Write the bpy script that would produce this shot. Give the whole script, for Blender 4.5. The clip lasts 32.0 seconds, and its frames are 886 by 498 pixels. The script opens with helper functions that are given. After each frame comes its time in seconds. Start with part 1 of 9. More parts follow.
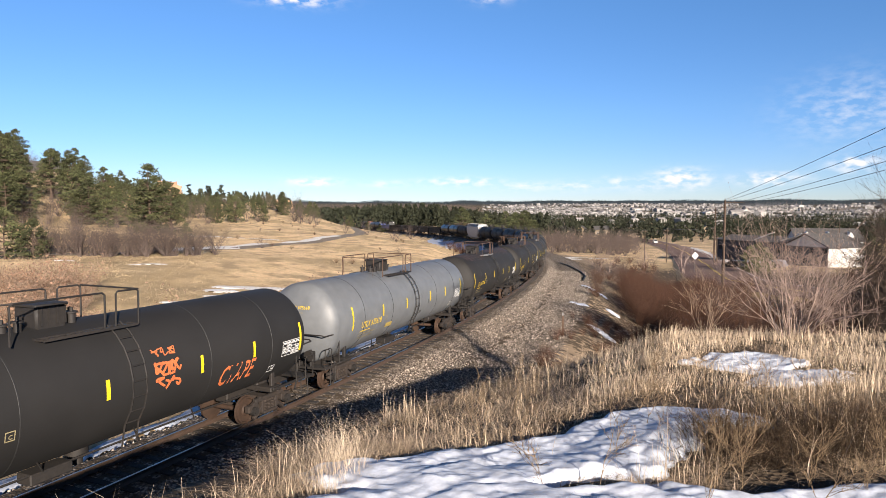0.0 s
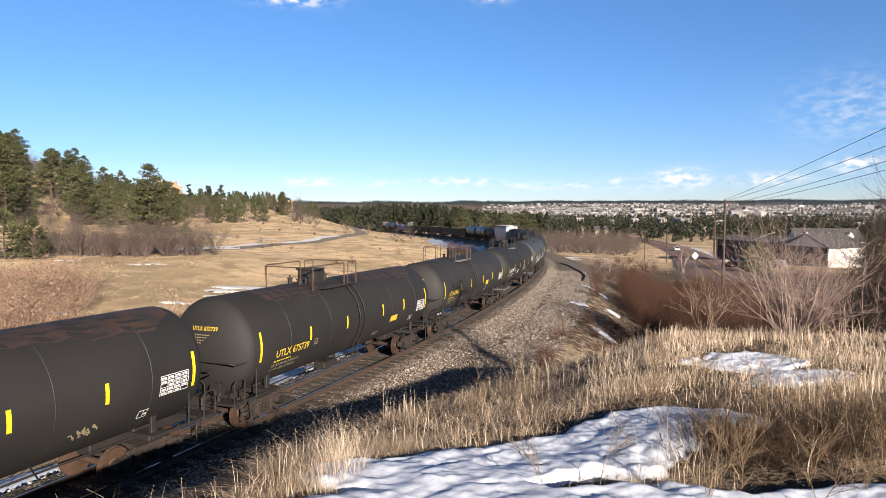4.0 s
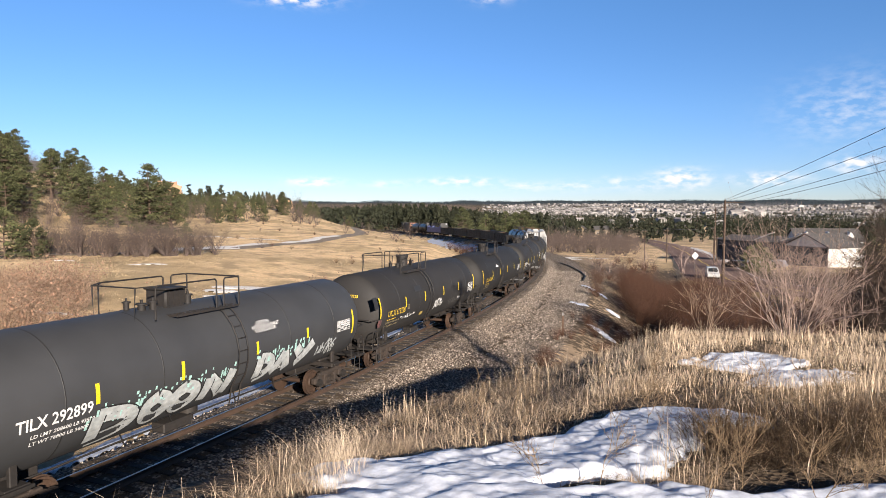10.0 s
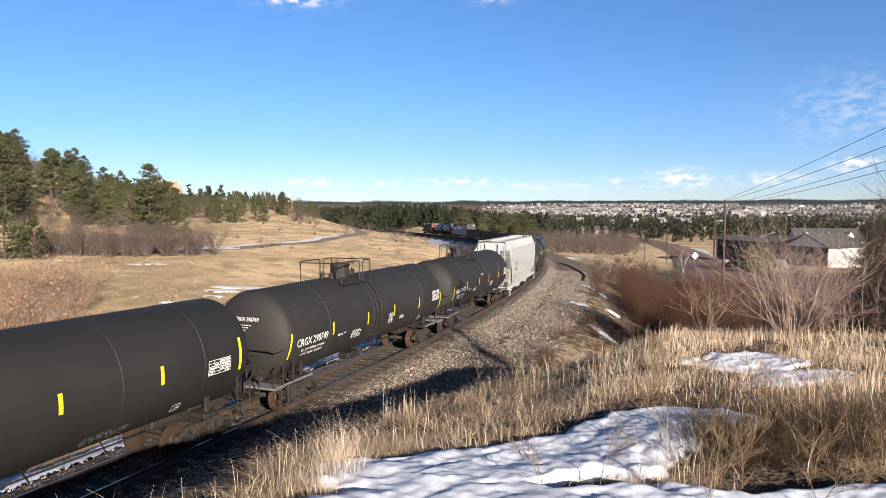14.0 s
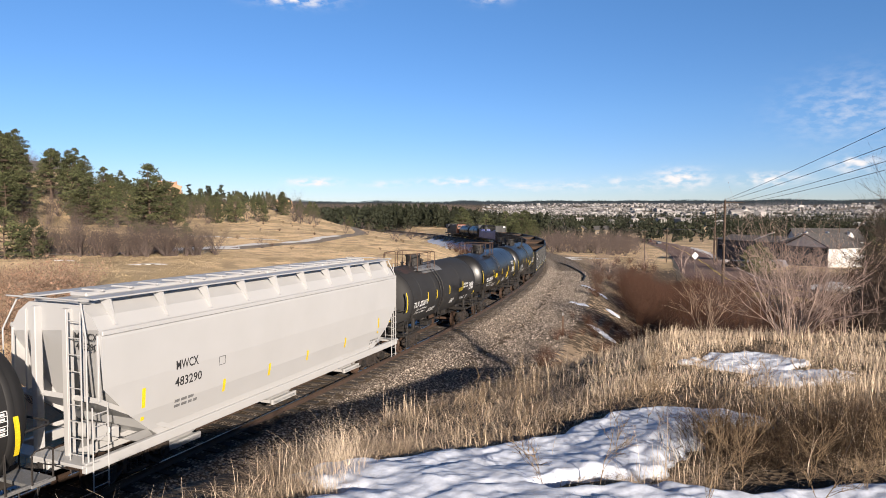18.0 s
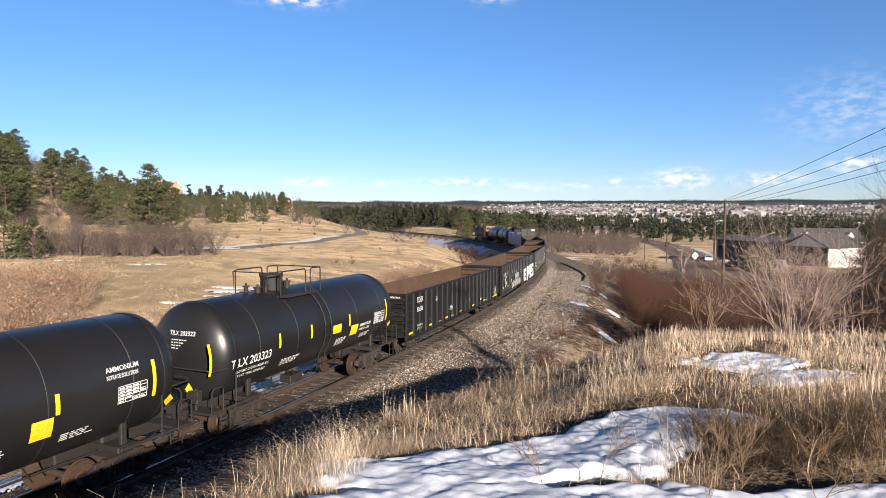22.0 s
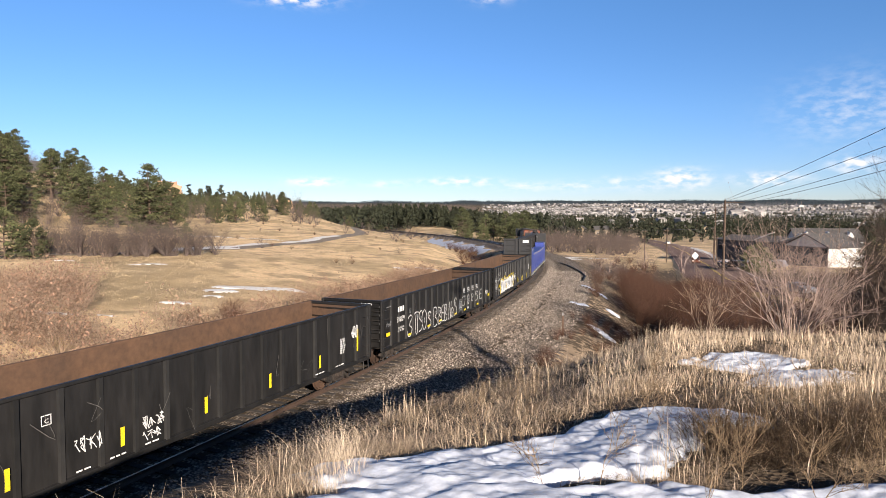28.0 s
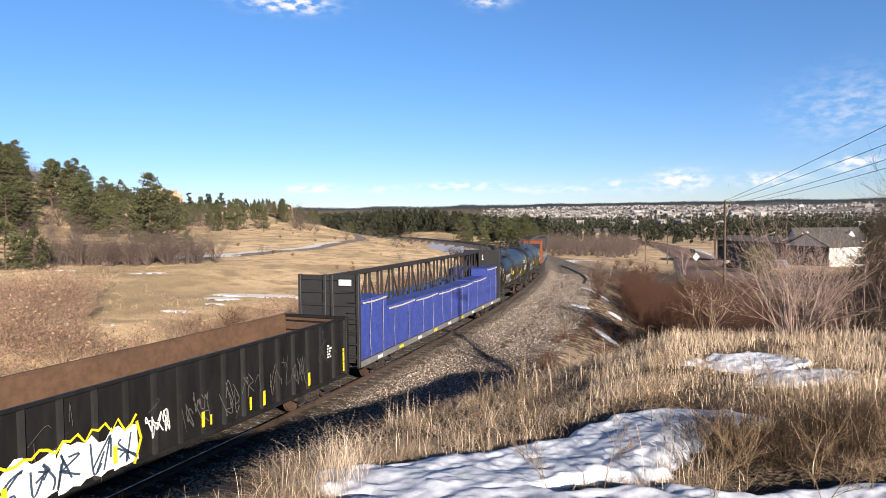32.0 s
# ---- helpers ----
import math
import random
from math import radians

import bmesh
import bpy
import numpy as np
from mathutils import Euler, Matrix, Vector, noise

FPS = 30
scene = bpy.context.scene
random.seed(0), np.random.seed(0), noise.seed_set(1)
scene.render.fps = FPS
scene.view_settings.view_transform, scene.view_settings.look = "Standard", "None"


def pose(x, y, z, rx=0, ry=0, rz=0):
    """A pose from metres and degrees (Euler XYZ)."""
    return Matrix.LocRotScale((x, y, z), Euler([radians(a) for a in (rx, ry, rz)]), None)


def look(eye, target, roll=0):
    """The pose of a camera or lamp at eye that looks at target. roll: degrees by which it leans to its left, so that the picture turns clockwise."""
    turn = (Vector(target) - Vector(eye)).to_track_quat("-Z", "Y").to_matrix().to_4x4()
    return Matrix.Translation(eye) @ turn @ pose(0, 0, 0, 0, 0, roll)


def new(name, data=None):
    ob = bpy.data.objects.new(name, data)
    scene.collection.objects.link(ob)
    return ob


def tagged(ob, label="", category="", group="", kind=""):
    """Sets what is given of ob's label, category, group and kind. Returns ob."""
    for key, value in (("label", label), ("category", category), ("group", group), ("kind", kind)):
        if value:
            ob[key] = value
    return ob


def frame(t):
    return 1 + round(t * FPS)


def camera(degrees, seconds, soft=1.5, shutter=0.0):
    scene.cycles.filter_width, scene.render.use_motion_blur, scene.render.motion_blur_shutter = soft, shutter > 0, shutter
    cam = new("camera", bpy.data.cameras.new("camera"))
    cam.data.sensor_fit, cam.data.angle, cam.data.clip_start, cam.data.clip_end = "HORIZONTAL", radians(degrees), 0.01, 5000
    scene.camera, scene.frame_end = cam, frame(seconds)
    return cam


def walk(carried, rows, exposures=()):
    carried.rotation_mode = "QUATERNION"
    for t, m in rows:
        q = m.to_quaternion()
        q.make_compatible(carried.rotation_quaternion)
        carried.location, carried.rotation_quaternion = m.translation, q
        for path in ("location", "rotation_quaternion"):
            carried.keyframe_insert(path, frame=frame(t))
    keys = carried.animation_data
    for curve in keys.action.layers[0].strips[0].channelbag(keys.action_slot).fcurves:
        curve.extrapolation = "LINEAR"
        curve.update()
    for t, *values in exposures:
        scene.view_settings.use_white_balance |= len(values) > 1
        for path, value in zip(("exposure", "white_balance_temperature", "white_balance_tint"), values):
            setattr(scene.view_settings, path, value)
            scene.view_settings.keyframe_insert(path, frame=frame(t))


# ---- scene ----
# ---------- camera: stands still, sags a little in the last two seconds ----------
EYE = (0.0, 0.0, 7.08)


def aim(yaw=0.0, tilt=0.0, roll=0.0):
    return Matrix.Translation(EYE) @ pose(0, 0, 0, 0, 0, yaw) @ pose(0, 0, 0, 90 - 3.695 + tilt) @ pose(0, 0, 0, 0, 0, roll)


cam = camera(70.5, 32.0, soft=0.8)
walk(cam, [(0, aim()), (15, aim()), (30.0, aim()), (30.5, aim(0.075, 0.095, -0.062)), (31.0, aim(0.142, 0.114, -0.270)),
           (31.5, aim(0.209, 0.223, -0.571)), (32.0, aim(0.055, 0.429, -0.809))],
     # the picture darkens a little while the white hopper fills it
     exposures=[(0, 1.17), (16.8, 1.17), (18.0, 0.99), (19.0, 0.99), (20.2, 1.17), (32.0, 1.17)])

# ---------- sky, sun, exposure ----------
SUN_AZ, SUN_EL = radians(-65), radians(17)      # towards the sun, from +x
sun_dir = Vector((math.cos(SUN_EL) * math.cos(SUN_AZ), math.cos(SUN_EL) * math.sin(SUN_AZ), math.sin(SUN_EL)))
sun = new("sun", bpy.data.lights.new("sun", "SUN"))
sun.data.energy, sun.data.angle, sun.data.color = 5.0, radians(0.55), (1.0, 0.875, 0.75)
sun.matrix_world = look(sun_dir * 200, (0, 0, 0))

world = bpy.data.worlds.new("sky")
scene.world = world
world.use_nodes = True
wn, wl = world.node_tree.nodes, world.node_tree.links
wn.clear()
w_out, w_bg, w_sky = wn.new("ShaderNodeOutputWorld"), wn.new("ShaderNodeBackground"), wn.new("ShaderNodeTexSky")
w_sky.sky_type, w_sky.sun_disc = "NISHITA", False
w_sky.sun_elevation, w_sky.sun_rotation = SUN_EL, radians(90) - SUN_AZ
w_sky.altitude, w_sky.air_density, w_sky.dust_density, w_sky.ozone_density = 2000, 1.0, 0.3, 1.5
w_bg.inputs["Strength"].default_value = 0.0665
w_tc = wn.new("ShaderNodeTexCoord")


def w_math(op, a, b=None):
    n = wn.new("ShaderNodeMath")
    n.operation = op
    for i, v in enumerate((a, b)):
        if v is None:
            continue
        if isinstance(v, (int, float)):
            n.inputs[i].default_value = v
        else:
            wl.new(v, n.inputs[i])
    return n.outputs[0]


# small fair-weather clouds: soft ellipses in the sky broken up by noise
w_sep = wn.new("ShaderNodeSeparateXYZ")
wl.new(w_tc.outputs["Generated"], w_sep.inputs[0])
az = w_math("ARCTAN2", w_sep.outputs["X"], w_sep.outputs["Y"])
el = w_math("ARCSINE", w_sep.outputs["Z"])
w_noise = wn.new("ShaderNodeTexNoise")
w_noise.inputs["Scale"].default_value, w_noise.inputs["Detail"].default_value = 55, 7
w_map = wn.new("ShaderNodeMapping")
w_map.inputs["Scale"].default_value = (1, 1, 2.2)
wl.new(w_tc.outputs["Generated"], w_map.inputs[0])
wl.new(w_map.outputs[0], w_noise.inputs["Vector"])
CLOUDS = [(-11.6, 2.35, 2.1, 0.35, 1.0), (1.6, 2.4, 3.4, 0.35, 0.8), (7.6, 2.0, 2.4, 0.4, 0.45), (15.5, 2.25, 1.4, 0.45, 0.55), (20.7, 2.5, 2.0, 0.75, 1.05),
          (17.9, 2.1, 1.4, 0.6, 0.55), (27.3, 2.4, 2.2, 0.45, 0.95), (33.2, 3.4, 1.5, 0.55, 0.9), (-13.3, 17.9, 3.0, 0.65, 1.3), (4.4, 18.4, 1.6, 0.6, 0.8), (33, 7.6, 4.0, 2.2, 0.25), (11.8, 2.0, 2.2, 0.45, 0.5),
          (-5, 2.2, 2.0, 0.3, 0.4)]
mask = None
for ca, ce, wa, we, power in CLOUDS:
    da = w_math("DIVIDE", w_math("SUBTRACT", az, radians(ca)), radians(wa))
    de = w_math("DIVIDE", w_math("SUBTRACT", el, radians(ce)), radians(we))
    r2 = w_math("ADD", w_math("MULTIPLY", da, da), w_math("MULTIPLY", de, de))
    m = w_math("MULTIPLY", w_math("POWER", 2.718, w_math("MULTIPLY", r2, -1.0)), power)
    mask = m if mask is None else w_math("MAXIMUM", mask, m)
cover = w_math("MULTIPLY", mask, w_math("MULTIPLY", w_math("SUBTRACT", w_noise.outputs["Fac"], 0.40), 5.2))
w_clamp = wn.new("ShaderNodeClamp")
wl.new(cover, w_clamp.inputs[0])
w_mix = wn.new("ShaderNodeMix")
w_mix.data_type = "RGBA"
wl.new(w_clamp.outputs[0], w_mix.inputs["Factor"])
w_hue = wn.new("ShaderNodeHueSaturation")
w_hue.inputs["Saturation"].default_value, w_hue.inputs["Value"].default_value = 1.15, 1.0
# clear mountain air: a bluer, less glaring horizon
w_low = wn.new("ShaderNodeMapRange")
w_low.inputs["From Min"].default_value, w_low.inputs["From Max"].default_value = 0.0, 1.5708
wl.new(el, w_low.inputs[0])
w_tint = wn.new("ShaderNodeValToRGB")
w_tint.color_ramp.elements[0].position, w_tint.color_ramp.elements[0].color = 0.0, (0.585, 0.64, 0.91, 1)
w_tint.color_ramp.elements[1].position, w_tint.color_ramp.elements[1].color = 1.0, (0.09, 0.105, 0.16, 1)
for e_at, e_col in ((0.094, (0.78, 0.85, 1.05, 1)), (0.21, (0.92, 1.0, 1.17, 1)), (0.42, (0.26, 0.29, 0.38, 1))):
    w_tint.color_ramp.elements.new(e_at).color = e_col
wl.new(w_low.outputs[0], w_tint.inputs[0])
w_mul = wn.new("ShaderNodeMix")
w_mul.data_type, w_mul.blend_type = "RGBA", "MULTIPLY"
w_mul.inputs["Factor"].default_value = 1.0
wl.new(w_sky.outputs[0], w_mul.inputs["A"])
wl.new(w_tint.outputs[0], w_mul.inputs["B"])
wl.new(w_mul.outputs["Result"], w_hue.inputs["Color"])
wl.new(w_hue.outputs[0], w_mix.inputs["A"])
w_mix.inputs["B"].default_value = (7.6, 7.3, 7.3, 1)
wl.new(w_mix.outputs["Result"], w_bg.inputs["Color"])
wl.new(w_bg.outputs[0], w_out.inputs[0])


# ---------- materials ----------
def mat(name, col, col2=None, rough=0.8, metal=0.0, scale=2.0, scale2=25.0, bump=0.0, bscale=60.0, vary=0.0, island=0.0, col3=None, spec=0.5, stretch=(1, 1, 1), mid=0.5, sharp=0.25, world_space=False, grain=1.0):
    """Two colours mixed by coarse and fine noise, grain relief, and a shift of brightness from piece to piece."""
    m = bpy.data.materials.new(name)
    m.use_nodes = True
    n, l = m.node_tree.nodes, m.node_tree.links
    b = n["Principled BSDF"]
    b.inputs["Roughness"].default_value, b.inputs["Metallic"].default_value = rough, metal
    b.inputs["Specular IOR Level"].default_value = spec
    col2 = col2 or tuple(c * 0.7 for c in col)
    tc, mp = n.new("ShaderNodeTexCoord"), n.new("ShaderNodeMapping")
    mp.inputs["Scale"].default_value = stretch
    geo = n.new("ShaderNodeNewGeometry")
    l.new(geo.outputs["Position"] if world_space else tc.outputs["Object"], mp.inputs[0])

    def noisy(s, d):
        t = n.new("ShaderNodeTexNoise")
        t.inputs["Scale"].default_value, t.inputs["Detail"].default_value = s, d
        l.new(mp.outputs[0], t.inputs["Vector"])
        return t.outputs["Fac"]

    def ramp(f, lo, hi):
        r = n.new("ShaderNodeMapRange")
        r.inputs["From Min"].default_value, r.inputs["From Max"].default_value = lo, hi
        l.new(f, r.inputs[0])
        return r.outputs[0]

    def mixed(f, a, bb, kind="MIX"):
        x = n.new("ShaderNodeMix")
        x.data_type, x.blend_type = "RGBA", kind
        for key, v in (("Factor", f), ("A", a), ("B", bb)):
            if isinstance(v, tuple):
                x.inputs[key].default_value = (*v, 1)
            elif isinstance(v, float):
                x.inputs[key].default_value = v
            else:
                l.new(v, x.inputs[key])
        return x.outputs["Result"]

    c = mixed(ramp(noisy(scale, 5), mid - sharp, mid + sharp), tuple(col), tuple(col2))
    fine = ramp(noisy(scale2, 4), 0.3, 0.7)
    if col3:
        c = mixed(ramp(noisy(scale * 3.1, 6), 0.52, 0.68), c, tuple(col3))
    g = n.new("ShaderNodeMapRange")
    g.inputs["To Min"].default_value, g.inputs["To Max"].default_value = 1 - 0.22 * grain, 1 + 0.18 * grain
    l.new(fine, g.inputs[0])
    hs = n.new("ShaderNodeHueSaturation")
    l.new(c, hs.inputs["Color"])
    val = g.outputs[0]
    for amount, out in ((vary, "obj"), (island, "isl")):
        if amount:
            src = n.new("ShaderNodeObjectInfo").outputs["Random"] if out == "obj" else geo.outputs["Random Per Island"]
            r = n.new("ShaderNodeMapRange")
            r.inputs["To Min"].default_value, r.inputs["To Max"].default_value = 1 - amount, 1 + amount
            l.new(src, r.inputs[0])
            mu = n.new("ShaderNodeMath")
            mu.operation = "MULTIPLY"
            l.new(val, mu.inputs[0]), l.new(r.outputs[0], mu.inputs[1])
            val = mu.outputs[0]
    l.new(val, hs.inputs["Value"])
    l.new(hs.outputs[0], b.inputs["Base Color"])
    if bump:
        bp = n.new("ShaderNodeBump")
        bp.inputs["Strength"].default_value, bp.inputs["Distance"].default_value = bump, 0.03
        l.new(noisy(bscale, 4), bp.inputs["Height"])
        l.new(bp.outputs[0], b.inputs["Normal"])
    return m


M = {}
M["tank_black"] = mat("tank_black", (0.0162, 0.01553, 0.0153), (0.0216, 0.02025, 0.01935), 0.70, 0, 0.5, 0.9, 0.02, 14, vary=0.2, grain=0.55, spec=0.35)
M["tank_rusty"] = mat("tank_rusty", (0.0153, 0.0144, 0.01395), (0.0207, 0.0189, 0.01755), 0.72, 0, 0.5, 0.9, 0.02, 14, grain=0.55, spec=0.35)
M["tank_gloss"] = mat("tank_gloss", (0.0108, 0.0108, 0.0108), (0.0156, 0.015, 0.015), 0.36, 0, 0.5, 0.9, 0.01, 14, vary=0.15, grain=0.55)
M["tank_slate"] = mat("tank_slate", (0.040, 0.041, 0.043), (0.032, 0.033, 0.035), 0.6, 0, 0.5, 0.9, 0.02, 14, grain=0.55)
M["tank_seam"] = mat("tank_seam", (0.021, 0.0205, 0.020), (0.013, 0.013, 0.013), 0.6, 0, 0.6, 3, 0.02, 20)
M["tank_gray"] = mat("tank_gray", (0.1295, 0.1365, 0.1435), (0.1155, 0.1225, 0.1295), 0.5, 0, 0.8, 2, 0.02, 30, grain=0.55)
M["hopper_white"] = mat("hopper_white", (0.3848, 0.3811, 0.3774), (0.3626, 0.3589, 0.3515), 0.5, 0, 0.6, 0.9, 0.0, 20, grain=0.12)
M["gon_black"] = mat("gon_black", (0.0065, 0.0065, 0.0065), (0.016, 0.015, 0.0145), 0.5, 0, 0.9, 3, 0.05, 12, vary=0.3, stretch=(2.5, 1, 0.5), spec=0.3)
M["gon_post"] = mat("gon_post", (0.0115, 0.0115, 0.0115), (0.022, 0.021, 0.020), 0.5, 0, 0.9, 3, 0.05, 12, vary=0.35, spec=0.4)
M["gon_rust"] = mat("gon_rust", (0.088, 0.046, 0.024), (0.052, 0.029, 0.017), 0.85, 0, 0.6, 6, 0.2, 20, vary=0.15)
M["steel_dark"] = mat("steel_dark", (0.0132, 0.012, 0.0114), (0.024, 0.0192, 0.0162), 0.7, 0.1, 1.5, 12, 0.15, 40, vary=0.2)
M["truck"] = mat("truck", (0.0195, 0.01495, 0.01235), (0.039, 0.026, 0.01885), 0.85, 0, 2, 12, 0.2, 40, vary=0.25)
M["wheel"] = mat("wheel", (0.045, 0.027, 0.018), (0.066, 0.036, 0.0216), 0.75, 0.2, 3, 15, 0.1, 40, vary=0.3)
M["bright_steel"] = mat("bright_steel", (0.42, 0.40, 0.38), (0.30, 0.28, 0.26), 0.3, 0.9, 3, 30, 0.02)
M["galvanised"] = mat("galvanised", (0.21, 0.21, 0.21), (0.14, 0.14, 0.14), 0.6, 0.3, 3, 30, 0.02)
M["yellow"] = mat("yellow", (0.675, 0.51, 0.015), (0.615, 0.45, 0.0225), 0.45, 0, 3, 30)
M["white_paint"] = mat("white_paint", (0.64, 0.64, 0.632), (0.544, 0.544, 0.528), 0.6, 0, 3, 30)
M["yellow_paint"] = mat("yellow_paint", (0.6, 0.42, 0.03), (0.51, 0.345, 0.03), 0.6, 0, 3, 30)
M["orange_paint"] = mat("orange_paint", (0.5625, 0.15, 0.045), (0.4125, 0.105, 0.0375), 0.6, 0, 3, 30)
M["black_paint"] = mat("black_paint", (0.015, 0.015, 0.016), (0.022, 0.022, 0.022), 0.6, 0, 3, 30)
M["pink_paint"] = mat("pink_paint", (0.5625, 0.225, 0.2475), (0.525, 0.195, 0.21), 0.6, 0, 3, 30)
M["mint_paint"] = mat("mint_paint", (0.3375, 0.54, 0.495), (0.285, 0.465, 0.435), 0.6, 0, 3, 30)
M["blue_paint"] = mat("blue_paint", (0.0375, 0.0675, 0.12), (0.03, 0.045, 0.075), 0.6, 0, 3, 30)
M["wrap_blue"] = mat("wrap_blue", (0.0396, 0.0612, 0.2592), (0.03024, 0.04752, 0.2016), 0.42, 0, 1.6, 8, 0.35, 5)
M["loco_orange_shaded"] = mat("loco_orange_shaded", (0.182, 0.0455, 0.0154), (0.105, 0.0315, 0.014), 0.45, 0, 1, 10)
M["rail"] = mat("rail", (0.0525, 0.0336, 0.0238), (0.077, 0.049, 0.035), 0.7, 0.3, 3, 30)
M["rail_head"] = mat("rail_head", (0.45, 0.43, 0.41), (0.35, 0.33, 0.31), 0.28, 0.95, 3, 30)
M["tie"] = mat("tie", (0.051, 0.042, 0.036), (0.03, 0.0252, 0.0222), 0.95, 0, 3, 25, 0.3, 40, vary=0.3, stretch=(1, 4, 1))
M["concrete"] = mat("concrete", (0.294, 0.28, 0.259), (0.238, 0.224, 0.21), 0.9, 0, 3, 25, 0.1, 60, vary=0.1)
M["grass"] = mat("grass", (0.53, 0.405, 0.28), (0.18, 0.125, 0.078), 0.85, 0, 0.9, 6, island=0.55, spec=0.2)
M["straw"] = mat("straw", (0.72, 0.58, 0.43), (0.45, 0.345, 0.24), 0.85, 0, 0.8, 6, island=0.4, spec=0.2)
M["grass_far"] = mat("grass_far", (0.54, 0.41, 0.26), (0.40, 0.30, 0.185), 0.85, 0, 0.12, 3, island=0.2, spec=0.2)
M["stalk"] = mat("stalk", (0.25, 0.178, 0.105), (0.15, 0.1, 0.06), 0.85, 0, 3, 9, island=0.3, spec=0.2)
M["twig_red"] = mat("twig_red", (0.125, 0.062, 0.040), (0.050, 0.029, 0.020), 0.85, 0, 0.25, 6, island=0.45, spec=0.2)
M["twig_grey"] = mat("twig_grey", (0.144, 0.1116, 0.0972), (0.09, 0.06624, 0.05616), 0.9, 0, 0.4, 6, island=0.4, spec=0.2)
M["twig_tan"] = mat("twig_tan", (0.40, 0.30, 0.215), (0.165, 0.105, 0.072), 0.9, 0, 0.4, 6, island=0.55, spec=0.2)
M["twig_pale"] = mat("twig_pale", (0.40, 0.30, 0.25), (0.235, 0.165, 0.135), 0.9, 0, 0.6, 6, island=0.35, spec=0.2)
M["leaf_rust"] = mat("leaf_rust", (0.315, 0.19, 0.128), (0.155, 0.09, 0.06), 0.9, 0, 0.5, 6, island=0.55, spec=0.2)
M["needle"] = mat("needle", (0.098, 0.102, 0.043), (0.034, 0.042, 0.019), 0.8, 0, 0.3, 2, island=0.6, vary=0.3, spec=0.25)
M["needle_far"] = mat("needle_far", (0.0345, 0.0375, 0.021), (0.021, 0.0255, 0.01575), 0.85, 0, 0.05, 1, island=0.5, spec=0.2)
M["bark"] = mat("bark", (0.0975, 0.06375, 0.045), (0.06, 0.04125, 0.03), 0.95, 0, 2, 12, 0.4, 20, vary=0.2)
M["pole_wood"] = mat("pole_wood", (0.091, 0.0595, 0.0406), (0.063, 0.042, 0.0301), 0.9, 0, 2, 12, 0.2, 30, stretch=(6, 6, 0.6))
M["steel_scuff"] = mat("steel_scuff", (0.096, 0.09, 0.084), (0.054, 0.051, 0.048), 0.7, 0, 3, 20)
M["wire"] = mat("wire", (0.05, 0.05, 0.055), (0.04, 0.04, 0.045), 0.6, 0.3)
M["asphalt"] = mat("asphalt", (0.20, 0.135, 0.115), (0.16, 0.11, 0.095), 1.0, 0, 0.4, 14, 0.1, 60, spec=0.1)
M["glass"] = mat("glass", (0.02, 0.025, 0.03), (0.03, 0.035, 0.04), 0.08, 0.0, 1, 5)
M["stucco"] = mat("stucco", (0.285, 0.225, 0.15), (0.2475, 0.195, 0.1312), 0.9, 0, 1, 10, 0.1, 30, vary=0.15)
M["siding_white"] = mat("siding_white", (0.6, 0.5925, 0.57), (0.555, 0.5475, 0.525), 0.8, 0, 0.6, 6, 0.05, 20)
M["siding_blue"] = mat("siding_blue", (0.040, 0.046, 0.058), (0.030, 0.034, 0.043), 0.8, 0, 0.6, 6, 0.05, 20)
M["roof_grey"] = mat("roof_grey", (0.07, 0.0644, 0.0616), (0.049, 0.0462, 0.0448), 0.95, 0, 1.5, 10, 0.2, 20, vary=0.2)
# ridge trees: the blue of far haze is put into their base colour
M["needle_ridge_hazed"] = mat("needle_ridge_hazed", (0.0375, 0.0525, 0.057), (0.03, 0.0435, 0.0495), 0.85, 0, 0.01, 0.4, island=0.35, spec=0.2)
M["rock"] = mat("rock", (0.504, 0.324, 0.198), (0.396, 0.243, 0.153), 0.95, 0, 0.15, 1, 0.5, 1.5)
M["town"] = mat("town", (0.3, 0.2888, 0.2737), (0.12, 0.1087, 0.1013), 0.9, 0, 0.012, 0.3, island=0.75)
M["brown_steel"] = mat("brown_steel", (0.091, 0.049, 0.028), (0.063, 0.035, 0.021), 0.8, 0, 3, 20, 0.1)


# ---------- mesh helpers ----------
def from_arrays(name, verts, faces, material, parent=None, label="", smooth=False, mats=None, index=None):
    """One mesh object from vertex and face arrays (all faces of one arity, or a list)."""
    me = bpy.data.meshes.new(name)
    if isinstance(faces, np.ndarray):
        nf, k = faces.shape
        me.vertices.add(len(verts)), me.loops.add(nf * k), me.polygons.add(nf)
        me.vertices.foreach_set("co", np.asarray(verts, dtype=np.float32).ravel())
        me.loops.foreach_set("vertex_index", faces.astype(np.int32).ravel())
        me.polygons.foreach_set("loop_start", np.arange(0, nf * k, k, dtype=np.int32))
        me.update(calc_edges=True)
    else:
        me.from_pydata([tuple(v) for v in verts], [], faces)
    for m in mats or [material]:
        me.materials.append(m)
    if index is not None:
        me.polygons.foreach_set("material_index", np.asarray(index, dtype=np.int32))
    if smooth:
        me.shade_smooth()
    ob = new(name, me)
    if parent:
        ob.parent = parent
    if label:
        ob["label"] = label
    return ob


def part(name, bm, material, parent=None, label="", smooth=False):
    me = bpy.data.meshes.new(name)
    bm.to_mesh(me)
    bm.free()
    me.materials.append(material)
    if smooth:
        me.shade_smooth()
        me.set_sharp_from_angle(angle=radians(38))
    ob = new(name, me)
    if parent:
        ob.parent = parent
    if label:
        ob["label"] = label
    return ob


def shared(name, me, m, parent):
    ob = new(name, me)
    ob.parent = parent
    ob.matrix_local = m
    return ob


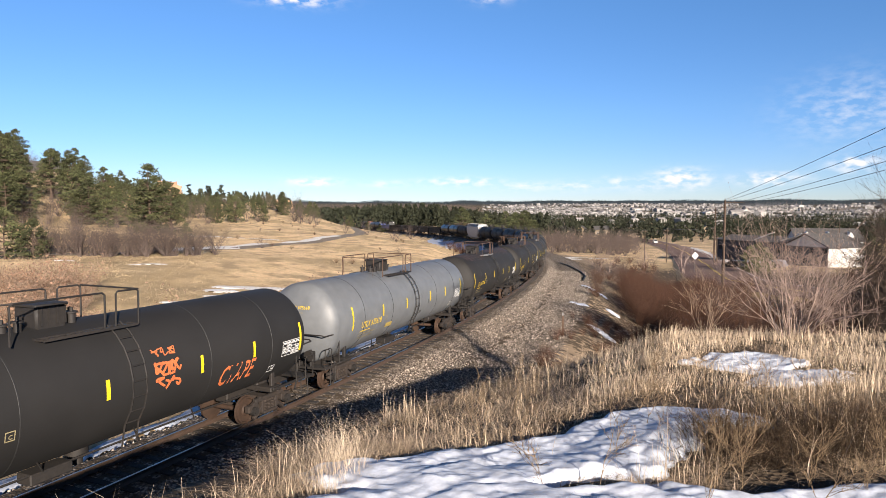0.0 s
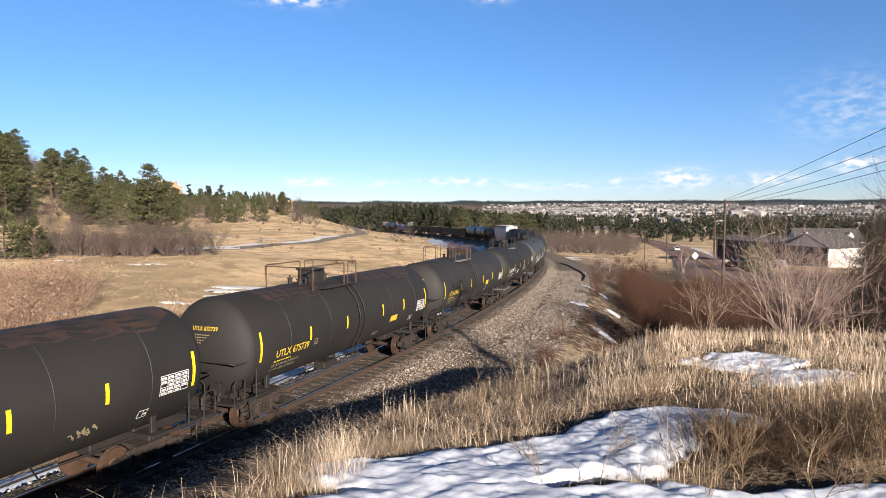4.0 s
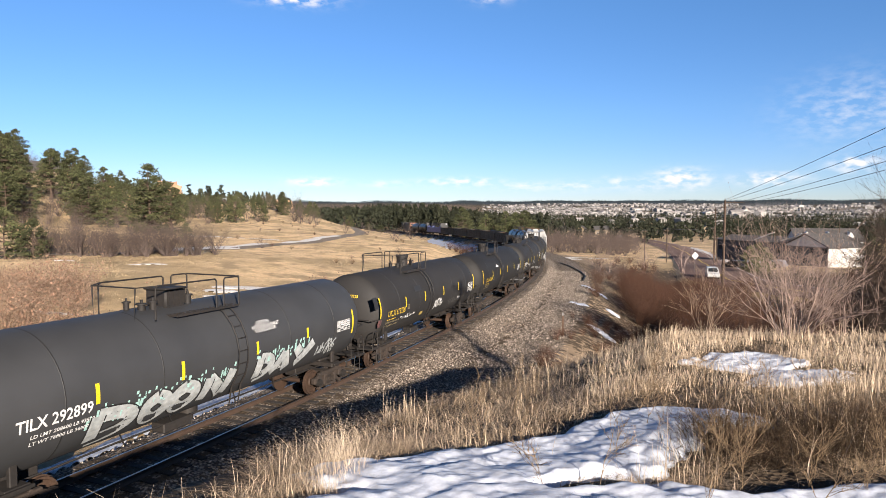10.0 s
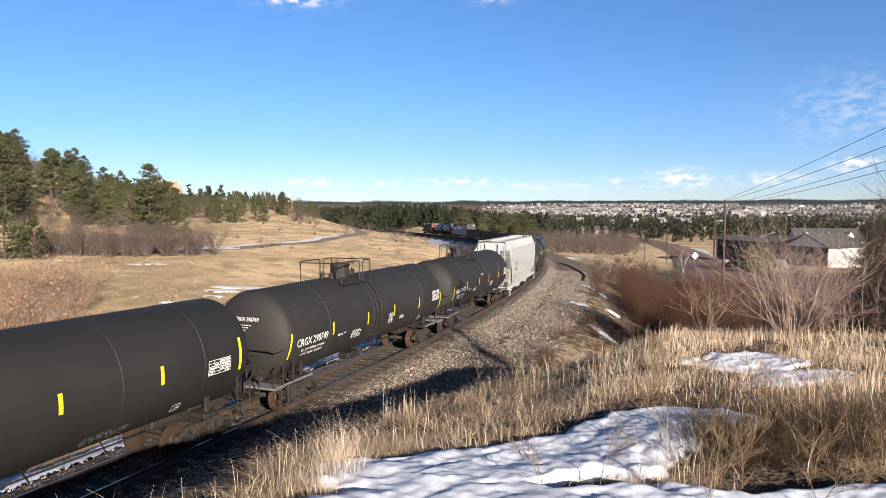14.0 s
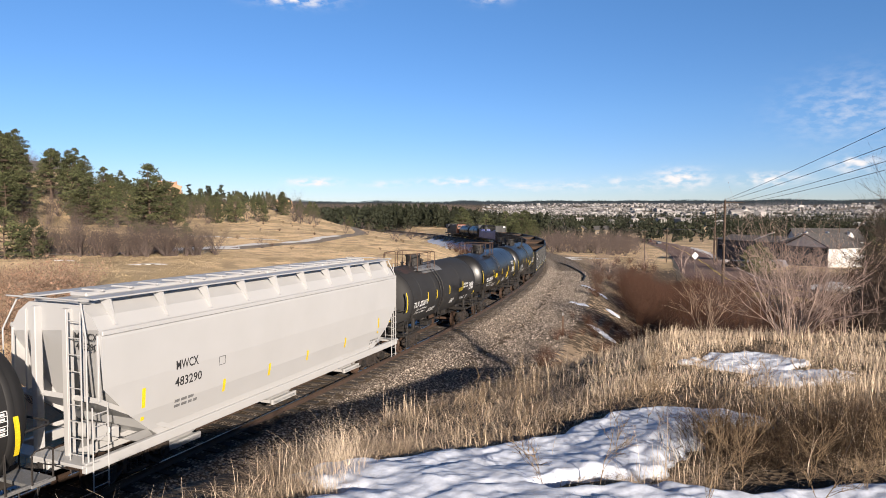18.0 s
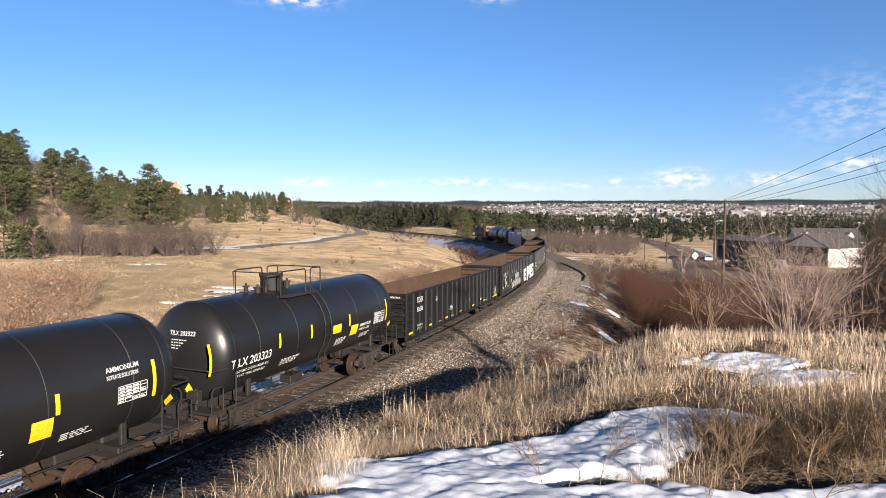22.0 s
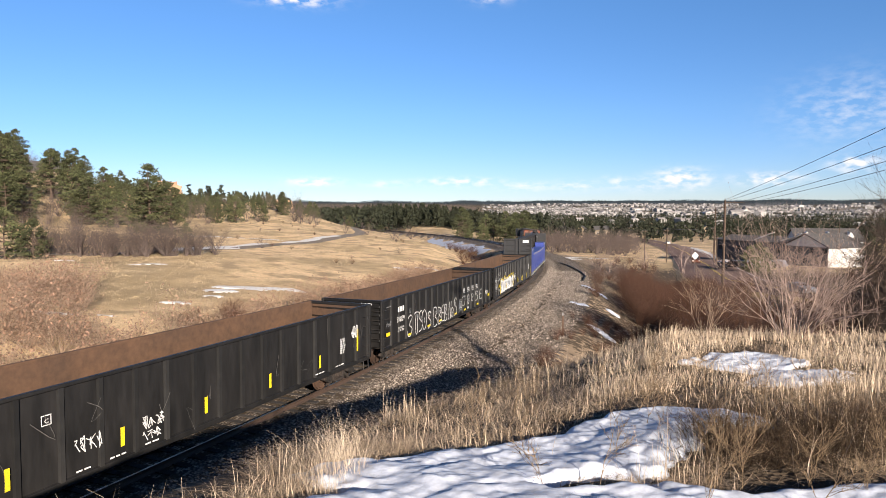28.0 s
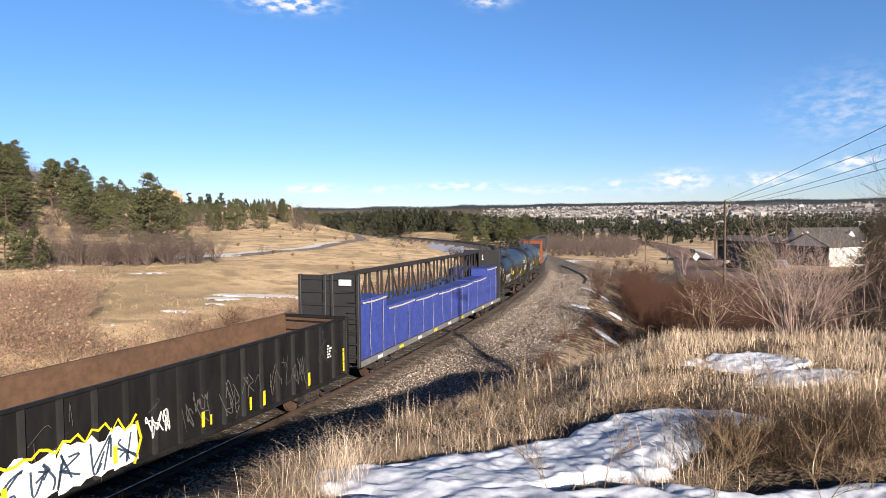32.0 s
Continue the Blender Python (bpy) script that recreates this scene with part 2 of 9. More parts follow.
def box(bm, x0, x1, y0, y1, z0, z1, bevel=0.0, m=None):
    r = bmesh.ops.create_cube(bm, size=1.0, matrix=Matrix.Translation(((x0 + x1) / 2, (y0 + y1) / 2, (z0 + z1) / 2)) @ Matrix.Diagonal((abs(x1 - x0), abs(y1 - y0), abs(z1 - z0), 1)))
    vs = r["verts"]
    if bevel:
        es = list({e for v in vs for e in v.link_edges})
        out = bmesh.ops.bevel(bm, geom=es, offset=bevel, segments=1, affect="EDGES")
        vs = out["verts"]
    if m is not None:
        bmesh.ops.transform(bm, matrix=m, verts=vs)
    return bm


def rod(bm, pts, r=0.02, n=6, closed=False):
    """A round bar through the points."""
    pts = [Vector(p) for p in pts]
    rings = []
    for i, p in enumerate(pts):
        a, b = pts[max(i - 1, 0)], pts[min(i + 1, len(pts) - 1)]
        d = (b - a).normalized()
        u = d.cross(Vector((0, 0, 1)))
        if u.length < 0.05:
            u = d.cross(Vector((0, 1, 0)))
        u.normalize()
        w = d.cross(u)
        rings.append([bm.verts.new(p + (u * math.cos(k * math.tau / n) + w * math.sin(k * math.tau / n)) * r) for k in range(n)])
    for a, b in zip(rings, rings[1:]):
        for k in range(n):
            bm.faces.new((a[k], a[(k + 1) % n], b[(k + 1) % n], b[k]))
    bm.faces.new(rings[0][::-1]), bm.faces.new(rings[-1])
    return bm


def cyl(bm, p, axis, r, h, n=16, r2=None):
    """A cylinder or cone of height h centred at p along 'x', 'y' or 'z'."""
    t = {"x": Matrix.Rotation(radians(90), 4, "Y"), "y": Matrix.Rotation(radians(-90), 4, "X"), "z": Matrix()}[axis]
    bmesh.ops.create_cone(bm, cap_ends=True, segments=n, radius1=r, radius2=r if r2 is None else r2, depth=h, matrix=Matrix.Translation(p) @ t)
    return bm


def thing(name, m, label, category, group="", kind=""):
    ob = new(name)
    ob.empty_display_size = 0.2
    ob.matrix_world = m
    return tagged(ob, label, category, group, kind)


# ---------- the track's line ----------
GRADE = -0.0144
KNOT_S = [-80, 0, 30, 60, 90, 120, 160, 200, 260, 340, 520]
KNOT_K = [0.0013, 0.0013, 0.00315, 0.0026, 0.0041, 0.0043, 0.0024, 0.0016, 0.0009, 0.00035, 0.0]
_s = np.arange(0, 900.25, 0.25)
_k = np.interp(_s, KNOT_S, KNOT_K)
_psi = 1.17254 + np.concatenate([[0], np.cumsum((_k[1:] + _k[:-1]) / 2 * 0.25)])
_mid = (_psi[1:] + _psi[:-1]) / 2
_x = -10.485 + np.concatenate([[0], np.cumsum(np.cos(_mid) * 0.25)])
_y = 13.241 + np.concatenate([[0], np.cumsum(np.sin(_mid) * 0.25)])
_b = np.arange(-90, 0, 0.25)
TS = np.concatenate([_b, _s])
TX = np.concatenate([-10.485 + _b * np.cos(1.17254), _x])
TY = np.concatenate([13.241 + _b * np.sin(1.17254), _y])
TP = np.concatenate([np.full(len(_b), 1.17254), _psi])


def track(s, lat=0.0, z=0.0):
    x, y, p = (float(np.interp(s, TS, a)) for a in (TX, TY, TP))
    return Vector((x + lat * math.sin(p), y - lat * math.cos(p), z + GRADE * s)), p


def along(x, y):
    """Distance along the track and to its right, for arrays of places."""
    x, y = np.asarray(x, float), np.asarray(y, float)
    sx, sy, ss, sp = TX[::8], TY[::8], TS[::8], TP[::8]
    i = np.empty(x.shape, int)
    flat = i.ravel()
    for a in range(0, x.size, 20000):
        d = (x.ravel()[a:a + 20000, None] - sx) ** 2 + (y.ravel()[a:a + 20000, None] - sy) ** 2
        flat[a:a + 20000] = d.argmin(1)
    i = flat.reshape(x.shape)
    dx, dy = x - sx[i], y - sy[i]
    c, s = np.cos(sp[i]), np.sin(sp[i])
    return ss[i] + dx * c + dy * s, dx * s - dy * c


def smooth(v, a, b):
    u = np.clip((v - a) / (b - a), 0, 1)
    return u * u * (3 - 2 * u)


def wob(x, y, scale, seed=0.0):
    """Cheap smooth waves, about -1 to 1."""
    a, b = x / scale + seed, y / scale - seed * 1.7
    return (np.sin(a * 1.3 + 1.7 * np.sin(b * 0.9)) + np.sin(b * 1.7 + 1.3 * np.sin(a * 1.1 + 2)) + np.sin((a + b) * 2.3 + seed) * 0.6 + np.sin((a - b) * 3.1 + 1.1 * seed) * 0.4) / 3


def ground_z(x, y):
    x, y = np.asarray(x, float), np.asarray(y, float)
    s, lat = along(x, y)
    zt = GRADE * np.clip(s, -90, 420)
    r = np.hypot(x, y)
    # cross-section by the track
    right = np.interp(lat, [0, 1.75, 3.3, 7.3, 8.2, 13.0, 22, 60], [-0.20, -0.24, -0.92, -1.05, -1.3, -3.5, -3.7, -3.8])
    L = -lat
    left = np.interp(L, [0, 1.75, 3.3, 5.0, 8.0, 12, 20, 35, 60, 105, 130], [-0.20, -0.24, -0.92, -1.25, -1.9, -1.45, 0.0, 1.3, 2.0, 3.4, 5.4])
    left = left + smooth(s, 60, 160) * np.interp(L, [4, 9, 20, 60], [0, -1.2, 0.6, 1.8])
    bear = np.arctan2(x, y)
    ease = np.interp(np.degrees(bear), [-33, -29, -25, -20, -14], [1.0, 0.85, 0.62, 0.45, 0.42])
    hill = ease * np.clip(L - 104, 0, 175) * 0.37 * (1 - smooth(s, 320, 700) * 0.8) * smooth(s, -60, 60)
    left = left + hill + wob(x, y, 19) * 0.35 * smooth(L, 12, 40)
    near = np.where(lat > 0, right, left)
    # far land falls away to the plain, then rises to the ridge
    plain = np.interp(r, [60, 130, 220, 420, 800, 1500, 2600, 3300, 3900, 4600], [-3.6, -5.0, -9.0, -12, -17, -23, -9, 12, 46, 62])
    ridge = np.interp(r, [60, 300, 700, 1300, 2600, 3900, 4600], [0, 0, 2, 3, 12, 52, 60])
    east = smooth(bear, radians(-3), radians(7))
    far = plain * east + (ridge - 6) * (1 - east)
    w = np.where(lat > 0, smooth(lat, 12, 60), smooth(r, 330, 800))
    z = (near + zt) * (1 - w) + far * w
    # wooded ridge closing the valley beyond the meadow
    ridge_add = np.interp(np.degrees(bear), [-34, -29.7, -25.7, -21.3, -16.7, -11.9, -6.9, -3.0], [0, 4, 6, 8.5, 11, 12, 11.5, 2])
    z = z + ridge_add * smooth(r, 150, 340) * (1 - 0.9 * smooth(r, 480, 900)) * smooth(-lat, 25, 70) * (1 + 0.10 * wob(x, y, 55, 8))
    z = z + 7 * wob(bear * 40, r / 4000.0, 1.0, 6) * smooth(r, 3300, 4200)
    # the grassy knoll below the camera
    plateau = 4.05 + 0.018 * lat - 0.05 * np.clip(s + 8, -30, 40) + 0.06 * wob(x, y, 1.9, 3)
    plateau = plateau - np.clip(14 - lat, 0, 6) * 0.026 * np.clip(s + 3, 0, 15)
    rise = smooth(lat, 4.4, 9.6)
    toe = 1 - smooth(s - 0.30 * np.clip(lat - 10, 0, 40), 9.0, 27.0)
    knoll = rise * toe * (1 - smooth(lat, 45, 90))
    z = z * (1 - knoll) + plateau * knoll
    z = z + 0.05 * wob(x, y, 3.1, 1) * smooth(np.abs(lat), 3, 6) + 0.25 * wob(x, y, 11, 5) * smooth(np.abs(lat), 14, 30) * (1 - knoll)
    return z


def gz(x, y):
    return float(ground_z(np.array([x]), np.array([y]))[0])


def spread(lo, fine_lo, fine_hi, hi, step, grow=1.09):
    mid = list(np.arange(fine_lo, fine_hi, step))
    up, d = [], step
    while (mid + up)[-1] < hi:
        d *= grow
        up.append((mid + up)[-1] + d)
    dn, d = [], step
    v = fine_lo
    while v > lo:
        d *= grow
        v -= d
        dn.append(v)
    return np.array(dn[::-1] + mid + up)


def ground_material():
    m = bpy.data.materials.new("ground")
    m.use_nodes = True
    n, l = m.node_tree.nodes, m.node_tree.links
    b = n["Principled BSDF"]
    b.inputs["Roughness"].default_value, b.inputs["Specular IOR Level"].default_value = 0.95, 0.2
    geo, at = n.new("ShaderNodeNewGeometry"), n.new("ShaderNodeAttribute")
    at.attribute_name = "surface"
    sep = n.new("ShaderNodeSeparateColor")
    l.new(at.outputs["Color"], sep.inputs[0])

    def noisy(s, d=5, kind="ShaderNodeTexNoise"):
        t = n.new(kind)
        t.inputs["Scale"].default_value = s
        if kind == "ShaderNodeTexNoise":
            t.inputs["Detail"].default_value = d
        l.new(geo.outputs["Position"], t.inputs["Vector"])
        return t

    def ramp(f, stops):
        r = n.new("ShaderNodeValToRGB")
        while len(r.color_ramp.elements) < len(stops):
            r.color_ramp.elements.new(0.5)
        for e, (p, c) in zip(r.color_ramp.elements, stops):
            e.position, e.color = p, (*c, 1)
        l.new(f, r.inputs[0])
        return r.outputs[0]

    def mixed(f, a, c, kind="MIX"):
        x = n.new("ShaderNodeMix")
        x.data_type, x.blend_type = "RGBA", kind
        for key, v in (("Factor", f), ("A", a), ("B", c)):
            if isinstance(v, tuple):
                x.inputs[key].default_value = (*v, 1)
            elif isinstance(v, float):
                x.inputs[key].default_value = v
            else:
                l.new(v, x.inputs[key])
        return x.outputs["Result"]

    # dry grassland: straw, thin soil, dull green-brown
    straw = ramp(noisy(0.16, 7).outputs["Fac"], [(0.28, (0.46, 0.335, 0.20)), (0.43, (0.70, 0.51, 0.30)), (0.58, (0.82, 0.61, 0.365)), (0.75, (0.76, 0.56, 0.33))])
    straw = mixed(ramp(noisy(2.2, 6).outputs["Fac"], [(0.36, (0, 0, 0)), (0.66, (1, 1, 1))]), straw, (0.56, 0.405, 0.24))
    straw = mixed(ramp(noisy(0.33, 9).outputs["Fac"], [(0.49, (0, 0, 0)), (0.62, (0.85, 0.85, 0.85))]), straw, (0.30, 0.225, 0.135))
    straw = mixed(ramp(noisy(0.045, 6).outputs["Fac"], [(0.47, (0, 0, 0)), (0.58, (0.8, 0.8, 0.8))]), straw, (0.33, 0.25, 0.14))
    soil = ramp(noisy(0.7, 6).outputs["Fac"], [(0.3, (0.20, 0.15, 0.105)), (0.7, (0.36, 0.27, 0.18))])
    # ballast: angular stones, grey and tan
    vor = noisy(11, kind="ShaderNodeTexVoronoi")
    stone = ramp(vor.outputs["Color"], [(0.1, (0.17, 0.135, 0.105)), (0.45, (0.34, 0.28, 0.22)), (0.75, (0.46, 0.385, 0.31)), (0.95, (0.64, 0.56, 0.47))])
    stone = mixed(ramp(vor.outputs["Distance"], [(0.25, (0, 0, 0)), (0.65, (1, 1, 1))]), stone, (0.07, 0.055, 0.045))
    stone = mixed(ramp(noisy(0.5, 5).outputs["Fac"], [(0.45, (0, 0, 0)), (0.8, (0.3, 0.3, 0.3))]), stone, (0.17, 0.125, 0.085))
    rubble = noisy(2.0, 8)

    def masked(ch, sharp=0.35):
        a = n.new("ShaderNodeMath")
        a.operation = "ADD"
        l.new(sep.outputs[ch], a.inputs[0])
        k = n.new("ShaderNodeMapRange")
        k.inputs["From Min"].default_value, k.inputs["From Max"].default_value = 0.3, 0.7
        k.inputs["To Min"].default_value, k.inputs["To Max"].default_value = -sharp, sharp
        l.new(rubble.outputs["Fac"], k.inputs[0])
        l.new(k.outputs[0], a.inputs[1])
        r = n.new("ShaderNodeMapRange")
        r.inputs["From Min"].default_value, r.inputs["From Max"].default_value = 0.42, 0.58
        l.new(a.outputs[0], r.inputs[0])
        return r.outputs[0]

    c = mixed(masked("Green"), straw, soil)
    c = mixed(masked("Red"), c, stone)
    c = mixed(masked("Blue", 0.45), c, (0.085, 0.063, 0.042))
    # wooded ridge ground, with haze blue put into its colour
    hazed_wood = n.new("ShaderNodeAttribute")
    hazed_wood.attribute_name = "wooded"
    c = mixed(hazed_wood.outputs["Fac"], c, (0.034, 0.046, 0.050))
    sn = n.new("ShaderNodeAttribute")
    sn.attribute_name = "snowy"
    sm = n.new("ShaderNodeMath")
    sm.operation = "MULTIPLY"
    l.new(ramp(noisy(0.008, 8).outputs["Fac"], [(0.44, (0, 0, 0)), (0.56, (1, 1, 1))]), sm.inputs[0])
    l.new(sn.outputs["Fac"], sm.inputs[1])
    c = mixed(sm.outputs[0], c, (0.46, 0.45, 0.45))
    l.new(c, b.inputs["Base Color"])
    bp = n.new("ShaderNodeBump")
    bp.inputs["Strength"].default_value, bp.inputs["Distance"].default_value = 0.9, 0.05
    hm = n.new("ShaderNodeMath")
    hm.operation = "ADD"
    l.new(vor.outputs["Distance"], hm.inputs[0]), l.new(noisy(9, 6).outputs["Fac"], hm.inputs[1])
    l.new(hm.outputs[0], bp.inputs["Height"])
    l.new(bp.outputs[0], b.inputs["Normal"])
    return m


gx = spread(-4700, -42, 44, 4700, 0.55)
gy = spread(-420, -14, 140, 4700, 0.6)
GX, GY = np.meshgrid(gx, gy)
GZ = ground_z(GX, GY)
nx, ny = len(gx), len(gy)
idx = np.arange(nx * ny).reshape(ny, nx)
quads = np.stack([idx[:-1, :-1], idx[:-1, 1:], idx[1:, 1:], idx[1:, :-1]], -1).reshape(-1, 4)
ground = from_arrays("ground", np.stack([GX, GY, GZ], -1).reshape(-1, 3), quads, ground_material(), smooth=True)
tagged(ground, "dry straw-coloured grassland with bare soil and gravel ballast", "ground", kind="structure")
gs, glat = along(GX, GY)
bench = np.where(gs > 24, 7.6, np.interp(gs, [-90, 10, 24], [3.7, 3.9, 6.6]))
ballast = smooth(glat, -4.2, -3.4) * (1 - smooth(glat, bench - 0.6, bench + 0.9))
soilm = np.clip(smooth(glat, 6.5, 8.0) * smooth(gs, 22, 30) * (1 - smooth(glat, 13, 30)) + 0.12 * smooth(-glat, 14, 22) * (1 - smooth(-glat, 40, 60)) * (1 - smooth(gs, 40, 70)) + 0.3 * wob(GX, GY, 9, 2), 0, 1)
# embankment slope beyond the bench, mixed towards dark brown
slope_dark = smooth(glat, 6.4, 7.8) * (1 - smooth(glat, 14, 17)) * smooth(gs, 26, 32)
wood = smooth(np.hypot(GX, GY), 330, 650) * 0.7 + slope_dark * 0.55 + 0.4 * smooth(np.hypot(GX, GY), 3350, 3700) + 0.35 * smooth(-glat, 120, 140) * (1 - smooth(gs, 300, 400))
litter = smooth(glat, 5.0, 7.5) * (1 - smooth(gs, 22, 28)) * (1 - smooth(glat, 30, 50))
wood = np.maximum(wood, litter * 0.85)
# ballast between and beside the rails, darkened: shade put into the colour
wood = np.maximum(wood, 0.50 * np.exp(-(glat / 2.1) ** 4))
# narrow darker line wavering along the ballast shoulder
wood = np.maximum(wood, 0.85 * np.exp(-((glat - 3.75 - 0.12 * np.sin(gs * 0.21)) / 0.28) ** 2) * smooth(gs, 18, 26) * (1 - smooth(gs, 95, 115)))
wood = np.maximum(wood, 0.80 * smooth(glat, 12, 16) * (1 - smooth(glat, 70, 90)) * smooth(gs, 22, 34) * (1 - smooth(gs, 105, 140)))
surf = np.stack([ballast, soilm, np.clip(wood, 0, 1), np.ones_like(wood)], -1).reshape(-1, 4)
att = ground.data.attributes.new("surface", "FLOAT_COLOR", "POINT")
att.data.foreach_set("color", surf.astype(np.float32).ravel())


# ---------- track: rails and ties ----------
def rail_line(name, lat, parent, s0=-60, s1=520):
    prof = [(-0.07, -0.185), (-0.07, -0.165), (-0.012, -0.14), (-0.012, -0.045), (-0.036, -0.035), (-0.036, -0.003), (-0.03, 0.0), (0.03, 0.0), (0.036, -0.003), (0.036, -0.035), (0.012, -0.045), (0.012, -0.14), (0.07, -0.165), (0.07, -0.185)]
    ss = np.concatenate([np.arange(s0, 130, 2.0), np.arange(130, s1, 6.0)])
    v, f, mi, k = [], [], [], len(prof)
    for s in ss:
        for a, z in prof:
            v.append(tuple(track(s, lat + a, z)[0]))
    for i in range(len(ss) - 1):
        for j in range(k - 1):
            f.append((i * k + j, i * k + j + 1, (i + 1) * k + j + 1, (i + 1) * k + j))
            mi.append(1 if 5 <= j <= 7 else 0)
    return from_arrays(name, np.array(v), np.array(f), None, parent, mats=[M["rail"], M["rail_head"]], index=mi)


railway = thing("railway_track", Matrix(), "curving single railway track with rusty rails on wooden ties", "railway track", kind="structure")
for lat in (-0.755, 0.755):
    rail_line("rail", lat, railway)
snowy = smooth(np.hypot(GX, GY), 1600, 1900) * (1 - smooth(np.hypot(GX, GY), 3300, 3700)) * smooth(np.arctan2(GX, GY), radians(3), radians(7)) * 0.8
att = ground.data.attributes.new("snowy", "FLOAT", "POINT")
att.data.foreach_set("value", snowy.astype(np.float32).ravel())
# distance mask for the haze-blue colour of the ridge ground
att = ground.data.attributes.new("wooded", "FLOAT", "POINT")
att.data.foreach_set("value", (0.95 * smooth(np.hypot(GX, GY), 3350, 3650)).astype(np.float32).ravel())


# ---------- the train: shared pieces ----------
# where each coupling stands along the track at 16 s, front to rear
JOINTS = [-164.6, -147.2, -129.5, -113.0, -96.3, -79.5, -62.1, -44.6, -28.8, -11.6, 4.9, 21.6, 38.9, 52.2, 66.2, 79.4, 98.6, 118.45, 138.0, 157.55, 177.1, 201.7, 215.1, 228.5, 250.8]
V, ACC = 10.059, 0.0169
WHEEL_R = 0.457
WHEELS, TRAIN, SHARED = [], [], {}


def travelled(t):
    return V * (t - 16) + ACC * (t - 16) ** 2 / 2


def car_pose(s, half):
    a, b = track(s - half)[0], track(s + half)[0]
    x = (a - b).normalized()
    y = Vector((0, 0, 1)).cross(x).normalized()
    return Matrix.Translation((a + b) / 2) @ Matrix((x, y, x.cross(y))).transposed().to_4x4()


def stock(key, build, material, smooth_it=False):
    """A mesh that many parts share."""
    if key not in SHARED:
        bm = bmesh.new()
        build(bm)
        me = bpy.data.meshes.new(key)
        bm.to_mesh(me)
        bm.free()
        me.materials.append(material)
        if smooth_it:
            me.shade_smooth()
            me.set_sharp_from_angle(angle=radians(38))
        SHARED[key] = me
    return SHARED[key]


def revolve(bm, prof, n=48, y=0.0, z=0.0, axis="x"):
    """A body of revolution about a line along x (or y) through (y, z); prof: (along, radius)."""
    rings = []
    for a, r in prof:
        ring = []
        for k in range(n):
            c, s = math.cos(k * math.tau / n) * r, math.sin(k * math.tau / n) * r
            ring.append(bm.verts.new((a, y + c, z + s) if axis == "x" else (c, a + y, z + s)))
        rings.append(ring)
    for p, q in zip(rings, rings[1:]):
        for k in range(n):
            bm.faces.new((p[k], p[(k + 1) % n], q[(k + 1) % n], q[k]))
    bm.faces.new(rings[0][::-1]), bm.faces.new(rings[-1])
    bmesh.ops.recalc_face_normals(bm, faces=bm.faces)


def b_wheelset(bm):
    for e in (-1, 1):
        y = e * 0.755
        revolve(bm, [(e * 0.62, 0.10), (e * 0.65, 0.30), (e * 0.67, 0.42), (e * 0.675, 0.487), (e * 0.71, 0.485), (e * 0.715, WHEEL_R), (e * 0.80, 0.452), (e * 0.80, 0.40), (e * 0.755, 0.37), (e * 0.745, 0.20), (e * 0.80, 0.16), (e * 0.80, 0.10)], 24, axis="y")
        for k in range(3):
            a = k * math.tau / 3
            cyl(bm, (0.07 * math.cos(a), e * 1.085, 0.07 * math.sin(a)), "y", 0.02, 0.03, 6)
    cyl(bm, (0, 0, 0), "y", 0.085, 2.16, 12)


def b_side_frame(bm):
    """Cast truck side frame in the x-z plane: top chord, two sloping tension arms, bolster opening, spring seat."""
    box(bm, -1.12, -0.60, -0.10, 0.10, 0.42, 0.66, 0.03)
    box(bm, 0.60, 1.12, -0.10, 0.10, 0.42, 0.66, 0.03)
    box(bm, -0.75, 0.75, -0.08, 0.08, 0.66, 0.80, 0.03)
    box(bm, -0.36, 0.36, -0.13, 0.13, 0.20, 0.30, 0.03)
    for e in (-1, 1):
        box(bm, -0.34, 0.34, -0.07, 0.07, -0.06, 0.06, 0.02, pose(e * 0.52, 0, 0.36, 0, e * 38, 0))
        box(bm, -0.07, 0.07, -0.08, 0.08, -0.22, 0.22, 0.02, pose(e * 0.36, 0, 0.50))
        box(bm, -0.26, 0.26, -0.07, 0.07, -0.06, 0.06, 0.02, pose(e * 0.66, 0, 0.70, 0, e * 22, 0))


def b_bearing(bm):
    cyl(bm, (0, 0, 0), "y", 0.15, 0.16, 14)
    cyl(bm, (0, 0.09, 0), "y", 0.09, 0.06, 10)


def b_springs(bm):
    for x in (-0.2, 0, 0.2):
        for k in range(5):
            cyl(bm, (x, 0, 0.33 + k * 0.05), "z", 0.075, 0.028, 10)


def b_bolster(bm):
    box(bm, -0.22, 0.22, -1.05, 1.05, 0.55, 0.74, 0.04)
    cyl(bm, (0, 0, 0.78), "z", 0.2, 0.12, 16)
    for e in (-1, 1):
        box(bm, e * 0.42 - 0.05, e * 0.42 + 0.05, -0.95, 0.95, 0.33, 0.47, 0.02)


def b_coupler(bm):
    box(bm, -0.55, 0.02, -0.09, 0.09, 0.76, 0.95, 0.02)
    box(bm, 0.0, 0.26, -0.15, 0.13, 0.72, 0.99, 0.05)
    box(bm, 0.2, 0.34, -0.18, -0.06, 0.74, 0.97, 0.04)
    rod(bm, [(-0.1, 0.12, 0.95), (-0.05, 0.5, 1.0), (-0.05, 1.15, 0.98), (-0.05, 1.2, 0.85)], 0.014, 5)


def b_hose(bm):
    rod(bm, [(-0.15, 0, 0.85), (0.05, 0.02, 0.75), (0.22, 0.06, 0.48), (0.36, 0.1, 0.35)], 0.03, 6)


